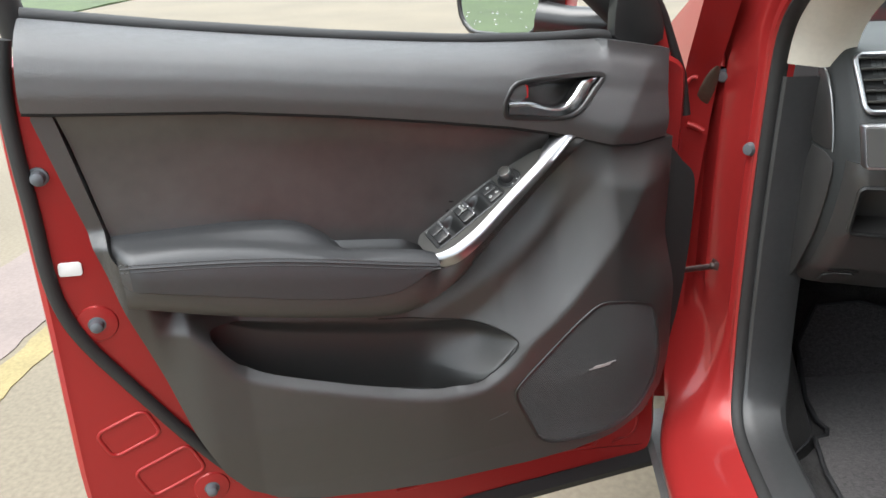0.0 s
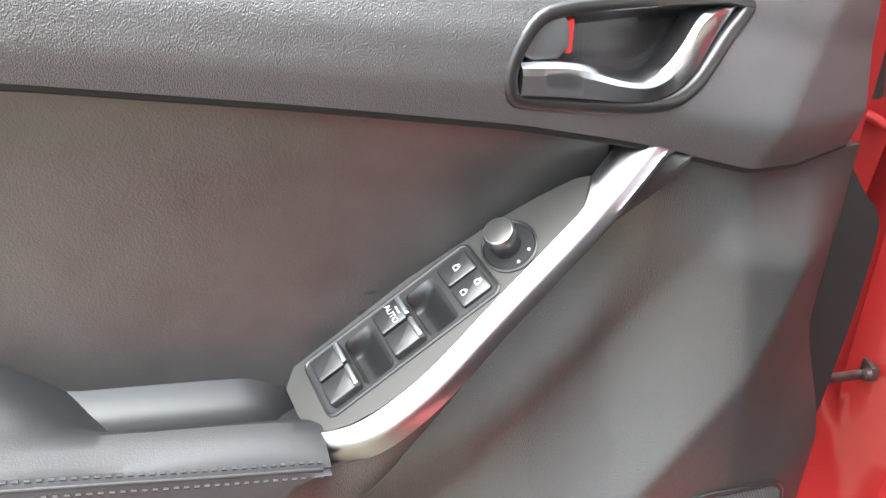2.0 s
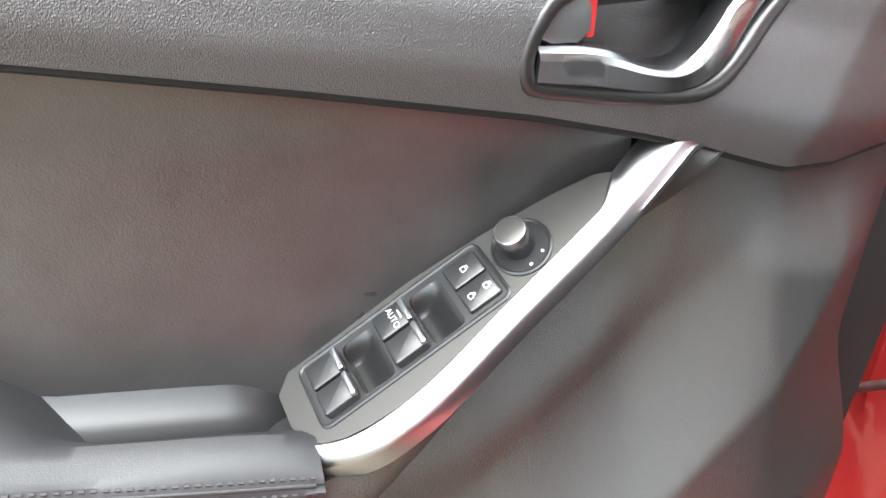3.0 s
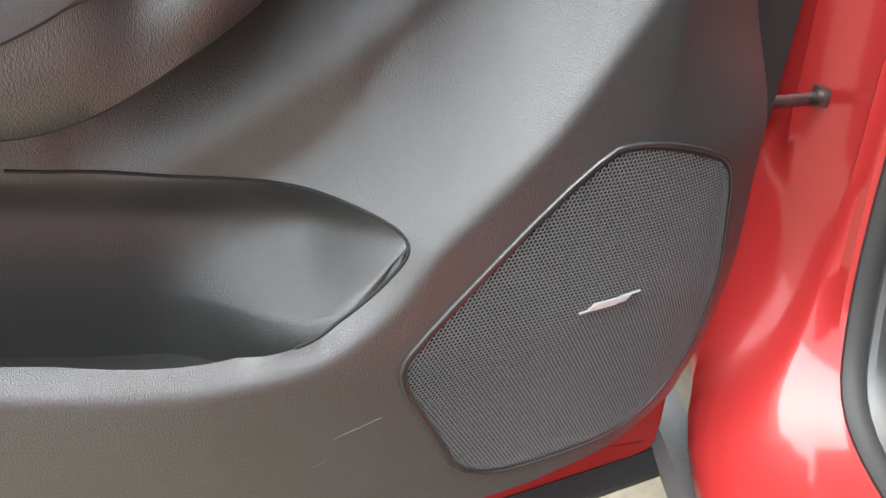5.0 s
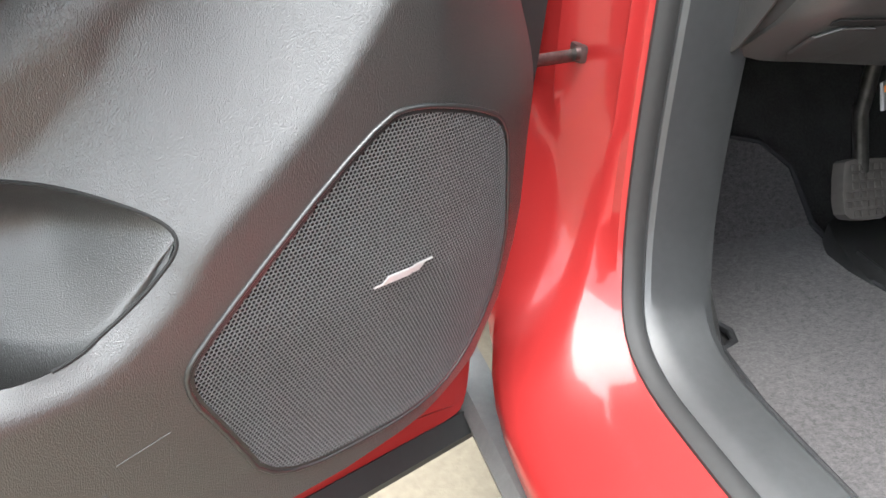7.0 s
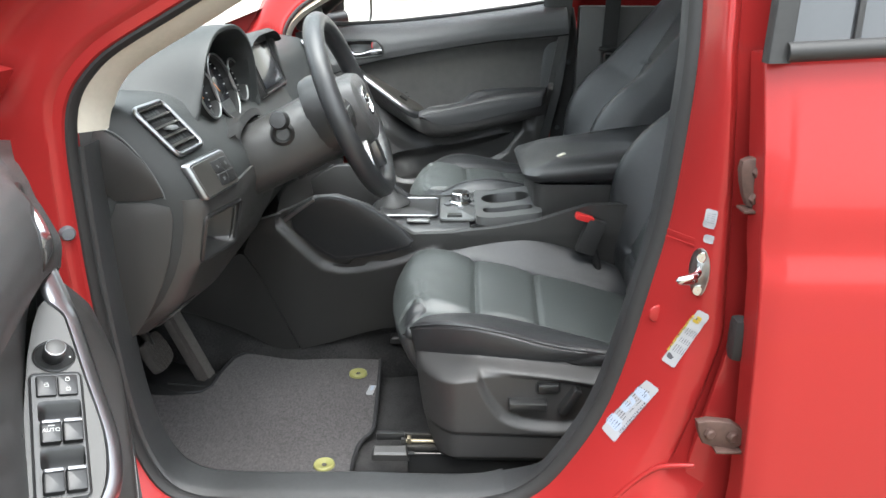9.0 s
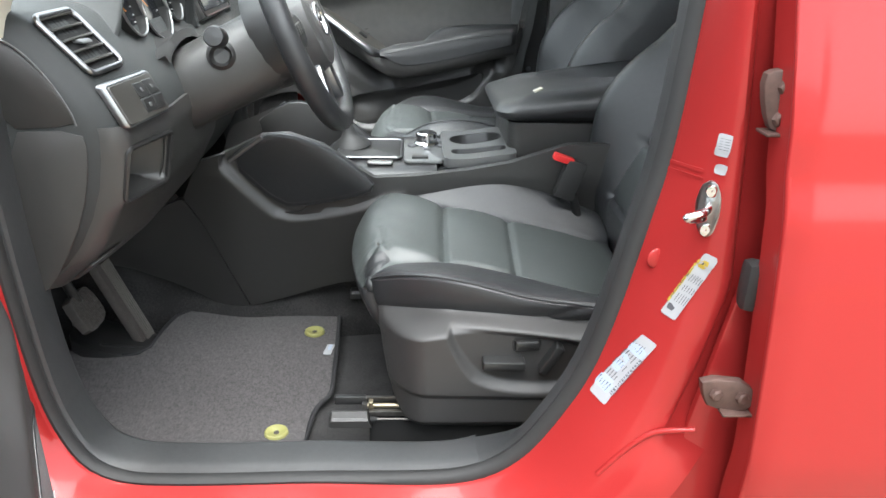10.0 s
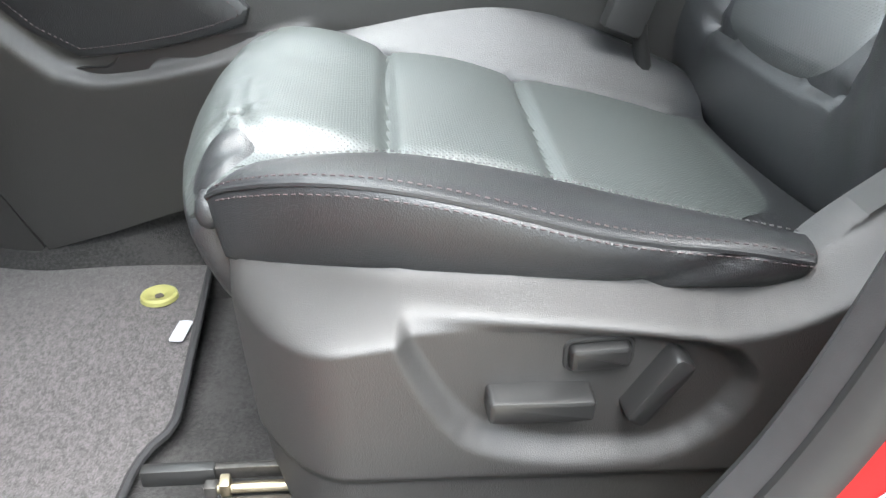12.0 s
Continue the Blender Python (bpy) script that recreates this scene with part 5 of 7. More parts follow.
sticker("small_label", "small white printed pillar sticker", 1.018, 0.998, 0.013, 0.034, -4, [(INK, 0, 0.010 - 0.004 * k, 0.009, 0.0008) for k in range(5)])
sticker("small_label", "small plain white pillar sticker", 1.019, 0.969, 0.011, 0.016, -4, [])
lathe("pillar_plug", [(0.014, 0), (0.013, 0.002), (0.010, 0.003), (0.0001, 0.0033)], pose(0.972, float(pillar(0.972, 0.835, 0)[1][0]) + 0.001, 0.835, 90, 0, 10), RED, body, "red painted pillar plug", 18)
for dz in (0.0, 0.010):
    sheet("pillar_swage", oblong(0.990, 0.952 + dz, 0.030, 0.0045, 0.002, radians(4)), lambda x, z, d: (x, pillar(x, z, 0)[1] - 0.0025 + d, z), 0.003, RED, body, "", skirt=0.004)
rbox("rubber_stop", (1.068, -0.066, 0.832), (0.026, 0.030, 0.066), 0.012, RUBBER, body, "dark rubber door stop")


# ---- dashboard ----
dash = thing("dashboard", "black soft-touch car dashboard with silver trims", "dashboard", pose(0, 0, 0))
DASH = [(-0.35, 0.80), (-0.35, 1.085), (-0.20, 1.112), (0.0, 1.122), (0.09, 1.120), (0.148, 1.108), (0.180, 1.072), (0.222, 1.020), (0.243, 0.985), (0.250, 0.940), (0.232, 0.850), (0.185, 0.765), (0.12, 0.712), (0.0, 0.70)]


def dash_section(y):
    inset = -0.026 + 0.045 * float(smoothstep(0.178, 0.145, y)) + 0.030 * float(smoothstep(0.31, 0.16, y)) + 0.055 * float(smoothstep(1.546, 1.581, y))
    flat = 0.05 * float(smoothstep(0.9, 1.05, y))
    out = []
    for x, z in DASH:
        k = float(smoothstep(-0.1, 0.12, x))
        out.append((x - inset * k - flat * float(smoothstep(1.1, 1.0, z)) * k, y, z - 0.25 * max(inset, 0) * float(smoothstep(1.0, 1.12, z))))
    return eased(out + out[:1], 1)[:-1]


dv, df = loft_data([dash_section(y) for y in np.r_[np.linspace(0.150, 0.31, 22), np.linspace(0.33, 1.45, 16), np.linspace(1.5, 1.575, 5)]])


def at_tray(f):
    c = dv[list(f)].mean(0)
    return len(f) == 4 and 0.178 < c[1] < 0.282 and 0.80 < c[2] < 0.95 and c[0] > 0.12


solid("dash_body", dv, [f for f in df if not at_tray(f)], DASHTOP, dash, "soft black dashboard moulding", 40)


def dash_x(z, y=0.3):
    """x of the dashboard's face at a height, near the driver."""
    zs = [p[1] for p in DASH[5:13]][::-1]
    xs = [p[0] for p in DASH[5:13]][::-1]
    return np.interp(z, zs, xs) + 0.026 - 0.045 * smoothstep(0.178, 0.145, y) - 0.030 * smoothstep(0.31, 0.16, y)


face = lambda y, z, d: (dash_x(z, y) - d, y, z)
# lower driver's panel and its side cover
cover = rounded([(0.088, 1.082), (0.120, 1.080), (0.165, 1.035), (0.192, 0.99), (0.196, 0.967), (0.086, 0.963)], 1)
pill("end_cover", cover, lambda x, z, d: (x, 0.149 + d, z), 0.002, 0.0012, PLASTIC, dash, "black dashboard end cover")
edge_line = eased([(0.094, 1.0835), (0.122, 1.0815), (0.150, 1.058), (0.176, 1.020), (0.192, 0.985), (0.1955, 0.968)], 2)
tube("cover_edge", np.stack([edge_line[:, 0], 0.1475 + 0 * edge_line[:, 0], edge_line[:, 1]], 1), 0.0016, CUPGREY, dash, "thin satin edge", 6)
low = rounded([(0.086, 0.958), (0.200, 0.962), (0.206, 0.93), (0.185, 0.84), (0.140, 0.755), (0.108, 0.712), (0.082, 0.712)], 1)
pill("lower_end_panel", low, lambda x, z, d: (x, 0.149 + d, z), 0.002, 0.0012, PLASTIC, dash, "black lower dashboard panel")
sheet("knee_panel", np.array([(0.160, 0.962), (0.60, 0.964), (0.60, 0.79), (0.585, 0.722), (0.52, 0.714), (0.43, 0.713), (0.30, 0.714), (0.160, 0.712)]), lambda y, z, d: (dash_x(z, y) + 0.006 - d, y, z), 0.012, PLASTIC, dash, "black knee panel", skirt=0.02, holes=[oblong(0.230, 0.888, 0.110, 0.080, 0.008)])
# coin tray
tray = oblong(0.230, 0.888, 0.110, 0.080, 0.008)
tr = np.stack(face(tray[:, 0], tray[:, 1], -0.007), 1)
tube("tray_rim", tr, 0.004, SMOOTH, dash, "", 6, closed=True)
sheet("coin_tray", tray, lambda y, z, d: (dash_x(z, y) + 0.004 - 0.055 * smoothstep(0, 0.012, edge_gap(tray, y, z)[0]) - d, y, z), 0.006, PLASTIC, dash, "open black coin tray", skirt=0)
# switch box with silver surround
box = oblong(0.2225, 0.991, 0.106, 0.062, 0.006, radians(2))
proud = lambda y, z, d: (dash_x(z, y) + 0.008 - d, y, z)
sb = pill("switch_box", box, proud, 0.008, 0.003, SILVER, dash, "silver framed dash switch box")
pill("switch_face", oblong(0.2230, 0.991, 0.099, 0.054, 0.004, radians(2)), proud, 0.0088, 0.001, GREYPLATE, sb)
for y, z in ((0.232, 1.002), (0.256, 1.003), (0.232, 0.981), (0.256, 0.982)):
    key = pill("dash_switch", oblong(y, z, 0.0225, 0.0195, 0.0015), proud, 0.0098, 0.0008, SMOOTH, sb)
    if (y, z) != (0.256, 0.982):
        pill("switch_symbol", oblong(y, z, 0.0045, 0.0055, 0.001), proud, 0.0101, 0.0002, CUPGREY, key)
# side air vent


def air_vent(root, cy, cz, w, h, lean):
    out = oblong(cy, cz, w, h, 0.010, lean)
    rim = np.stack(face(out[:, 0], out[:, 1], -0.007), 1)
    vent = tube("air_vent", rim, 0.0044, SILVER, root, "silver framed air vent", 8, closed=True)
    # shallow black sheet; the throat's shade is in its colour, not its depth
    sheet("vent_backing", out, lambda y, z, d: (dash_x(z, y) + 0.004 - 0.004 * smoothstep(0, 0.008, edge_gap(out, y, z)[0]) - d, y, z), 0.006, DARK, vent, "", skirt=0)
    c, s = math.cos(lean), math.sin(lean)
    for k in range(5):
        v = -h * 0.32 + k * h * 0.19
        p = [(cy + c * t - s * v, cz + s * t + c * v) for t in np.linspace(-w * 0.44, w * 0.44, 6)]
        p = np.array(p)
        tube("vent_slat", np.stack([dash_x(p[:, 1], p[:, 0]) + 0.006, p[:, 0], p[:, 1]], 1), 0.0050, GREYPLATE, vent, "", 6, flat=0.35)
    q = (cy + 0.004, cz)
    pill("vent_tab", oblong(*q, 0.020, 0.006, 0.002), face, 0.014, 0.002, CUPGREY, vent, "grey vent tab")


air_vent(dash, 0.214, 1.072, 0.078, 0.074, radians(3))
air_vent(dash, 0.76, 1.075, 0.14, 0.055, 0)
air_vent(dash, 1.51, 1.070, 0.098, 0.072, 0)
dem = pill("demister_vent", oblong(0.045, 0.178, 0.070, 0.030, 0.012, radians(10)), lambda x, y, d: (x, y, 1.112 - d), 0.004, 0.002, SOFT, dash, "small demister vent")
# slots are solid black bars, with the shade of the openings as colour
for k in range(5):
    rbox("demister_slot", (0.022 + 0.012 * k, 0.178, 1.1160), (0.006, 0.020, 0.002), 0.0005, DARK, dem)
# hood release and pale connector block under the panel
on_knee = lambda y, z, d: (dash_x(z, y) + 0.006 - d, y, z)
rel = pill("bonnet_release", rounded([(0.176, 0.756), (0.226, 0.760), (0.218, 0.716), (0.184, 0.714)], 1), on_knee, 0.007, 0.003, PLASTIC, dash, "black bonnet release flap")
# raised black strip; the recess of the slot is only painted as shade
pill("finger_slot", oblong(0.200, 0.762, 0.044, 0.007, 0.003, radians(4)), on_knee, 0.0012, 0.0004, DARK, rel, "dark finger slot")
rbox("connector_block", (0.0, 0.478, 0.628), (0.004, 0.040, 0.034), 0.001, WHITE, dash, "pale connector block", (0, -20, 25))
# glint on the block, painted as a small orange piece
rbox("colour_patch", (0.003, 0.470, 0.637), (0.003, 0.018, 0.008), 0.0005, ORANGE, dash, "orange glint on the block", (0, -20, 25))
rbox("column_latch", (0.19, 0.50, 0.79), (0.05, 0.06, 0.016), 0.005, SMOOTH, dash, "", (0, 40, 0))
# instrument binnacle
CY = 0.478
HOOD_TOP = [(-0.06, 1.116), (0.02, 1.150), (0.085, 1.188), (0.14, 1.210), (0.19, 1.219), (0.235, 1.220)]


def arch(x, top, half, base, flare, count=61):
    """A rounded arch across the dashboard; flare spreads its feet."""
    t = np.linspace(-1, 1, count)
    sn, cs = np.sin(t * math.pi / 2), np.cos(t * math.pi / 2)
    near = smoothstep(0.0, 0.2, x)
    y = CY + 0.002 + half * np.sign(sn) * np.abs(sn) ** 0.78 + flare * np.sign(t) * np.abs(t) ** 9
    return np.stack([x + near * (0.012 * sn - 0.010 * np.abs(t) ** 6), y, base + (top - base) * np.abs(cs) ** 0.72], 1)


loops = []
for x in np.linspace(-0.06, 0.226, 20):
    top = float(soft(HOOD_TOP, x))
    base = float(np.interp(x, [-0.06, 0.12, 0.2, 0.262], [1.070, 1.060, 1.045, 1.040]))
    loops.append(arch(x, top, 0.155 + 0.05 * float(smoothstep(0.2, -0.05, x)), base, 0.035 + 0.05 * float(smoothstep(0.25, 0.0, x))))
loops += [arch(0.2305, 1.2185, 0.153, 1.045, 0.03), arch(0.2315, 1.2150, 0.150, 1.045, 0.03), arch(0.2300, 1.2110, 0.1465, 1.045, 0.025), arch(0.226, 1.209, 0.1445, 1.045, 0.02)] + [arch(x, 1.206 - 0.15 * (0.22 - x), 0.142, 1.03, 0.0) for x in (0.22, 0.205, 0.19, 0.17, 0.14)]
loft("binnacle_hood", loops, DASHTOP, dash, "arched black instrument hood", closed=False)
rbox("gauge_plate", (0.168, CY, 1.095), (0.008, 0.25, 0.15), 0.004, DARK, dash, "", (0, -18, 0))
for y, r in ((0.376, 0.045), (0.478, 0.066), (0.580, 0.045)):
    at = pose(0.200, y, 1.098, 0, 72, 0)
    gauge = lathe("gauge", [(r, -0.012), (r, 0.012), (r * 0.97, 0.013), (r * 0.92, 0.010), (r * 0.91, -0.004), (0.0001, -0.004)], at, DARK, dash, "round black instrument with bright ring", 40)
    tube("gauge_ring", np.array([tuple(at @ Vector((r * math.cos(a), r * math.sin(a), 0.013))) for a in np.linspace(0, 2 * math.pi, 48, endpoint=False)]), 0.0022, STEEL, gauge, "bright ring", 6, closed=True)
    lathe("gauge_face", [(r * 0.9, -0.0036), (r * 0.9, -0.0026), (0.0001, -0.0026)], at, SCREEN, gauge, "black dial face", 30)
    for k in range(13):
        a = radians(-40 + 21.7 * k)
        rbox("gauge_tick", tuple(at @ Vector((-r * 0.78 * math.sin(a), r * 0.78 * math.cos(a), -0.002))), (0.002, 0.0016, 0.002), 0, ICON, gauge)
    needle = [at @ Vector((-r * f * math.sin(2.4), r * f * math.cos(2.4), 0.0)) for f in (-0.12, 0.7)]
    tube("gauge_needle", np.array([tuple(p) for p in needle]), 0.0009, ORANGE, gauge, "", 5)
# soft gaiter between the column and the dials
loft("column_gaiter", [[(x, CY + w * math.sin(a), zc + 0.03 * math.cos(a)) for a in np.linspace(-1.5, 1.5, 15)] for x, w, zc in ((0.20, 0.14, 1.012), (0.225, 0.12, 1.022), (0.235, 0.118, 1.014), (0.255, 0.105, 1.026), (0.262, 0.10, 1.012))], DARK, dash, "folded black column gaiter", closed=False, smooth=85)
# centre screen
scr = rbox("centre_display", (0.206, 0.80, 1.103), (0.030, 0.24, 0.130), 0.010, SMOOTH, dash, "black centre display", (0, -22, 0))
rbox("display_glass", (0.222, 0.80, 1.109), (0.004, 0.190, 0.100), 0.002, SCREEN, scr, "", (0, -22, 0))
tube("display_frame", np.array([tuple(pose(0.223, 0.80, 1.1095, 0, -22, 0) @ Vector((0, a, b))) for a, b in oblong(0, 0, 0.222, 0.120, 0.012)]), 0.0022, SMOOTH, scr, "black display frame", 6, closed=True)
brow = [[(x, y, z - 0.030 * abs((y - 0.80) / 0.16) ** 4) for y in np.linspace(0.645, 0.955, 25)] for x, z in ((0.02, 1.112), (0.08, 1.138), (0.14, 1.166), (0.19, 1.181), (0.222, 1.1855), (0.229, 1.181), (0.223, 1.176), (0.19, 1.172))]
loft("display_brow", brow, DASHTOP, dash, "soft black brow over the display", closed=False)
for y in (0.656, 0.944):
    rbox("display_cheek", (0.180, y, 1.100), (0.090, 0.022, 0.150), 0.010, DASHTOP, dash, "", (0, -14, 0))
rbox("heater_panel", (0.262, 0.80, 0.95), (0.02, 0.20, 0.075), 0.006, SMOOTH, dash, "black heater panel", (0, 12, 0))
for y in (0.73, 0.80, 0.87):
    lathe("heater_knob", [(0.022, 0), (0.021, 0.016), (0.017, 0.018), (0.0001, 0.018)], pose(0.270, y, 0.95, 0, 96, 0), SILVER, dash, "silver ringed heater knob", 24)

# ---- steering wheel and column ----
wheel_root = thing("steering_wheel", "black leather steering wheel with silver spokes", "steering wheel", pose(0, 0, 0))
WC = Vector((0.464, CY, 1.065))
WM = Matrix.Translation(WC) @ Matrix(((0, -0.366, 0.931, 0), (1, 0, 0, 0), (0, 0.931, 0.366, 0), (0, 0, 0, 1)))
ang = np.linspace(0, 2 * math.pi, 64, endpoint=False)
rim = np.array([tuple(WM @ Vector((0.172 * math.cos(a), 0.172 * math.sin(a), 0.0))) for a in ang])
rimo = tube("wheel_rim", rim, 0.0195, LEATHER, wheel_root, "black leather wheel rim", 16, closed=True, up=tuple(WM.to_3x3() @ Vector((0, 0, 1))))
inner = np.array([tuple(WM @ Vector((0.1528 * math.cos(a), 0.1528 * math.sin(a), 0.003))) for a in np.linspace(0, 2 * math.pi, 90)])
stitches("stitching", inner, rimo, 0.006, 0.003, 0.0009)
on_wheel = lambda x, y, d: tuple(np.moveaxis(np.array([tuple(WM @ Vector((float(a), float(b), -float(d)))) for a, b in zip(np.atleast_1d(x), np.atleast_1d(y))]), -1, 0))
hub = rounded([(-0.085, 0.035), (-0.06, 0.062), (0.06, 0.062), (0.085, 0.035), (0.082, -0.02), (0.05, -0.075), (0.0, -0.085), (-0.05, -0.075), (-0.082, -0.02)], 2)
hb = pill("airbag_cover", hub, on_wheel, 0.032, 0.024, SOFT, wheel_root, "soft black airbag cover", foot=-0.035)
lathe("wheel_badge", [(0.030, 0.030), (0.030, 0.034), (0.026, 0.035), (0.025, 0.031)], WM, CHROME, hb, "chrome ring badge", 30)
pill("badge_wing", ellipse(0, 0.002, 0.022, 0.008, 18), on_wheel, 0.0345, 0.001, CHROME, hb, foot=0.03)
for sx in (-1, 1):
    sp = rounded([(sx * 0.070, 0.030), (sx * 0.160, 0.022), (sx * 0.160, -0.022), (sx * 0.075, -0.030)], 1)
    pill("side_spoke", sp, on_wheel, 0.012, 0.005, SMOOTH, wheel_root, "black side spoke", foot=-0.012)
    for k in range(3):
        pill("wheel_button", oblong(sx * (0.095 + 0.018 * k), 0.004, 0.014, 0.022, 0.004), on_wheel, 0.015, 0.002, SMOOTH, wheel_root)
    lo = rounded([(sx * 0.030, -0.070), (sx * 0.060, -0.060), (sx * 0.085, -0.135), (sx * 0.050, -0.158)], 1)
    pill("lower_spoke", lo, on_wheel, 0.010, 0.004, SILVER, wheel_root, "silver lower spoke", foot=-0.010)
col = thing("steering_column", "black steering column shroud with indicator stalk", "steering column", pose(0, 0, 0))
loops = []
for f in np.linspace(0, 1, 8):
    c = WC + Vector((-0.931, 0, -0.366)) * (0.035 + 0.26 * f)
    w, hh = 0.064 + 0.02 * math.sin(f * 3.0), 0.070 - 0.004 * f
    a = np.linspace(0, 2 * math.pi, 24, endpoint=False)
    px = np.sign(np.cos(a)) * np.abs(np.cos(a)) ** 0.7 * w
    py = np.sign(np.sin(a)) * np.abs(np.sin(a)) ** 0.7 * hh
    loops.append(np.stack([c.x + 0.366 * -py, c.y + px, c.z + 0.931 * py - 0.012 - 0.024 * f], 1))
loft("column_shroud", loops, PLASTIC, col, "black column shroud")
collar = []
for f, w, hh in ((0.0, 0.060, 0.070), (0.008, 0.070, 0.082), (0.050, 0.073, 0.086), (0.066, 0.070, 0.082), (0.070, 0.05, 0.06)):
    c = WC + Vector((-0.931, 0, -0.366)) * (0.012 + f)
    a = np.linspace(0, 2 * math.pi, 28, endpoint=False)
    px, py = np.sign(np.cos(a)) * np.abs(np.cos(a)) ** 0.8 * w, np.sign(np.sin(a)) * np.abs(np.sin(a)) ** 0.8 * hh
    collar.append(np.stack([c.x + 0.366 * -py, c.y + px, c.z + 0.931 * py], 1))
loft("switch_housing", collar, SMOOTH, wheel_root, "black housing behind the wheel")
stalk = np.array([(0.335, 0.42, 1.040), (0.345, 0.36, 1.055), (0.352, 0.315, 1.066)])
tube("indicator_stalk", stalk, 0.008, SMOOTH, col, "black indicator stalk", 10)
lathe("stalk_tip", [(0.012, -0.03), (0.0165, -0.026), (0.0165, 0.0), (0.014, 0.006), (0.0001, 0.007)], Matrix.Translation((0.355, 0.300, 1.069)) @ Vector((0.03, -0.95, 0.2)).to_track_quat("Z", "Y").to_matrix().to_4x4(), SMOOTH, col, "ribbed black stalk tip", 20)
lathe("stalk_collar", [(0.024, 0), (0.024, 0.008), (0.018, 0.012), (0.012, 0.004), (0.0001, 0.004)], Matrix.Translation((0.338, 0.405, 1.025)) @ Vector((0.1, -0.98, 0.1)).to_track_quat("Z", "Y").to_matrix().to_4x4(), SMOOTH, col, "", 22)

# ---- pedals ----
brake = thing("brake_pedal", "grey rubber brake pedal on a steel arm", "pedal", pose(0, 0, 0))
PADM = pose(-0.012, 0.510, 0.492, 0, -28, 0)
pad_out = rounded([(-0.046, -0.026), (-0.040, 0.036), (-0.030, 0.042), (0.030, 0.042), (0.044, 0.034), (0.050, -0.010), (0.036, -0.040), (-0.030, -0.040)], 1)
on_pad = lambda y, z, d: tuple(np.moveaxis(np.array([tuple(PADM @ Vector((-float(d), float(a), float(b)))) for a, b in zip(np.atleast_1d(y), np.atleast_1d(z))]), -1, 0))
pad = pill("pedal_pad", pad_out, on_pad, 0.010, 0.004, PADGREY, brake, "taupe rubber pedal pad", foot=-0.010)
for k in range(42):
    y, z = -0.036 + 0.012 * (k % 7), -0.030 + 0.012 * (k // 7)
    if inside(shrink(pad_out, 0.007), np.array([y]), np.array([z]))[0]:
        rbox("pad_stud", tuple(PADM @ Vector((0.0103, y, z))), (0.003, 0.0085, 0.0085), 0.0008, PADGREY, pad, "", (0, -28, 0))
tube("pedal_arm", np.array([(-0.02, 0.505, 0.51), (-0.04, 0.49, 0.59), (-0.03, 0.47, 0.70), (-0.02, 0.46, 0.85)]), 0.010, DARKSTEEL, brake, "steel pedal arm", 8)
gas = thing("accelerator_pedal", "long ribbed black accelerator pedal", "pedal", pose(0, 0, 0))
rbox("pedal_blade", (0.032, 0.590, 0.462), (0.020, 0.056, 0.250), 0.006, PADGREY, gas, "ribbed taupe pedal blade", (4, -20, 0))
for k in range(5):
    rbox("blade_rib", (0.0425, 0.582 + 0.0082 * k, 0.470), (0.004, 0.0032, 0.205), 0.0008, RIBGREY, gas, "", (4, -20, 0))
rbox("pedal_foot", (0.085, 0.590, 0.362), (0.06, 0.075, 0.022), 0.008, SMOOTH, gas, "black pedal mount")
base_out = rounded([(0.112, 0.570), (0.100, 0.535), (0.030, 0.512), (-0.060, 0.520), (-0.080, 0.56), (-0.07, 0.64), (0.06, 0.632), (0.108, 0.605)], 1)
pill("pedal_base", base_out, lambda x, y, d: (x, y, 0.366 + 0.30 * np.clip(0.06 - x, 0, 1) - d), 0.010, 0.004, SMOOTH, gas, "glossy black plastic pedal base", foot=-0.02)
rbox("base_rib", (0.035, 0.545, 0.384), (0.090, 0.005, 0.012), 0.002, SMOOTH, gas, "", (0, 14, 14))
loops = []
for x in np.linspace(-0.24, 0.19, 22):
    low = 0.340 + 1.1 * max(-0.13 - x, 0)
    tall = 0.10 + 0.22 * float(smoothstep(0.19, -0.05, x))
    wide = 0.095 * float(smoothstep(0.205, 0.09, x)) + 0.01
    loops.append([(x, 0.150 + wide * f, low + tall * g) for f, g in ((0.0, 1.0), (0.25, 0.93), (0.5, 0.72), (0.72, 0.45), (0.9, 0.18), (1.0, -0.02))])
rest = thing("foot_rest", "dark moulded foot rest beside the mat", "foot rest", pose(0, 0, 0))
loft("rest_moulding", loops, PLASTIC, rest, "dark grained moulding", closed=False)
tube("rest_edge", np.array([l[4] for l in loops]), 0.003, PIPING, rest, "black piped edge", 6)

# ---- floor mat ----
mat_out = rounded([(0.458, 0.235), (0.460, 0.335), (0.470, 0.375), (0.492, 0.40), (0.493, 0.44), (0.490, 0.60), (0.484, 0.715), (0.375, 0.712), (0.335, 0.762), (0.225, 0.765), (0.115, 0.705), (0.098, 0.615), (0.088, 0.53), (0.02, 0.52), (-0.17, 0.575), (-0.24, 0.49), (-0.24, 0.31), (0.02, 0.275), (0.075, 0.295), (0.100, 0.240)], 1)


def mat_z(x, y, d):
    z = 0.352 + 0.034 * smoothstep(0.30, 0.64, y) + 1.0 * np.clip(-0.12 - x, 0, 1) + 0.004 * np.sin(x * 17 + 1) * np.sin(y * 13)
    return x, y, z - d


mat_ob = tagged(sheet("floor_mat", mat_out, mat_z, 0.012, MAT, None, skirt=0.008), "grey flecked carpet floor mat with bound edge", "floor mat")
tube("mat_binding", np.stack(mat_z(mat_out[:, 0], mat_out[:, 1], 0.001), 1), 0.005, PIPING, mat_ob, "black bound edge", 7, closed=True)
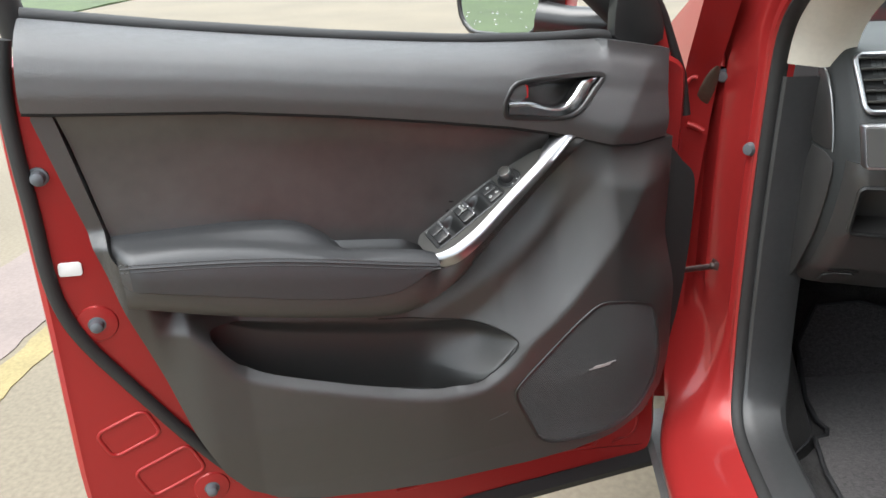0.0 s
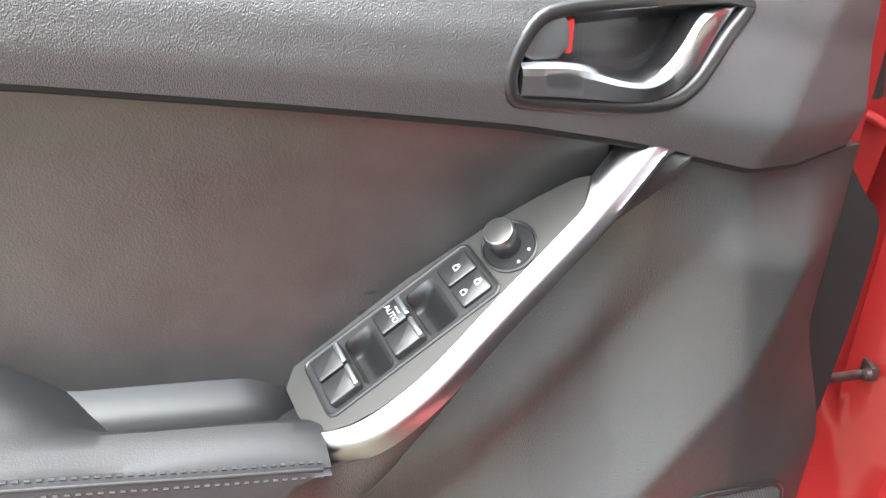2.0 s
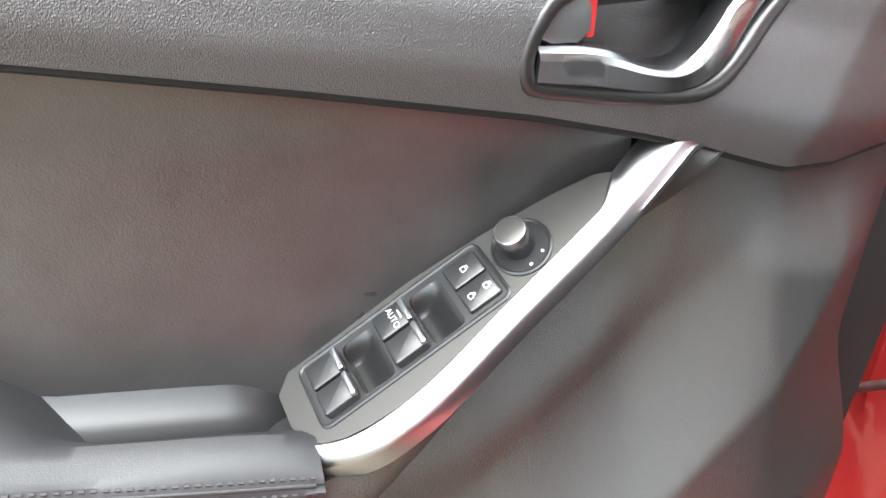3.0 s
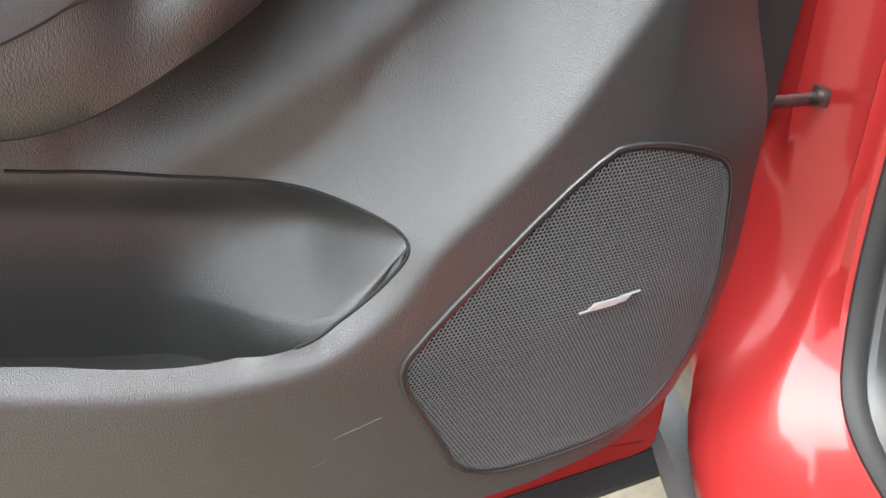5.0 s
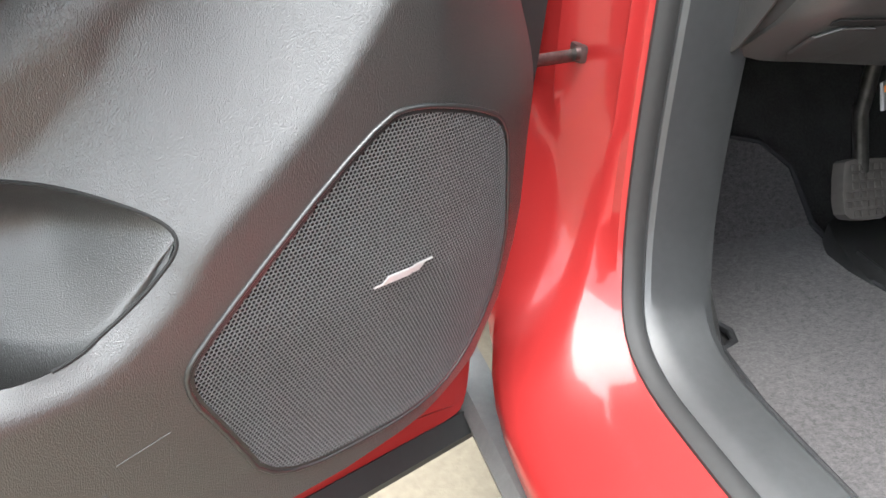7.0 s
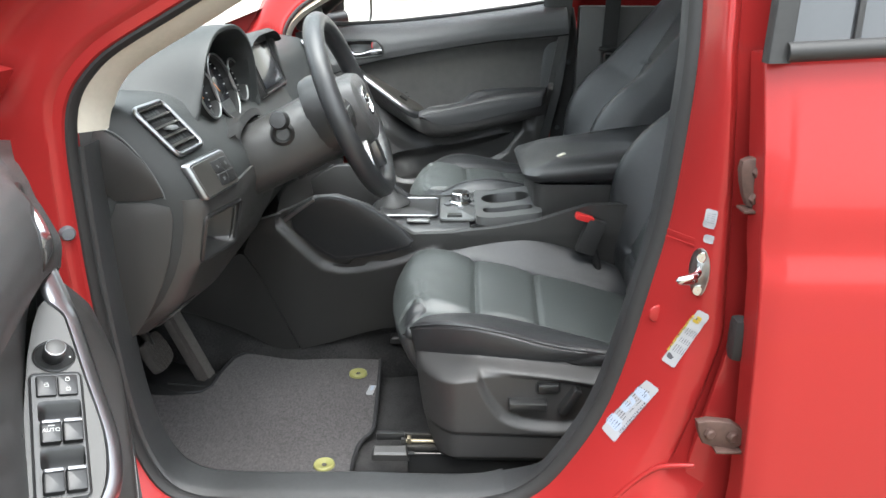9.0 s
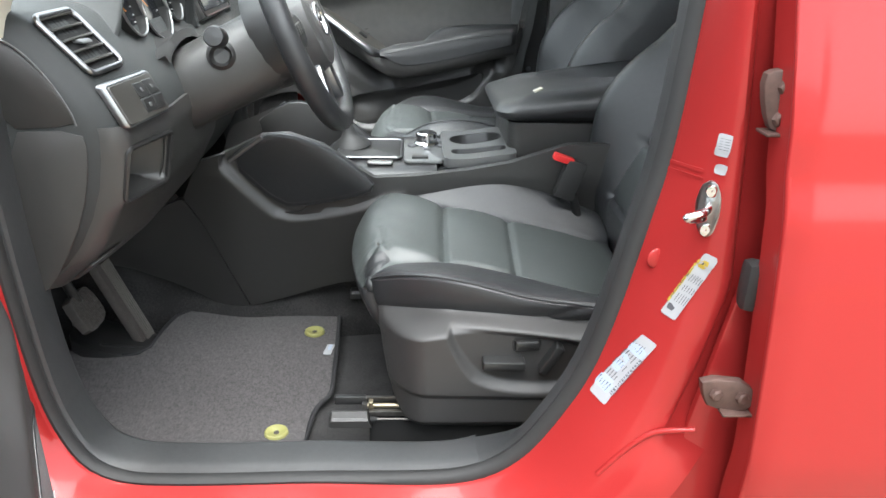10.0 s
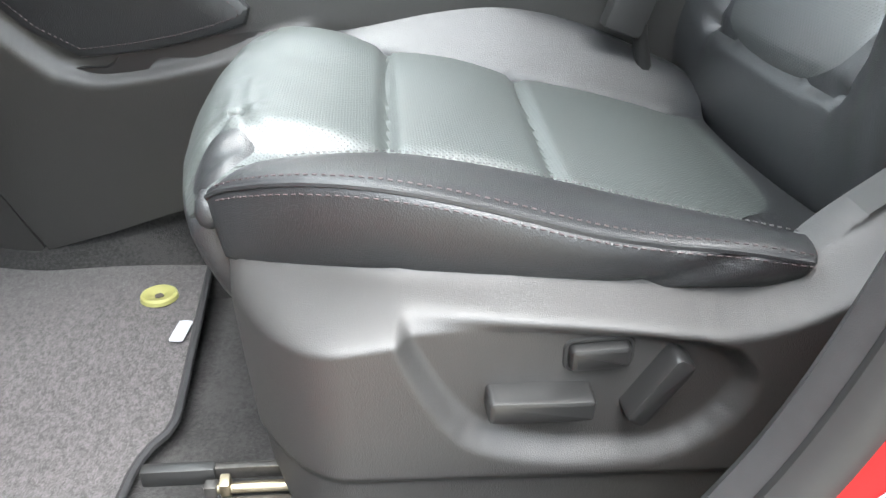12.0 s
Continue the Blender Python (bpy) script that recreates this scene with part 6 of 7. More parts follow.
for x, y in ((0.401, 0.289), (0.438, 0.601)):
    z = float(mat_z(np.array([x]), np.array([y]), 0)[2][0])
    gr = lathe("grommet", [(0.0225, 0.0), (0.0215, 0.005), (0.019, 0.0065), (0.008, 0.004), (0.006, 0.0015), (0.0001, 0.0015)], pose(x, y, z, 0, 0, 0), YELLOW, mat_ob, "pale yellow mat grommet", 28)
    lathe("grommet_hole", [(0.0052, 0.0), (0.0052, 0.003), (0.0001, 0.003)], pose(x, y, z, 0, 0, 0), PADGREY, gr, "", 12)
tag = sheet("mat_tag", oblong(0.476, 0.535, 0.017, 0.034, 0.002, radians(-12)), lambda x, y, d: (x, y, mat_z(x, y, 0)[2] + 0.004 + 0.15 * np.clip(x - 0.47, 0, 1) - d), 0.006, WHITE, mat_ob, "white sewn mat tag", skirt=0.001)
sheet("colour_patch", oblong(0.478, 0.54, 0.008, 0.018, 0.002, radians(-12)), lambda x, y, d: (x, y, mat_z(x, y, 0)[2] + 0.0052 + 0.15 * np.clip(x - 0.47, 0, 1)), 0.005, BLUEWHITE, tag, "", skirt=0)

# ---- centre console ----
con = thing("centre_console", "black centre console with padded knee panel", "console", pose(0, 0, 0))
CM = 0.790
side_y = lambda z: 0.640 + 0.20 * np.clip(0.74 - z, 0, 1)


def ridge_z(x):
    return np.where(x < 0.262, 1.2, soft([(0.262, 0.778), (0.300, 0.735), (0.335, 0.695), (0.372, 0.659), (0.42, 0.655), (0.52, 0.675), (0.592, 0.700), (0.70, 0.735)], np.maximum(x, 0.262)))


def con_side(x, z, d):
    below = (ridge_z(x) - z) * np.where(x < 0.37, 0.7, 1.0)
    proud = 0.016 * smoothstep(0.0, 0.020, below) * smoothstep(0.66, 0.60, x)
    return x, side_y(z) + 0.03 * smoothstep(0.30, 0.12, x) - proud + d, z


low_out = np.array([(-0.12, 0.530), (-0.10, 0.548), (0.0, 0.60), (0.163, 0.682), (0.20, 0.62), (0.245, 0.50), (0.279, 0.408), (0.252, 0.401), (0.225, 0.401), (0.19, 0.414), (0.145, 0.438), (0.10, 0.462), (0.02, 0.498)])
sheet("footwell_panel", low_out, con_side, 0.012, PLASTIC, con, "black footwell side panel", skirt=0.02)
main_out = np.array([(0.166, 0.684), (0.21, 0.770), (0.285, 0.798), (0.345, 0.828), (0.40, 0.832), (0.47, 0.808), (0.545, 0.757), (0.575, 0.738), (0.66, 0.742), (0.78, 0.757), (0.86, 0.772), (0.98, 0.812), (1.25, 0.82), (1.25, 0.50), (0.62, 0.492), (0.49, 0.475), (0.445, 0.462), (0.37, 0.435), (0.283, 0.409), (0.247, 0.50), (0.202, 0.62)])
knee = rounded([(0.268, 0.778), (0.345, 0.832), (0.40, 0.836), (0.47, 0.812), (0.545, 0.760), (0.585, 0.712), (0.52, 0.688), (0.440, 0.672), (0.372, 0.667)], 1)
sheet("tunnel_carpet", np.array([(-0.14, 0.33), (-0.14, 0.575), (0.0, 0.57), (0.2, 0.52), (0.4, 0.53), (1.25, 0.56), (1.25, 0.33)]), lambda x, z, d: (x, side_y(z) + 0.03 * smoothstep(0.30, 0.12, x) + 0.004 - 0.05 * smoothstep(0.44, 0.36, z) + d, z), 0.02, CARPET, body, "black carpet on the tunnel side", skirt=0.01)
sheet("console_side", main_out, con_side, 0.006, PLASTIC, con, "black console side", skirt=0.02)
pad = pill("knee_pad", knee, lambda x, z, d: (x, side_y(z) + d, z), 0.010, 0.008, LEATHER, con, "padded black knee panel with stitching")
st = shrink(knee, 0.012)
stitches("stitching", np.stack([st[:, 0], side_y(st[:, 1]) - 0.0108, st[:, 1]], 1)[:26], pad, 0.004, 0.002, 0.0007)
edge = np.array([(0.278, 0.628, 0.776), (0.312, 0.628, 0.801), (0.348, 0.630, 0.826)])
tube("silver_edge", edge, 0.005, SILVER, con, "silver edge strip", 8)
top_out = np.array([(0.34, 0.655), (0.34, 0.925), (0.60, 0.932), (0.88, 0.925), (0.88, 0.655), (0.6, 0.648)])
con_top = lambda x, y, d: (x, y, 0.752 - 0.075 * smoothstep(0.475, 0.41, x) + 0.02 * smoothstep(0.75, 0.88, x) - 0.020 * (np.abs(y - CM) / 0.135) ** 6 - 0.06 * smoothstep(0.71, 0.725, x) * smoothstep(0.885, 0.875, x) * smoothstep(0.668, 0.683, y) * smoothstep(0.91, 0.895, y) - d)
sheet("console_top", top_out, con_top, 0.008, SMOOTH, con, "black console top", skirt=0.06)
sheet("console_far_side", np.array([(0.1, 0.40), (0.21, 0.77), (0.345, 0.828), (0.40, 0.832), (0.47, 0.808), (0.56, 0.745), (0.86, 0.755), (1.25, 0.8), (1.25, 0.385)]), lambda x, z, d: (x, 2 * CM - side_y(z) - d, z), 0.03, PLASTIC, con, "", skirt=0)
far = lambda x, z, d: (x, 2 * CM - side_y(z) - d, z)
pill("knee_pad", knee, far, 0.010, 0.008, LEATHER, con, "padded black knee panel on the passenger side")
pill("knee_wing", knee, lambda x, z, d: (x, 2 * CM - side_y(z) - 0.014 + d, z), 0.008, 0.004, SMOOTH, con, "smooth inner face of the knee wing")
tube("silver_edge", edge * (1, -1, 1) + (0, 2 * CM, 0), 0.005, SILVER, con, "", 8)
# shifter
gate = pill("shift_gate", oblong(0.560, 0.800, 0.140, 0.150, 0.012), lambda x, y, d: (x, y, 0.752 - d), 0.006, 0.002, SMOOTH, con, "glossy black shift gate")
ring2 = oblong(0.560, 0.800, 0.142, 0.152, 0.014)
tube("gate_frame", np.stack([ring2[:, 0], ring2[:, 1], 0.757 + 0 * ring2[:, 0]], 1), 0.003, SILVER, gate, "silver gate frame", 6, closed=True)
lathe("shift_boot", [(0.046, 0.0), (0.042, 0.008), (0.022, 0.022), (0.012, 0.04), (0.011, 0.055)], pose(0.515, 0.822, 0.757, 0, -8, 0), RUBBER, gate, "black leather shift boot", 20)
lathe("shift_lever", [(0.009, 0.05), (0.009, 0.09), (0.018, 0.10), (0.024, 0.125), (0.024, 0.165), (0.016, 0.182), (0.0001, 0.185)], pose(0.515, 0.822, 0.757, 0, -10, 0), LEATHER, gate, "black leather shift knob", 20)
lathe("shift_collar", [(0.0125, 0.05), (0.0125, 0.085), (0.010, 0.088)], pose(0.515, 0.822, 0.757, 0, -10, 0), CHROME, gate, "chrome shift collar", 16)
pill("gear_scale", oblong(0.585, 0.698, 0.055, 0.022, 0.004), lambda x, y, d: (x, y, 0.753 - d), 0.005, 0.002, STEEL, con, "grey gear scale plate")
panel = pill("control_panel", oblong(0.680, 0.795, 0.088, 0.190, 0.01), lambda x, y, d: (x, y, 0.752 - d), 0.007, 0.003, CUPGREY, con, "satin grey control panel")
lathe("rotary_knob", [(0.029, 0.0), (0.029, 0.006), (0.025, 0.010), (0.024, 0.028), (0.021, 0.031), (0.0001, 0.031)], pose(0.688, 0.830, 0.758, 0, 0, 0), CHROME, panel, "chrome rotary control knob", 30)
for k in range(5):
    a = radians(-150 + 60 * k)
    rbox("control_key", (0.688 + 0.038 * math.cos(a), 0.830 + 0.041 * math.sin(a), 0.761), (0.016, 0.014, 0.006), 0.002, SILVER, panel, "small silver key", (0, 0, math.degrees(a)))
rbox("brake_switch", (0.672, 0.722, 0.761), (0.036, 0.020, 0.006), 0.002, SMOOTH, panel)
wells = [oblong(0.802, 0.835, 0.122, 0.084, 0.040), oblong(0.802, 0.735, 0.122, 0.040, 0.014)]
holder = sheet("cup_holder_frame", oblong(0.802, 0.795, 0.158, 0.240, 0.020), lambda x, y, d: (x, y, 0.770 + 0.012 * smoothstep(0.76, 0.88, x) - d), 0.006, CUPGREY, con, "satin grey cup holder frame", holes=wells, skirt=0.02)
for well in wells:
    sheet("cup_well", well, lambda x, y, d, well=well: (x, y, 0.768 + 0.012 * smoothstep(0.76, 0.88, x) - 0.05 * smoothstep(0.0, 0.012, edge_gap(well, x, y)[0])), 0.005, SMOOTH, holder, "dark cup well", skirt=0)
# armrest box
abox = thing("armrest_box", "black padded leather armrest box on the console", "armrest", pose(0, 0, 0))


def slab_loop(z, grow, x0, x1, y0, y1, r=0.03):
    o = oblong((x0 + x1) / 2, (y0 + y1) / 2, x1 - x0 + 2 * grow, y1 - y0 + 2 * grow, r)
    return o, z


loops = []
for z, g in ((0.70, 0.0), (0.76, 0.0), (0.840, 0.002)):
    o, _ = slab_loop(z, g, 0.865, 1.24, 0.715, 1.01)
    zz = z + 0 * o[:, 0]
    loops.append(np.stack([o[:, 0], o[:, 1], zz], 1))
loft("box_body", loops, PLASTIC, abox, "black box body")
loops = []
for f, g in ((0.0, -0.004), (0.010, 0.004), (0.030, 0.008), (0.045, 0.002), (0.055, -0.012), (0.060, -0.035)):
    o, _ = slab_loop(0, g, 0.842, 1.25, 0.710, 1.015, 0.04)
    z = 0.845 + f * (0.6 + 0.9 * smoothstep(0.84, 1.05, o[:, 0]))
    loops.append(np.stack([o[:, 0], o[:, 1], z], 1))
lid = loft("padded_lid", loops, LEATHER, abox, "padded black leather lid, torn at the front edge")
seam = oblong(1.046, 0.8625, 0.42, 0.317, 0.04)
stitches("stitching", np.stack([seam[:, 0], seam[:, 1], 0.862 + 0.018 * smoothstep(0.84, 1.05, seam[:, 0])], 1)[8:], lid, 0.005, 0.0025, 0.0008)
rbox("torn_flap", (0.925, 0.735, 0.908), (0.022, 0.010, 0.003), 0.001, BEIGE, lid, "pale torn patch", (10, -15, 30))

# ---- front seats ----
def build_seat(root, yc, flip):
    """A power seat with perforated centre; measured on the driver's side and mirrored for the other."""
    s = -1 if flip else 1
    Y = lambda y: yc + s * (np.asarray(y) - 0.477)

    front_x = lambda y: soft([(0.18, 0.64), (0.24, 0.600), (0.28, 0.576), (0.31, 0.563), (0.36, 0.551), (0.42, 0.542), (0.50, 0.537), (0.58, 0.541), (0.64, 0.552), (0.69, 0.574), (0.76, 0.62)], y)
    foot_y = lambda x: soft([(0.54, 0.655), (0.65, 0.642), (0.72, 0.622), (0.80, 0.607), (0.856, 0.597), (0.95, 0.588), (1.047, 0.578), (1.2, 0.56)], x)
    seam_y = lambda x: soft([(0.54, 0.318), (0.66, 0.315), (0.71, 0.312), (0.77, 0.308), (0.82, 0.300), (0.86, 0.290), (0.91, 0.272), (0.95, 0.250), (1.0, 0.225)], x)

    def fold(x, y, a, b, width):
        """Closeness to the line from a to b, for creases."""
        d = np.array(b) - np.array(a)
        t = np.clip(((x - a[0]) * d[0] + (y - a[1]) * d[1]) / (d @ d), 0, 1)
        return np.exp(-((x - a[0] - t * d[0]) ** 2 + (y - a[1] - t * d[1]) ** 2) / width ** 2)

    def top_z(x, y):
        z = soft([(0.50, 0.703), (0.60, 0.701), (0.66, 0.694), (0.715, 0.684), (0.85, 0.663), (0.95, 0.642), (1.05, 0.619), (1.14, 0.606)], x)
        e = np.clip((x - front_x(y)) / 0.052, 0, 1)
        z = z - 0.050 * (1 - e) ** 2.3
        foot = foot_y(x)
        wing = smoothstep(foot - 0.006, foot + 0.060, y) * soft([(0.56, 0.0), (0.61, 0.002), (0.645, 0.012), (0.686, 0.044), (0.745, 0.066), (0.80, 0.073), (0.86, 0.072), (1.0, 0.054), (1.14, 0.018)], x)
        z = z + wing - 0.06 * (np.clip(y - 0.700, 0, 1) / 0.06) ** 2
        mid = smoothstep(seam_y(x) + 0.004, seam_y(x) + 0.025, y) * smoothstep(foot + 0.004, foot - 0.012, y)
        for x0, lean in ((0.7145, 0.02), (0.847, 0.065)):
            z = z - 0.0080 * np.exp(-((x - x0 - lean * (y - 0.455)) / 0.0062) ** 2) * mid
        for p, q, h in ((0.585, 0.7145, 0.010), (0.7145, 0.847, 0.008), (0.847, 1.03, 0.004)):
            z = z + h * np.sin(np.clip((x - p - 0.04 * (y - 0.455)) / (q - p), 0, 1) * math.pi) ** 0.8 * mid
        z = z - 0.007 * np.exp(-((y - foot) / 0.0045) ** 2) * smoothstep(0.60, 0.66, x) * smoothstep(1.06, 1.0, x)
        z = z - (0.004 + 0.008 * smoothstep(0.70, 0.615, x) * smoothstep(0.572, 0.605, x)) * smoothstep(0.034, 0.0, y - seam_y(x))
        # creases in the worn front corner
        for p, q, w, dep in (((0.592, 0.45), (0.598, 0.375), 0.0045, 0.0030), ((0.598, 0.375), (0.582, 0.345), 0.005, 0.0045), ((0.582, 0.345), (0.566, 0.338), 0.006, 0.005), ((0.598, 0.375), (0.615, 0.335), 0.005, 0.004), ((0.575, 0.40), (0.585, 0.365), 0.004, 0.0018), ((0.607, 0.43), (0.610, 0.39), 0.004, 0.0014), ((0.597, 0.615), (0.60, 0.655), 0.005, 0.0025), ((0.588, 0.60), (0.598, 0.64), 0.004, 0.0018)):
            z = z - dep * fold(x, y, p, q, w)
        worn = np.exp(-((x - 0.590) / 0.030) ** 2 - ((y - 0.350) / 0.040) ** 2)
        z = z + worn * (0.0010 * np.sin(230 * x + 130 * y) + 0.0008 * np.sin(310 * y - 160 * x + 1.0))
        return z + 0.0010 * np.sin(x * 55 + 8 * y) * np.sin(y * 70) * smoothstep(0.70, 0.60, x)

    def place(v, y, d):
        x = v + front_x(y)
        return x + 0.32 * d * smoothstep(0.64, 0.57, x), Y(y), top_z(x, y) - d

    along = lambda line: [(x - float(front_x(y)), y) for x, y in line]
    xs = np.linspace(0.58, 1.035, 30)
    foot_line = [(float(x), float(foot_y(x))) for x in xs]
    rear_line = [(1.050, 0.566), (1.054, 0.54), (1.052, 0.48), (1.044, 0.40), (1.034, 0.352), (1.024, 0.335), (1.010, 0.322)]
    seam_line = [(float(x), float(seam_y(x)) - 0.012 * float(smoothstep(0.95, 0.90, x))) for x in np.linspace(0.95, 0.60, 24)]
    corner_line = [(0.616, 0.300), (0.606, 0.291), (0.594, 0.286), (0.584, 0.287), (0.575, 0.292)]
    centre = np.array([(0.0, 0.300), (0.0, 0.662)] + along(foot_line + rear_line + [(0.985, 0.30)] + seam_line + corner_line))
    rest_out = np.array([(0.0, 0.664), (0.0, 0.71), (0.03, 0.725)] + along([(0.66, 0.738), (0.85, 0.744), (1.14, 0.74), (1.14, 0.205), (0.985, 0.205), (0.93, 0.235), (0.93, 0.262), (0.985, 0.2985)] + rear_line[::-1] + foot_line[::-1]))
    cush = sheet("cushion", rest_out, place, 0.0045, LEATHER, root, "creased black leather seat cushion", skirt=0.03, flip=flip)
    sheet("cushion_centre", centre, place, 0.004, PERF_LIT, cush, "perforated black leather centre, creased at the front corner", skirt=0.006, flip=flip)
    front_y = np.linspace(0.300, 0.705, 52)
    fx, fz = front_x(front_y), top_z(front_x(front_y), front_y)
    tuck = np.array([(0.036, 0.300), (0.026, 0.291), (0.015, 0.2885), (0.007, 0.290), (0.002, 0.2945)])
    front_y, fx, fz = np.append(tuck[:, 1], front_y), np.append(fx[0] + tuck[:, 0], fx), np.append(fz[0] + 0.10 * tuck[:, 0], fz)
    loft("cushion_front", [np.stack([fx + dx, Y(front_y), fz + dz], 1) for dx, dz in ((0.006, 0.003), (0.0, -0.001), (-0.0015, -0.008), (0.0, -0.018), (0.006, -0.036), (0.016, -0.058), (0.034, -0.085))][::s], LEATHER, cush, "black leather front edge", closed=False, smooth=60)
    crest_x = np.linspace(0.64, 1.03, 50)
    tube("wing_piping", np.stack([crest_x, Y(0.703 + 0 * crest_x), top_z(crest_x, 0.703 + 0 * crest_x) + 0.0006], 1), 0.0026, LEATHER, cush, "", 6)
    patch = rounded([(0.566, 0.331), (0.574, 0.342), (0.584, 0.346), (0.600, 0.340), (0.617, 0.327), (0.616, 0.319), (0.600, 0.299), (0.582, 0.294), (0.569, 0.306)], 1)
    sheet("worn_patch", patch, lambda x, y, d: (x, Y(y), top_z(x, y) + 0.0035 * smoothstep(0.0, 0.008, edge_gap(patch, x, y)[0]) - 0.0006 - d), 0.003, LEATHER, cush, "smooth worn leather corner piece", skirt=0.004, flip=flip)
    # added leather blob that fills the gap at the bolster's front corner
    filler_at = Matrix.Translation((0.5835, float(Y(0.2975)), 0.6555)) @ Matrix.Diagonal((0.8, 1.0, 1.15, 1))
    lathe("corner_filler", [(0.0001, -0.014), (0.007, -0.012), (0.012, -0.007), (0.014, 0.0), (0.012, 0.007), (0.007, 0.012), (0.0001, 0.014)], filler_at, LEATHER, cush, "gathered leather corner", 16)
    # side bolster: from the stitched seam over the piping and down to the shield
    count = 64
    top_c = resample(eased([(0.586, 0.296, 0.672), (0.598, 0.304, 0.677), (0.613, 0.316, 0.682), (0.643, 0.316, 0.687), (0.676, 0.314, 0.690), (0.716, 0.312, 0.691), (0.757, 0.309, 0.686), (0.798, 0.303, 0.680), (0.833, 0.297, 0.674), (0.879, 0.283, 0.667), (0.916, 0.269, 0.663), (0.950, 0.250, 0.662), (0.985, 0.229, 0.662)], 1), count)
    pipe_c = resample(eased([(0.584, 0.288, 0.670), (0.596, 0.276, 0.681), (0.643, 0.237, 0.703), (0.691, 0.219, 0.708), (0.737, 0.211, 0.703), (0.785, 0.207, 0.692), (0.830, 0.205, 0.679), (0.880, 0.205, 0.669), (0.928, 0.199, 0.667), (0.978, 0.193, 0.660)], 1), count)
    foot_c = resample(eased([(0.593, 0.281, 0.625), (0.605, 0.269, 0.627), (0.636, 0.252, 0.631), (0.712, 0.221, 0.643), (0.784, 0.208, 0.645), (0.858, 0.205, 0.640), (0.953, 0.205, 0.629), (0.976, 0.206, 0.633)], 1), count)
    loops = []
    for k in range(count):
        a, p, b = top_c[k], pipe_c[k], foot_c[k]
        full = float(smoothstep(0, 6, k)) * float(smoothstep(count, count - 5, k))
        up, off = np.array((0, -0.35, 0.94)), np.array((0, -1.0, 0.10))
        sec = [a + (0, 0.010, -0.010), a + (0, 0.003, -0.004), a + (0, 0.0, -0.001)]
        sec += [a + (p - a) * f + up * h * (0.35 + 0.65 * full) for f, h in ((0.06, 0.0016), (0.18, 0.0042), (0.38, 0.0066), (0.60, 0.0070), (0.78, 0.0055), (0.90, 0.003))]
        sec += [p + (0, 0.002, 0.0004), p + (0, 0.0006, -0.0022)]
        for f, h in ((0.08, 0.0020), (0.16, 0.0034), (0.30, 0.0045), (0.48, 0.0045), (0.66, 0.0030), (0.82, 0.0010), (0.94, -0.002), (1.0, -0.004)):
            q = p + (b - p) * f + off * h * (0.3 + 0.7 * full)
            w = fold(q[0], q[2], (0.862, 0.636), (0.930, 0.662), 0.0045) * 1.0 + fold(q[0], q[2], (0.846, 0.648), (0.885, 0.662), 0.004) * 0.4 - fold(q[0], q[2], (0.885, 0.634), (0.945, 0.652), 0.006) * 0.6
            sec.append(q + (0, 0.0045 * float(w), 0))
        sec.append(b + (0, 0.016, -0.008))
        loops.append(np.array([(q[0], float(Y(q[1])), q[2]) for q in sec]))
    nose, heel = loops[0], loops[-1]
    loops = [nose * 0.3 + nose.mean(0) * 0.7 + (0.004, 0.020 * s, 0), nose * 0.75 + nose.mean(0) * 0.25 + (-0.002, 0.007 * s, 0)] + loops
    loops += [heel * 0.92 + heel.mean(0) * 0.08 + (0.005, 0.002 * s, 0), heel * 0.72 + heel.mean(0) * 0.28 + (0.009, 0.008 * s, 0), heel * 0.3 + heel.mean(0) * 0.7 + (0.010, 0.022 * s, 0)]
    loft("cushion_side", loops, LEATHER, cush, "black leather side bolster, wrinkled towards the rear", closed=False, smooth=60)
    yy = lambda c: np.stack([c[:, 0], Y(c[:, 1]), c[:, 2]], 1)
    tube("piping", yy(pipe_c + (0, 0.0008, -0.0010)), 0.0022, LEATHER, cush, "", 6)
    stitches("stitching", yy(pipe_c + (pipe_c - top_c) * -0.12 + (0, -0.0012, 0.0036))[2:], cush, 0.0040, 0.0020, 0.00055)
    stitches("stitching", yy(pipe_c + (foot_c - pipe_c) * 0.10 + (0, -0.0040, 0.0004))[2:], cush, 0.0040, 0.0020, 0.00055)
    stitches("stitching", yy(top_c + (pipe_c - top_c) * 0.05 + (0, 0, 0.0026))[9:], cush, 0.0026, 0.0026, 0.0005, GREYTHREAD)
    # plastic side shield with recessed control field
    out = rounded([(0.594, 0.640), (0.600, 0.58), (0.615, 0.50), (0.638, 0.452), (0.66, 0.441), (0.72, 0.434), (0.80, 0.430), (0.93, 0.446), (1.12, 0.49), (1.14, 0.74), (1.06, 0.715), (1.02, 0.683), (0.998, 0.664), (0.975, 0.645), (0.955, 0.640), (0.90, 0.642), (0.85, 0.647), (0.78, 0.651), (0.71, 0.648), (0.64, 0.638)], 1)
    field = rounded([(0.711, 0.634), (0.707, 0.622), (0.717, 0.592), (0.743, 0.543), (0.767, 0.526), (0.806, 0.514), (0.867, 0.509), (0.907, 0.514), (0.942, 0.540), (0.956, 0.574), (0.950, 0.594), (0.926, 0.616), (0.850, 0.627), (0.778, 0.634), (0.724, 0.637)], 1)

    def shield_y(x, z):
        y = 0.171 + 0.110 * (np.clip(0.68 - x, 0, 1) / 0.09) ** 2 + 0.02 * smoothstep(0.455, 0.430, z)
        rim_y = np.interp(x, [0.593, 0.605, 0.636, 0.712, 0.784, 0.858, 1.0], [0.281, 0.269, 0.252, 0.221, 0.211, 0.209, 0.209]) + 0.004
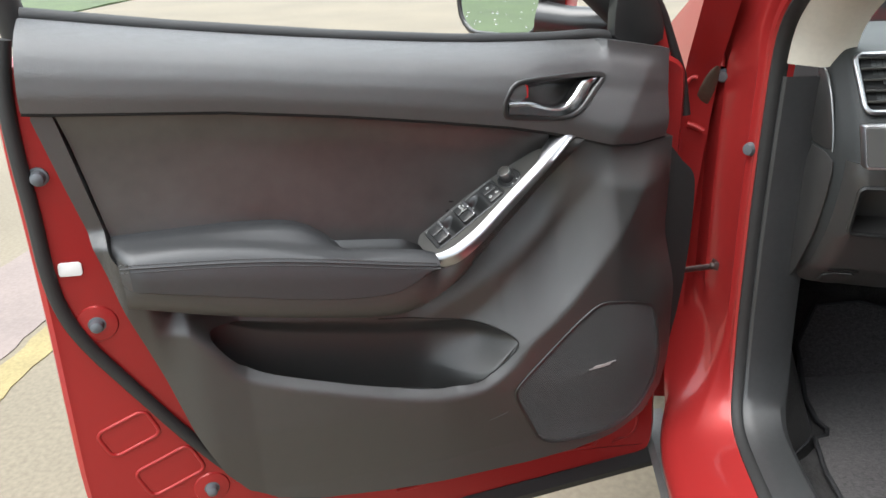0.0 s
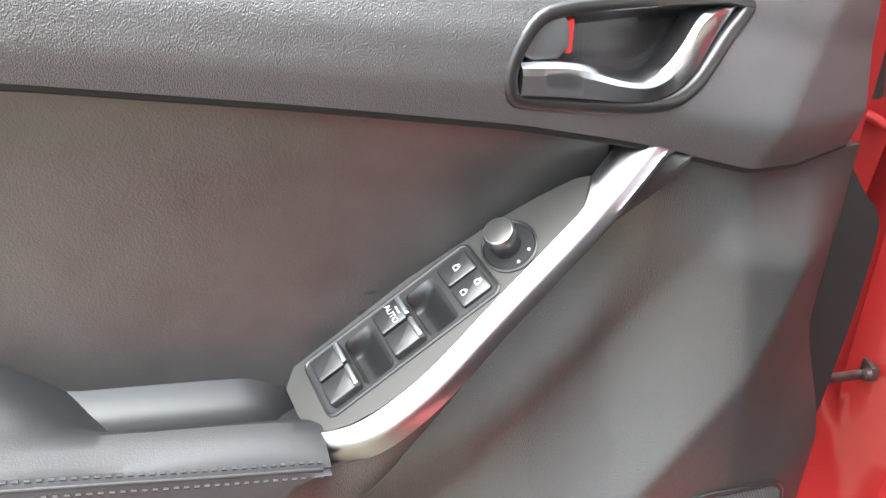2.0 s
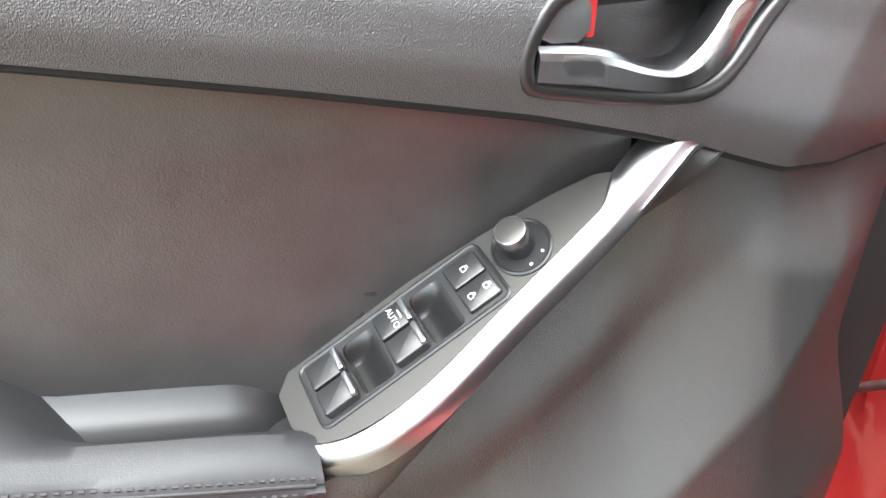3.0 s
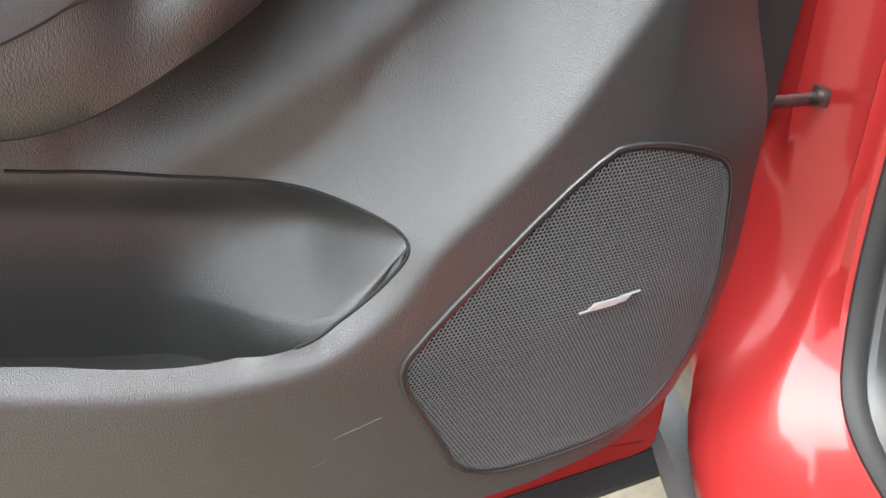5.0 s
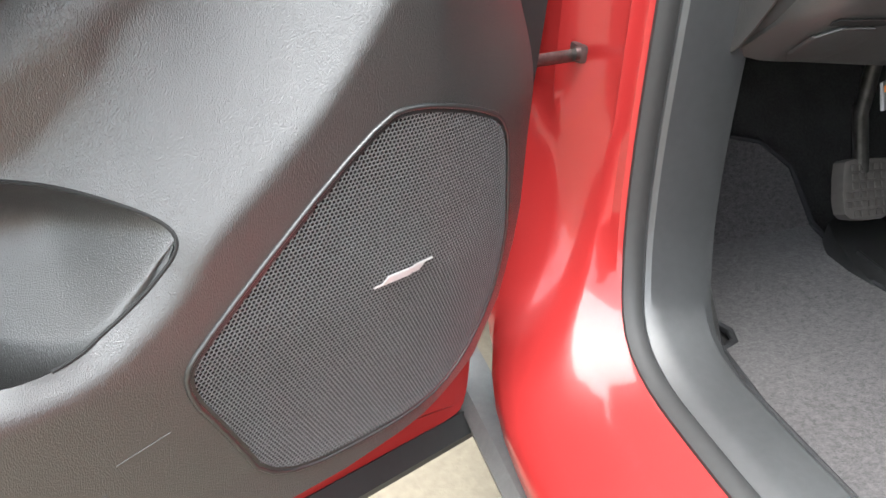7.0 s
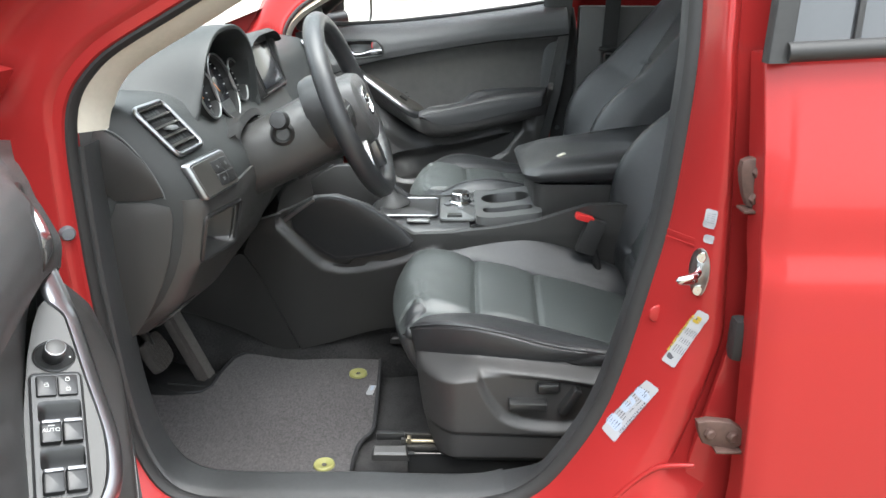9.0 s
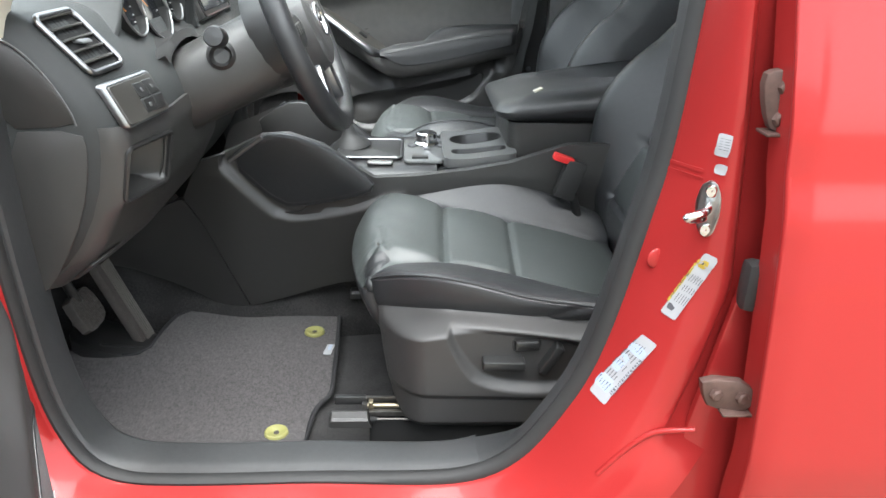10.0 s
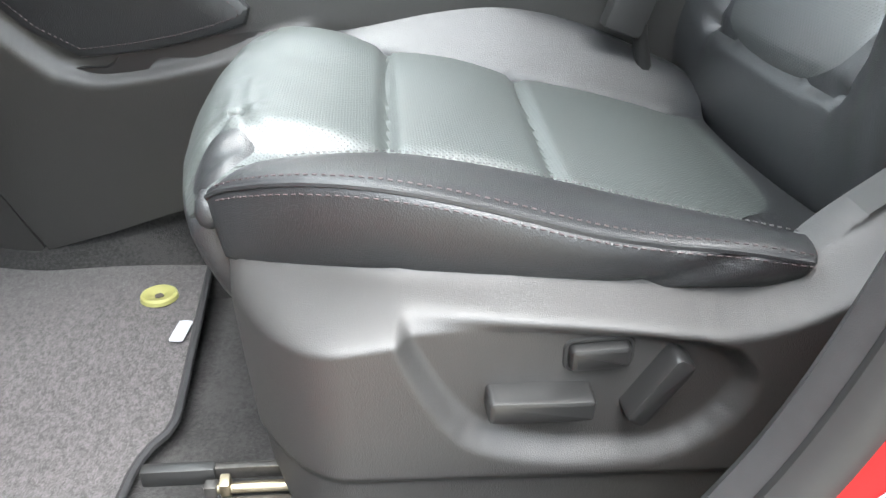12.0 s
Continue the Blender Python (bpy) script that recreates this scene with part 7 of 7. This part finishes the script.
        rim_z = soft([(0.593, 0.628), (0.636, 0.634), (0.712, 0.646), (0.784, 0.648), (0.858, 0.643), (0.935, 0.638), (0.985, 0.654), (1.06, 0.705)], x)
        y = y + (rim_y - y) * smoothstep(-0.026, 0.003, z - rim_z)
        y = y + 0.006 * smoothstep(0.510, 0.498, z + 0.03 * (x - 0.8))
        x, z = np.atleast_1d(x), np.atleast_1d(z)
        wide = np.interp(z, [0.55, 0.62], [0.022, 0.013])
        return y + 0.013 * smoothstep(0.0, 1.0, edge_gap(field, x, z)[0] / wide) * inside(field, x, z)

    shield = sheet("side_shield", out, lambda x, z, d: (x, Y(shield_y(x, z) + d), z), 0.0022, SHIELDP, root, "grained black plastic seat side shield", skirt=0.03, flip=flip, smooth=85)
    but = lambda x, z, d: (x, Y(0.186 + d), z)
    pill("slide_switch", oblong(0.804, 0.5705, 0.070, 0.0175, 0.0035, radians(-1)), but, 0.023, 0.0035, SMOOTH, shield, "black slide switch bar")
    lum = oblong(0.8420, 0.6020, 0.044, 0.0225, 0.006, radians(3))
    tube("lumbar_groove", np.stack([lum[:, 0], Y(0.1835 + 0 * lum[:, 0]), lum[:, 1]], 1), 0.0018, DARK, shield, "", 6, closed=True)
    pill("lumbar_switch", shrink(lum, 0.0022), but, 0.011, 0.004, SMOOTH, shield, "black lumbar switch")
    pill("recline_switch", oblong(0.8815, 0.580, 0.058, 0.0165, 0.005, radians(60)), but, 0.022, 0.004, SMOOTH, shield, "black tilted recline switch")
    # seat frame and rails
    rbox("seat_pan", (0.80, float(Y(0.47)), 0.49), (0.36, 0.46, 0.14), 0.02, DARK, root)
    for y in (0.204, 0.690):
        at_y = lambda d, y=y: float(Y(y + d))
        rail = rbox("seat_rail", (0.84, at_y(0.009), 0.449), (0.52, 0.010, 0.010), 0.002, DARKSTEEL, root, "dark steel seat rail")
        rbox("rail_foot", (0.83, at_y(0.022), 0.400), (0.50, 0.030, 0.090), 0.004, DARK, rail, "black rail foot")
        cap_loops = [[(x, at_y(a), z) for a, z in ((-0.010, 0.431), (-0.0095, 0.444), (-0.006, 0.4485), (0.008, 0.4525), (0.013, 0.451), (0.013, 0.431))] for x in (0.516, 0.574)]
        cap_loops = [[(0.512, q[1], 0.436 + (q[2] - 0.436) * 0.6) for q in cap_loops[0]], cap_loops[0], cap_loops[1], [(q[0] + 0.002 + 0.40 * (0.4525 - q[2]), q[1], q[2]) for q in cap_loops[1]]]
        loft("rail_cap", cap_loops, PLASTIC, rail, "black plastic rail cap", smooth=30)
        rbox("upper_rail", (0.81, at_y(0.034), 0.460), (0.54, 0.007, 0.012), 0.002, DARKSTEEL, rail)
        rbox("upper_cap", (0.546, at_y(0.033), 0.460), (0.056, 0.011, 0.016), 0.003, SMOOTH, rail, "black plastic cap")
        tube("drive_screw", np.array([(0.575, at_y(0.019), 0.457), (1.0, at_y(0.019), 0.457)]), 0.0044, SCREWM, rail, "yellowish steel drive screw", 10)
        rbox("screw_nut", (0.583, at_y(0.019), 0.459), (0.008, 0.012, 0.018), 0.002, SCREWM, rail, "", (12, 0, 0))
        rbox("screw_nut", (0.572, at_y(0.019), 0.457), (0.010, 0.010, 0.011), 0.002, DARKSTEEL, rail)
        tube("guide_rod", np.array([(0.590, at_y(-0.002), 0.443), (1.0, at_y(-0.002), 0.443)]), 0.0026, DARKSTEEL, rail, "bright guide rod", 8)
        lathe("rod_end", [(0.0001, 0.0), (0.0048, 0.0), (0.0048, 0.012), (0.0001, 0.012)], pose(0.582, at_y(-0.002), 0.443, 0, 90, 0), DARK, rail, "", 12)
    # backrest
    r = radians(30)
    base = np.array((1.035, 0.0, 0.630))
    along, out_n = np.array((math.sin(r), 0, math.cos(r))), np.array((-math.cos(r), 0, math.sin(r)))

    def back(y, h, d):
        q = np.abs(y - 0.477)
        f = smoothstep(0.115, 0.205, q) * soft([(-0.06, 0.0), (0.0, 0.006), (0.08, 0.026), (0.16, 0.070), (0.24, 0.102), (0.34, 0.104), (0.46, 0.074), (0.62, 0.045), (0.78, 0.02)], h) - 0.06 * (np.clip(q - 0.215, 0, 1) / 0.05) ** 2
        f = f - 0.05 * (np.clip(h - 0.66, 0, 1) / 0.08) ** 2 + 0.02 * np.sin(np.clip(h / 0.40, 0, 1) * math.pi) - 0.055 * (np.clip(0.10 - h, 0, 1) / 0.10) ** 2
        mid = smoothstep(0.14, 0.12, q)
        for h0 in (0.221, 0.350, 0.465):
            f = f - 0.009 * np.exp(-((h - h0) / 0.006) ** 2) * mid
        f = f - 0.009 * np.exp(-((q - 0.125) / 0.006) ** 2) * smoothstep(0.06, 0.12, h) - 0.008 * np.exp(-((h - 0.088 - 1.2 * np.clip(q - 0.05, 0, 1) ** 2) / 0.007) ** 2) * smoothstep(0.15, 0.12, q) - d
        return base[0] + along[0] * h + out_n[0] * f, Y(y), base[2] + along[2] * h + out_n[2] * f

    bo = rounded([(0.235, -0.06), (0.215, 0.02), (0.205, 0.15), (0.205, 0.34), (0.225, 0.55), (0.262, 0.70), (0.33, 0.745), (0.477, 0.75), (0.624, 0.745), (0.692, 0.70), (0.729, 0.55), (0.749, 0.34), (0.749, 0.15), (0.739, 0.02), (0.719, -0.06)], 1)
    bc = rounded([(0.395, 0.092), (0.362, 0.125), (0.355, 0.20), (0.350, 0.30), (0.36, 0.56), (0.42, 0.61), (0.534, 0.61), (0.594, 0.56), (0.604, 0.30), (0.598, 0.20), (0.590, 0.125), (0.558, 0.092), (0.477, 0.086)], 2)
    bk = sheet("backrest", bo, back, 0.006, LEATHER, root, "black leather backrest with raised bolsters", holes=[bc], skirt=0.13, flip=not flip)
    sheet("backrest_centre", bc, back, 0.006, PERF_SHADED, bk, "perforated black leather centre", skirt=0.004, flip=not flip)
    sheet("backrest_shell", shrink(bo, 0.01), lambda y, h, d: back(y, h, 0.12), 0.03, PLASTIC, bk, "", skirt=0)
    line = np.linspace(0.04, 0.68, 70)
    stitches("stitching", np.stack(back(0.248 + 0 * line, line, -0.001), 1), bk, 0.005, 0.0025, 0.0007)
    hc = base + along * 0.87
    loops = []
    for f, k in ((-0.045, 0.8), (-0.03, 0.96), (0.0, 1.0), (0.03, 0.96), (0.05, 0.8)):
        o = oblong(0, 0, 0.25 * k, 0.19 * k, 0.05)
        loops.append([(hc[0] + along[0] * b + out_n[0] * f, float(Y(0.477 + a)), hc[2] + along[2] * b + out_n[2] * f) for a, b in o])
    loft("headrest", loops, LEATHER, root, "black leather headrest")
    for dy in (-0.06, 0.06):
        a, b = base + along * 0.70, base + along * 0.80
        tube("headrest_post", np.array([(a[0] + 0.03, float(Y(0.477 + dy)), a[2]), (b[0] + 0.01, float(Y(0.477 + dy)), b[2])]), 0.006, CHROME, root, "chrome headrest post", 8)


driver = thing("driver_seat", "worn black leather power driver seat", "car seat", pose(0, 0, 0), group="front seats")
build_seat(driver, 0.477, False)
passenger = thing("passenger_seat", "black leather front passenger seat", "car seat", pose(0, 0, 0.025), group="front seats")
build_seat(passenger, 2 * MID - 0.477, True)
# belt buckle between seat and console
buckle = thing("belt_buckle", "black seat belt buckle with red button", "seat belt buckle", pose(0, 0, 0))
rbox("buckle_body", (0.985, 0.616, 0.745), (0.045, 0.026, 0.085), 0.006, RUBBER, buckle, "black buckle body", (0, 18, 0))
rbox("release_button", (0.968, 0.616, 0.790), (0.043, 0.024, 0.014), 0.003, REDMARK, buckle, "red release button", (0, 18, 0))
tube("buckle_stalk", np.array([(0.995, 0.618, 0.71), (1.010, 0.625, 0.66), (1.03, 0.635, 0.60)]), 0.009, DARK, buckle, "", 8)
tube("recline_bar", np.array([(1.00, 0.665, 0.668), (1.04, 0.665, 0.70), (1.07, 0.665, 0.725)]), 0.006, CHROME, driver, "bright seat hinge bar", 8)


# ---- outside mirror on the open door ----
def build_mirror(root, m):
    """Mirror in door coordinates; glass faces the latch end and a little inwards."""
    h = thing("door_mirror", "black and red door mirror with wet glass", "door mirror", m)
    turn = pose(0.300, -0.215, 1.190, 0, 0, 24)
    sec = lambda w, hh, x: [tuple(turn @ Vector((x, a, b))) for a, b in oblong(0, 0, w, hh, 0.055)]
    loft("housing", [sec(0.215, 0.150, 0.012), sec(0.235, 0.168, 0.0), sec(0.238, 0.170, -0.03), sec(0.20, 0.145, -0.085), sec(0.11, 0.08, -0.12)], SMOOTH, h, "black mirror housing")
    loft("painted_cap", [sec(0.242, 0.135, -0.032), sec(0.205, 0.125, -0.088), sec(0.115, 0.07, -0.123)], RED, h, "glossy red mirror cap")
    rim = oblong(0, 0, 0.205, 0.142, 0.05)
    tube("glass_rim", np.array([tuple(turn @ Vector((0.013, a, b))) for a, b in rim]), 0.005, SMOOTH, h, "", 8, closed=True)
    glass = loft("mirror_glass", [[tuple(turn @ Vector((0.010, a, b))) for a, b in oblong(0, 0, 0.200, 0.138, 0.048)], [tuple(turn @ Vector((0.0135, a, b))) for a, b in oblong(0, 0, 0.198, 0.136, 0.047)]], MIRROR, h, "mirror glass with rain drops")
    rnd = random.Random(4)
    drops = []
    for _ in range(46):
        a, b, r = rnd.uniform(-0.09, 0.09), rnd.uniform(-0.062, 0.06), rnd.uniform(0.0009, 0.0024)
        c = turn @ Vector((0.0137, a, b))
        drops.append(lathe_data([(r, 0.0), (r * 0.9, r * 0.3), (r * 0.5, r * 0.55), (0.00005, r * 0.6)], Matrix.Translation(c) @ turn.to_3x3().to_4x4() @ pose(0, 0, 0, 0, 90, 0), 8))
    joined("rain_drops", drops, DROP, glass, "rain drops")
    stem = np.array([(0.27, -0.12, 1.155), (0.23, -0.08, 1.15), (0.17, -0.02, 1.15)])
    tube("mirror_stem", stem, np.array([0.03, 0.026, 0.024]), SMOOTH, h, "black mirror stem", 12)
    return h


mir = build_mirror(None, door_left.matrix_world.copy())
copy_thing(mir, door_right.matrix_world.copy())

# ---- ground, kerb line and surroundings ----
def concrete():
    m = shader("worn_concrete", (0.132, 0.110, 0.078), 0.85, bump=0.5, bump_scale=180, vary=0.16, coarse=0.8, fine=60, tint=(0.162, 0.138, 0.099))
    return m


CONC = concrete()
ground = sheet("ground", np.array([(-60, -60), (-60, 60), (60, 60), (60, -60)]), lambda x, y, d: (x, y, 0 * x - d), 6.0, CONC, None, skirt=0)
tagged(ground, "tan weathered concrete lot", "ground", kind="structure")
YPAINT = shader("worn_yellow_paint", (0.20, 0.16, 0.07), 0.8, vary=0.3, coarse=5, fine=90, bump=0.4, bump_scale=200)
PPAINT = shader("faded_pink_paint", (0.165, 0.131, 0.118), 0.8, vary=0.2, coarse=3, fine=70, bump=0.4, bump_scale=200)
JOINT = shader("joint_filler", (0.06, 0.055, 0.045), 0.9, vary=0.4, bump=0.6, bump_scale=150)
for name, y0, y1, z, material, label in (("yellow_line", -2.045, -1.93, 0.004, YPAINT, "worn yellow painted line on concrete"), ("pink_line", -2.55, -2.075, 0.004, PPAINT, "faded pink painted band on concrete"), ("slab_joint", -2.072, -2.046, 0.003, JOINT, "dark cracked slab joint")):
    ob = sheet(name, np.array([(-6, y0), (-6, y1), (6, y1), (6, y0)]), lambda x, y, d, z=z: (x, y + 0.006 * np.sin(x * 23) + 0.004 * np.sin(x * 61), z + 0 * x - d), 0.06, material, None, skirt=0.003)
    tagged(ob, label, "road marking", kind="structure")
for x in (-3.6, -7.6, 3.9, 8.0):
    ob = sheet("slab_joint", np.array([(x, -40), (x, 40), (x + 0.02, 40), (x + 0.02, -40)]), lambda x, y, d: (x, y, 0.003 + 0 * x - d), 1.0, JOINT, None, skirt=0)
    tagged(ob, "dark straight slab joint", "slab joint", kind="structure")

# pale building beyond the passenger side
shop = thing("building", "cream sided building beyond the car", "building", pose(0, 0, 0))
rbox("building_wall", (3.0, 6.6, 1.9), (26, 0.3, 3.8), 0.02, SIDING, shop, "cream siding wall")
for k in range(18):
    rbox("siding_board", (3.0, 6.44, 0.15 + 0.2 * k), (26, 0.03, 0.19), 0.004, SIDING, shop)
rbox("roof_edge", (3.0, 6.5, 3.85), (26.4, 0.9, 0.18), 0.02, TRIMWHITE, shop, "white roof edge")
rbox("white_door", (1.15, 6.40, 1.15), (1.3, 0.06, 2.3), 0.01, TRIMWHITE, shop, "white panelled door")
for k in range(5):
    rbox("door_panel", (1.15, 6.36, 0.35 + 0.42 * k), (1.1, 0.02, 0.34), 0.008, TRIMWHITE, shop)

# lawn, house and trees behind, seen in the mirrors
lawn = sheet("lawn", np.array([(9, -30), (9, 5.5), (34, 5.5), (34, -30)]), lambda x, y, d: (x, y, 0.03 + 0.01 * np.sin(x * 3) - d), 0.8, GRASS, None, skirt=0.03)
tagged(lawn, "green lawn behind the lot", "lawn", kind="structure")
# second stretch of grass, added for the driver's mirror to reflect
verge = sheet("lawn", np.array([(-22, -34), (-22, -8.5), (8.5, -8.5), (8.5, -34)]), lambda x, y, d: (x, y, 0.03 + 0.01 * np.sin(x * 3) - d), 0.8, GRASS, None, skirt=0.03)
tagged(verge, "green verge across the lot", "lawn", kind="structure")
house = thing("house", "pale house with a dark roof across the lawn", "house", pose(0, 0, 0))
rbox("house_wall", (30, -9, 1.6), (5, 14, 3.2), 0.02, SIDING, house, "pale house wall")
roofm = [[(27, -16.5, 3.2), (27, -1.5, 3.2)], [(30, -16.5, 5.0), (30, -1.5, 5.0)], [(33, -16.5, 3.2), (33, -1.5, 3.2)]]
loft("house_roof", roofm, RUBBER, house, "dark shingle roof", closed=False)
for y in (-13, -9, -5):
    rbox("house_window", (27.48, y, 1.7), (0.05, 1.4, 1.2), 0.01, SCREEN, house, "dark window")


def build_tree(x, y, height, seed):
    rnd = random.Random(seed)
    t = thing("tree", "leafy green tree on the lawn", "tree", pose(0, 0, 0), group="trees")
    tube("trunk", np.array([(x, y, 0), (x + 0.1, y, height * 0.25), (x, y + 0.1, height * 0.6)]), np.array([0.22, 0.17, 0.08]), BARK, t, "brown bark trunk", 10)
    for k in range(6):
        a = k * 1.05 + rnd.random()
        tube("limb", np.array([(x, y, height * 0.35), (x + math.cos(a) * 0.7, y + math.sin(a) * 0.7, height * 0.55), (x + math.cos(a) * 1.4, y + math.sin(a) * 1.4, height * 0.72)]), np.array([0.09, 0.06, 0.02]), BARK, t, "", 6)
    verts, faces = [], []
    for _ in range(2600):
        a, b = rnd.uniform(0, 6.283), rnd.uniform(-1, 1)
        rr = rnd.random() ** 0.4 * (1 + 0.25 * math.sin(a * 3 + seed))
        c = Vector((x + 1.9 * rr * math.cos(a) * math.sqrt(1 - b * b), y + 1.9 * rr * math.sin(a) * math.sqrt(1 - b * b), height * 0.68 + height * 0.3 * rr * b))
        u = Vector((rnd.uniform(-1, 1), rnd.uniform(-1, 1), rnd.uniform(-0.5, 0.5))).normalized()
        w = u.cross(Vector((rnd.uniform(-1, 1), rnd.uniform(-1, 1), 1))).normalized()
        n = len(verts)
        verts += [c + u * 0.11, c + w * 0.06, c - u * 0.11, c - w * 0.06]
        faces.append((n, n + 1, n + 2, n + 3))
    solid("crown", verts, faces, LEAF, t, "green leaf crown", 0)


# second house, added with the nearest two trees as scenery for reflections
villa = thing("house", "grey house with a dark roof beyond the verge", "house", pose(0, 0, 0))
rbox("house_wall", (-2, -24, 1.7), (15, 6, 3.4), 0.02, SIDING, villa, "pale house wall")
loft("house_roof", [[(-10, -20.4, 3.3), (6, -20.4, 3.3)], [(-10, -24, 5.4), (6, -24, 5.4)], [(-10, -27.6, 3.3), (6, -27.6, 3.3)]], RUBBER, villa, "dark shingle roof", closed=False)
for x in (-7, -2.5, 2.5):
    rbox("house_window", (x, -20.97, 1.8), (1.5, 0.05, 1.3), 0.01, SCREEN, villa, "dark window")
for x, y, hh, sd in ((4.5, -16, 6.5, 7), (-7.5, -17, 7.5, 8), (19, -14, 6.5, 1), (23, 1, 7.0, 2), (21, -5, 5.5, 3), (-24, 14, 7.5, 5)):
    build_tree(x, y, hh, sd)
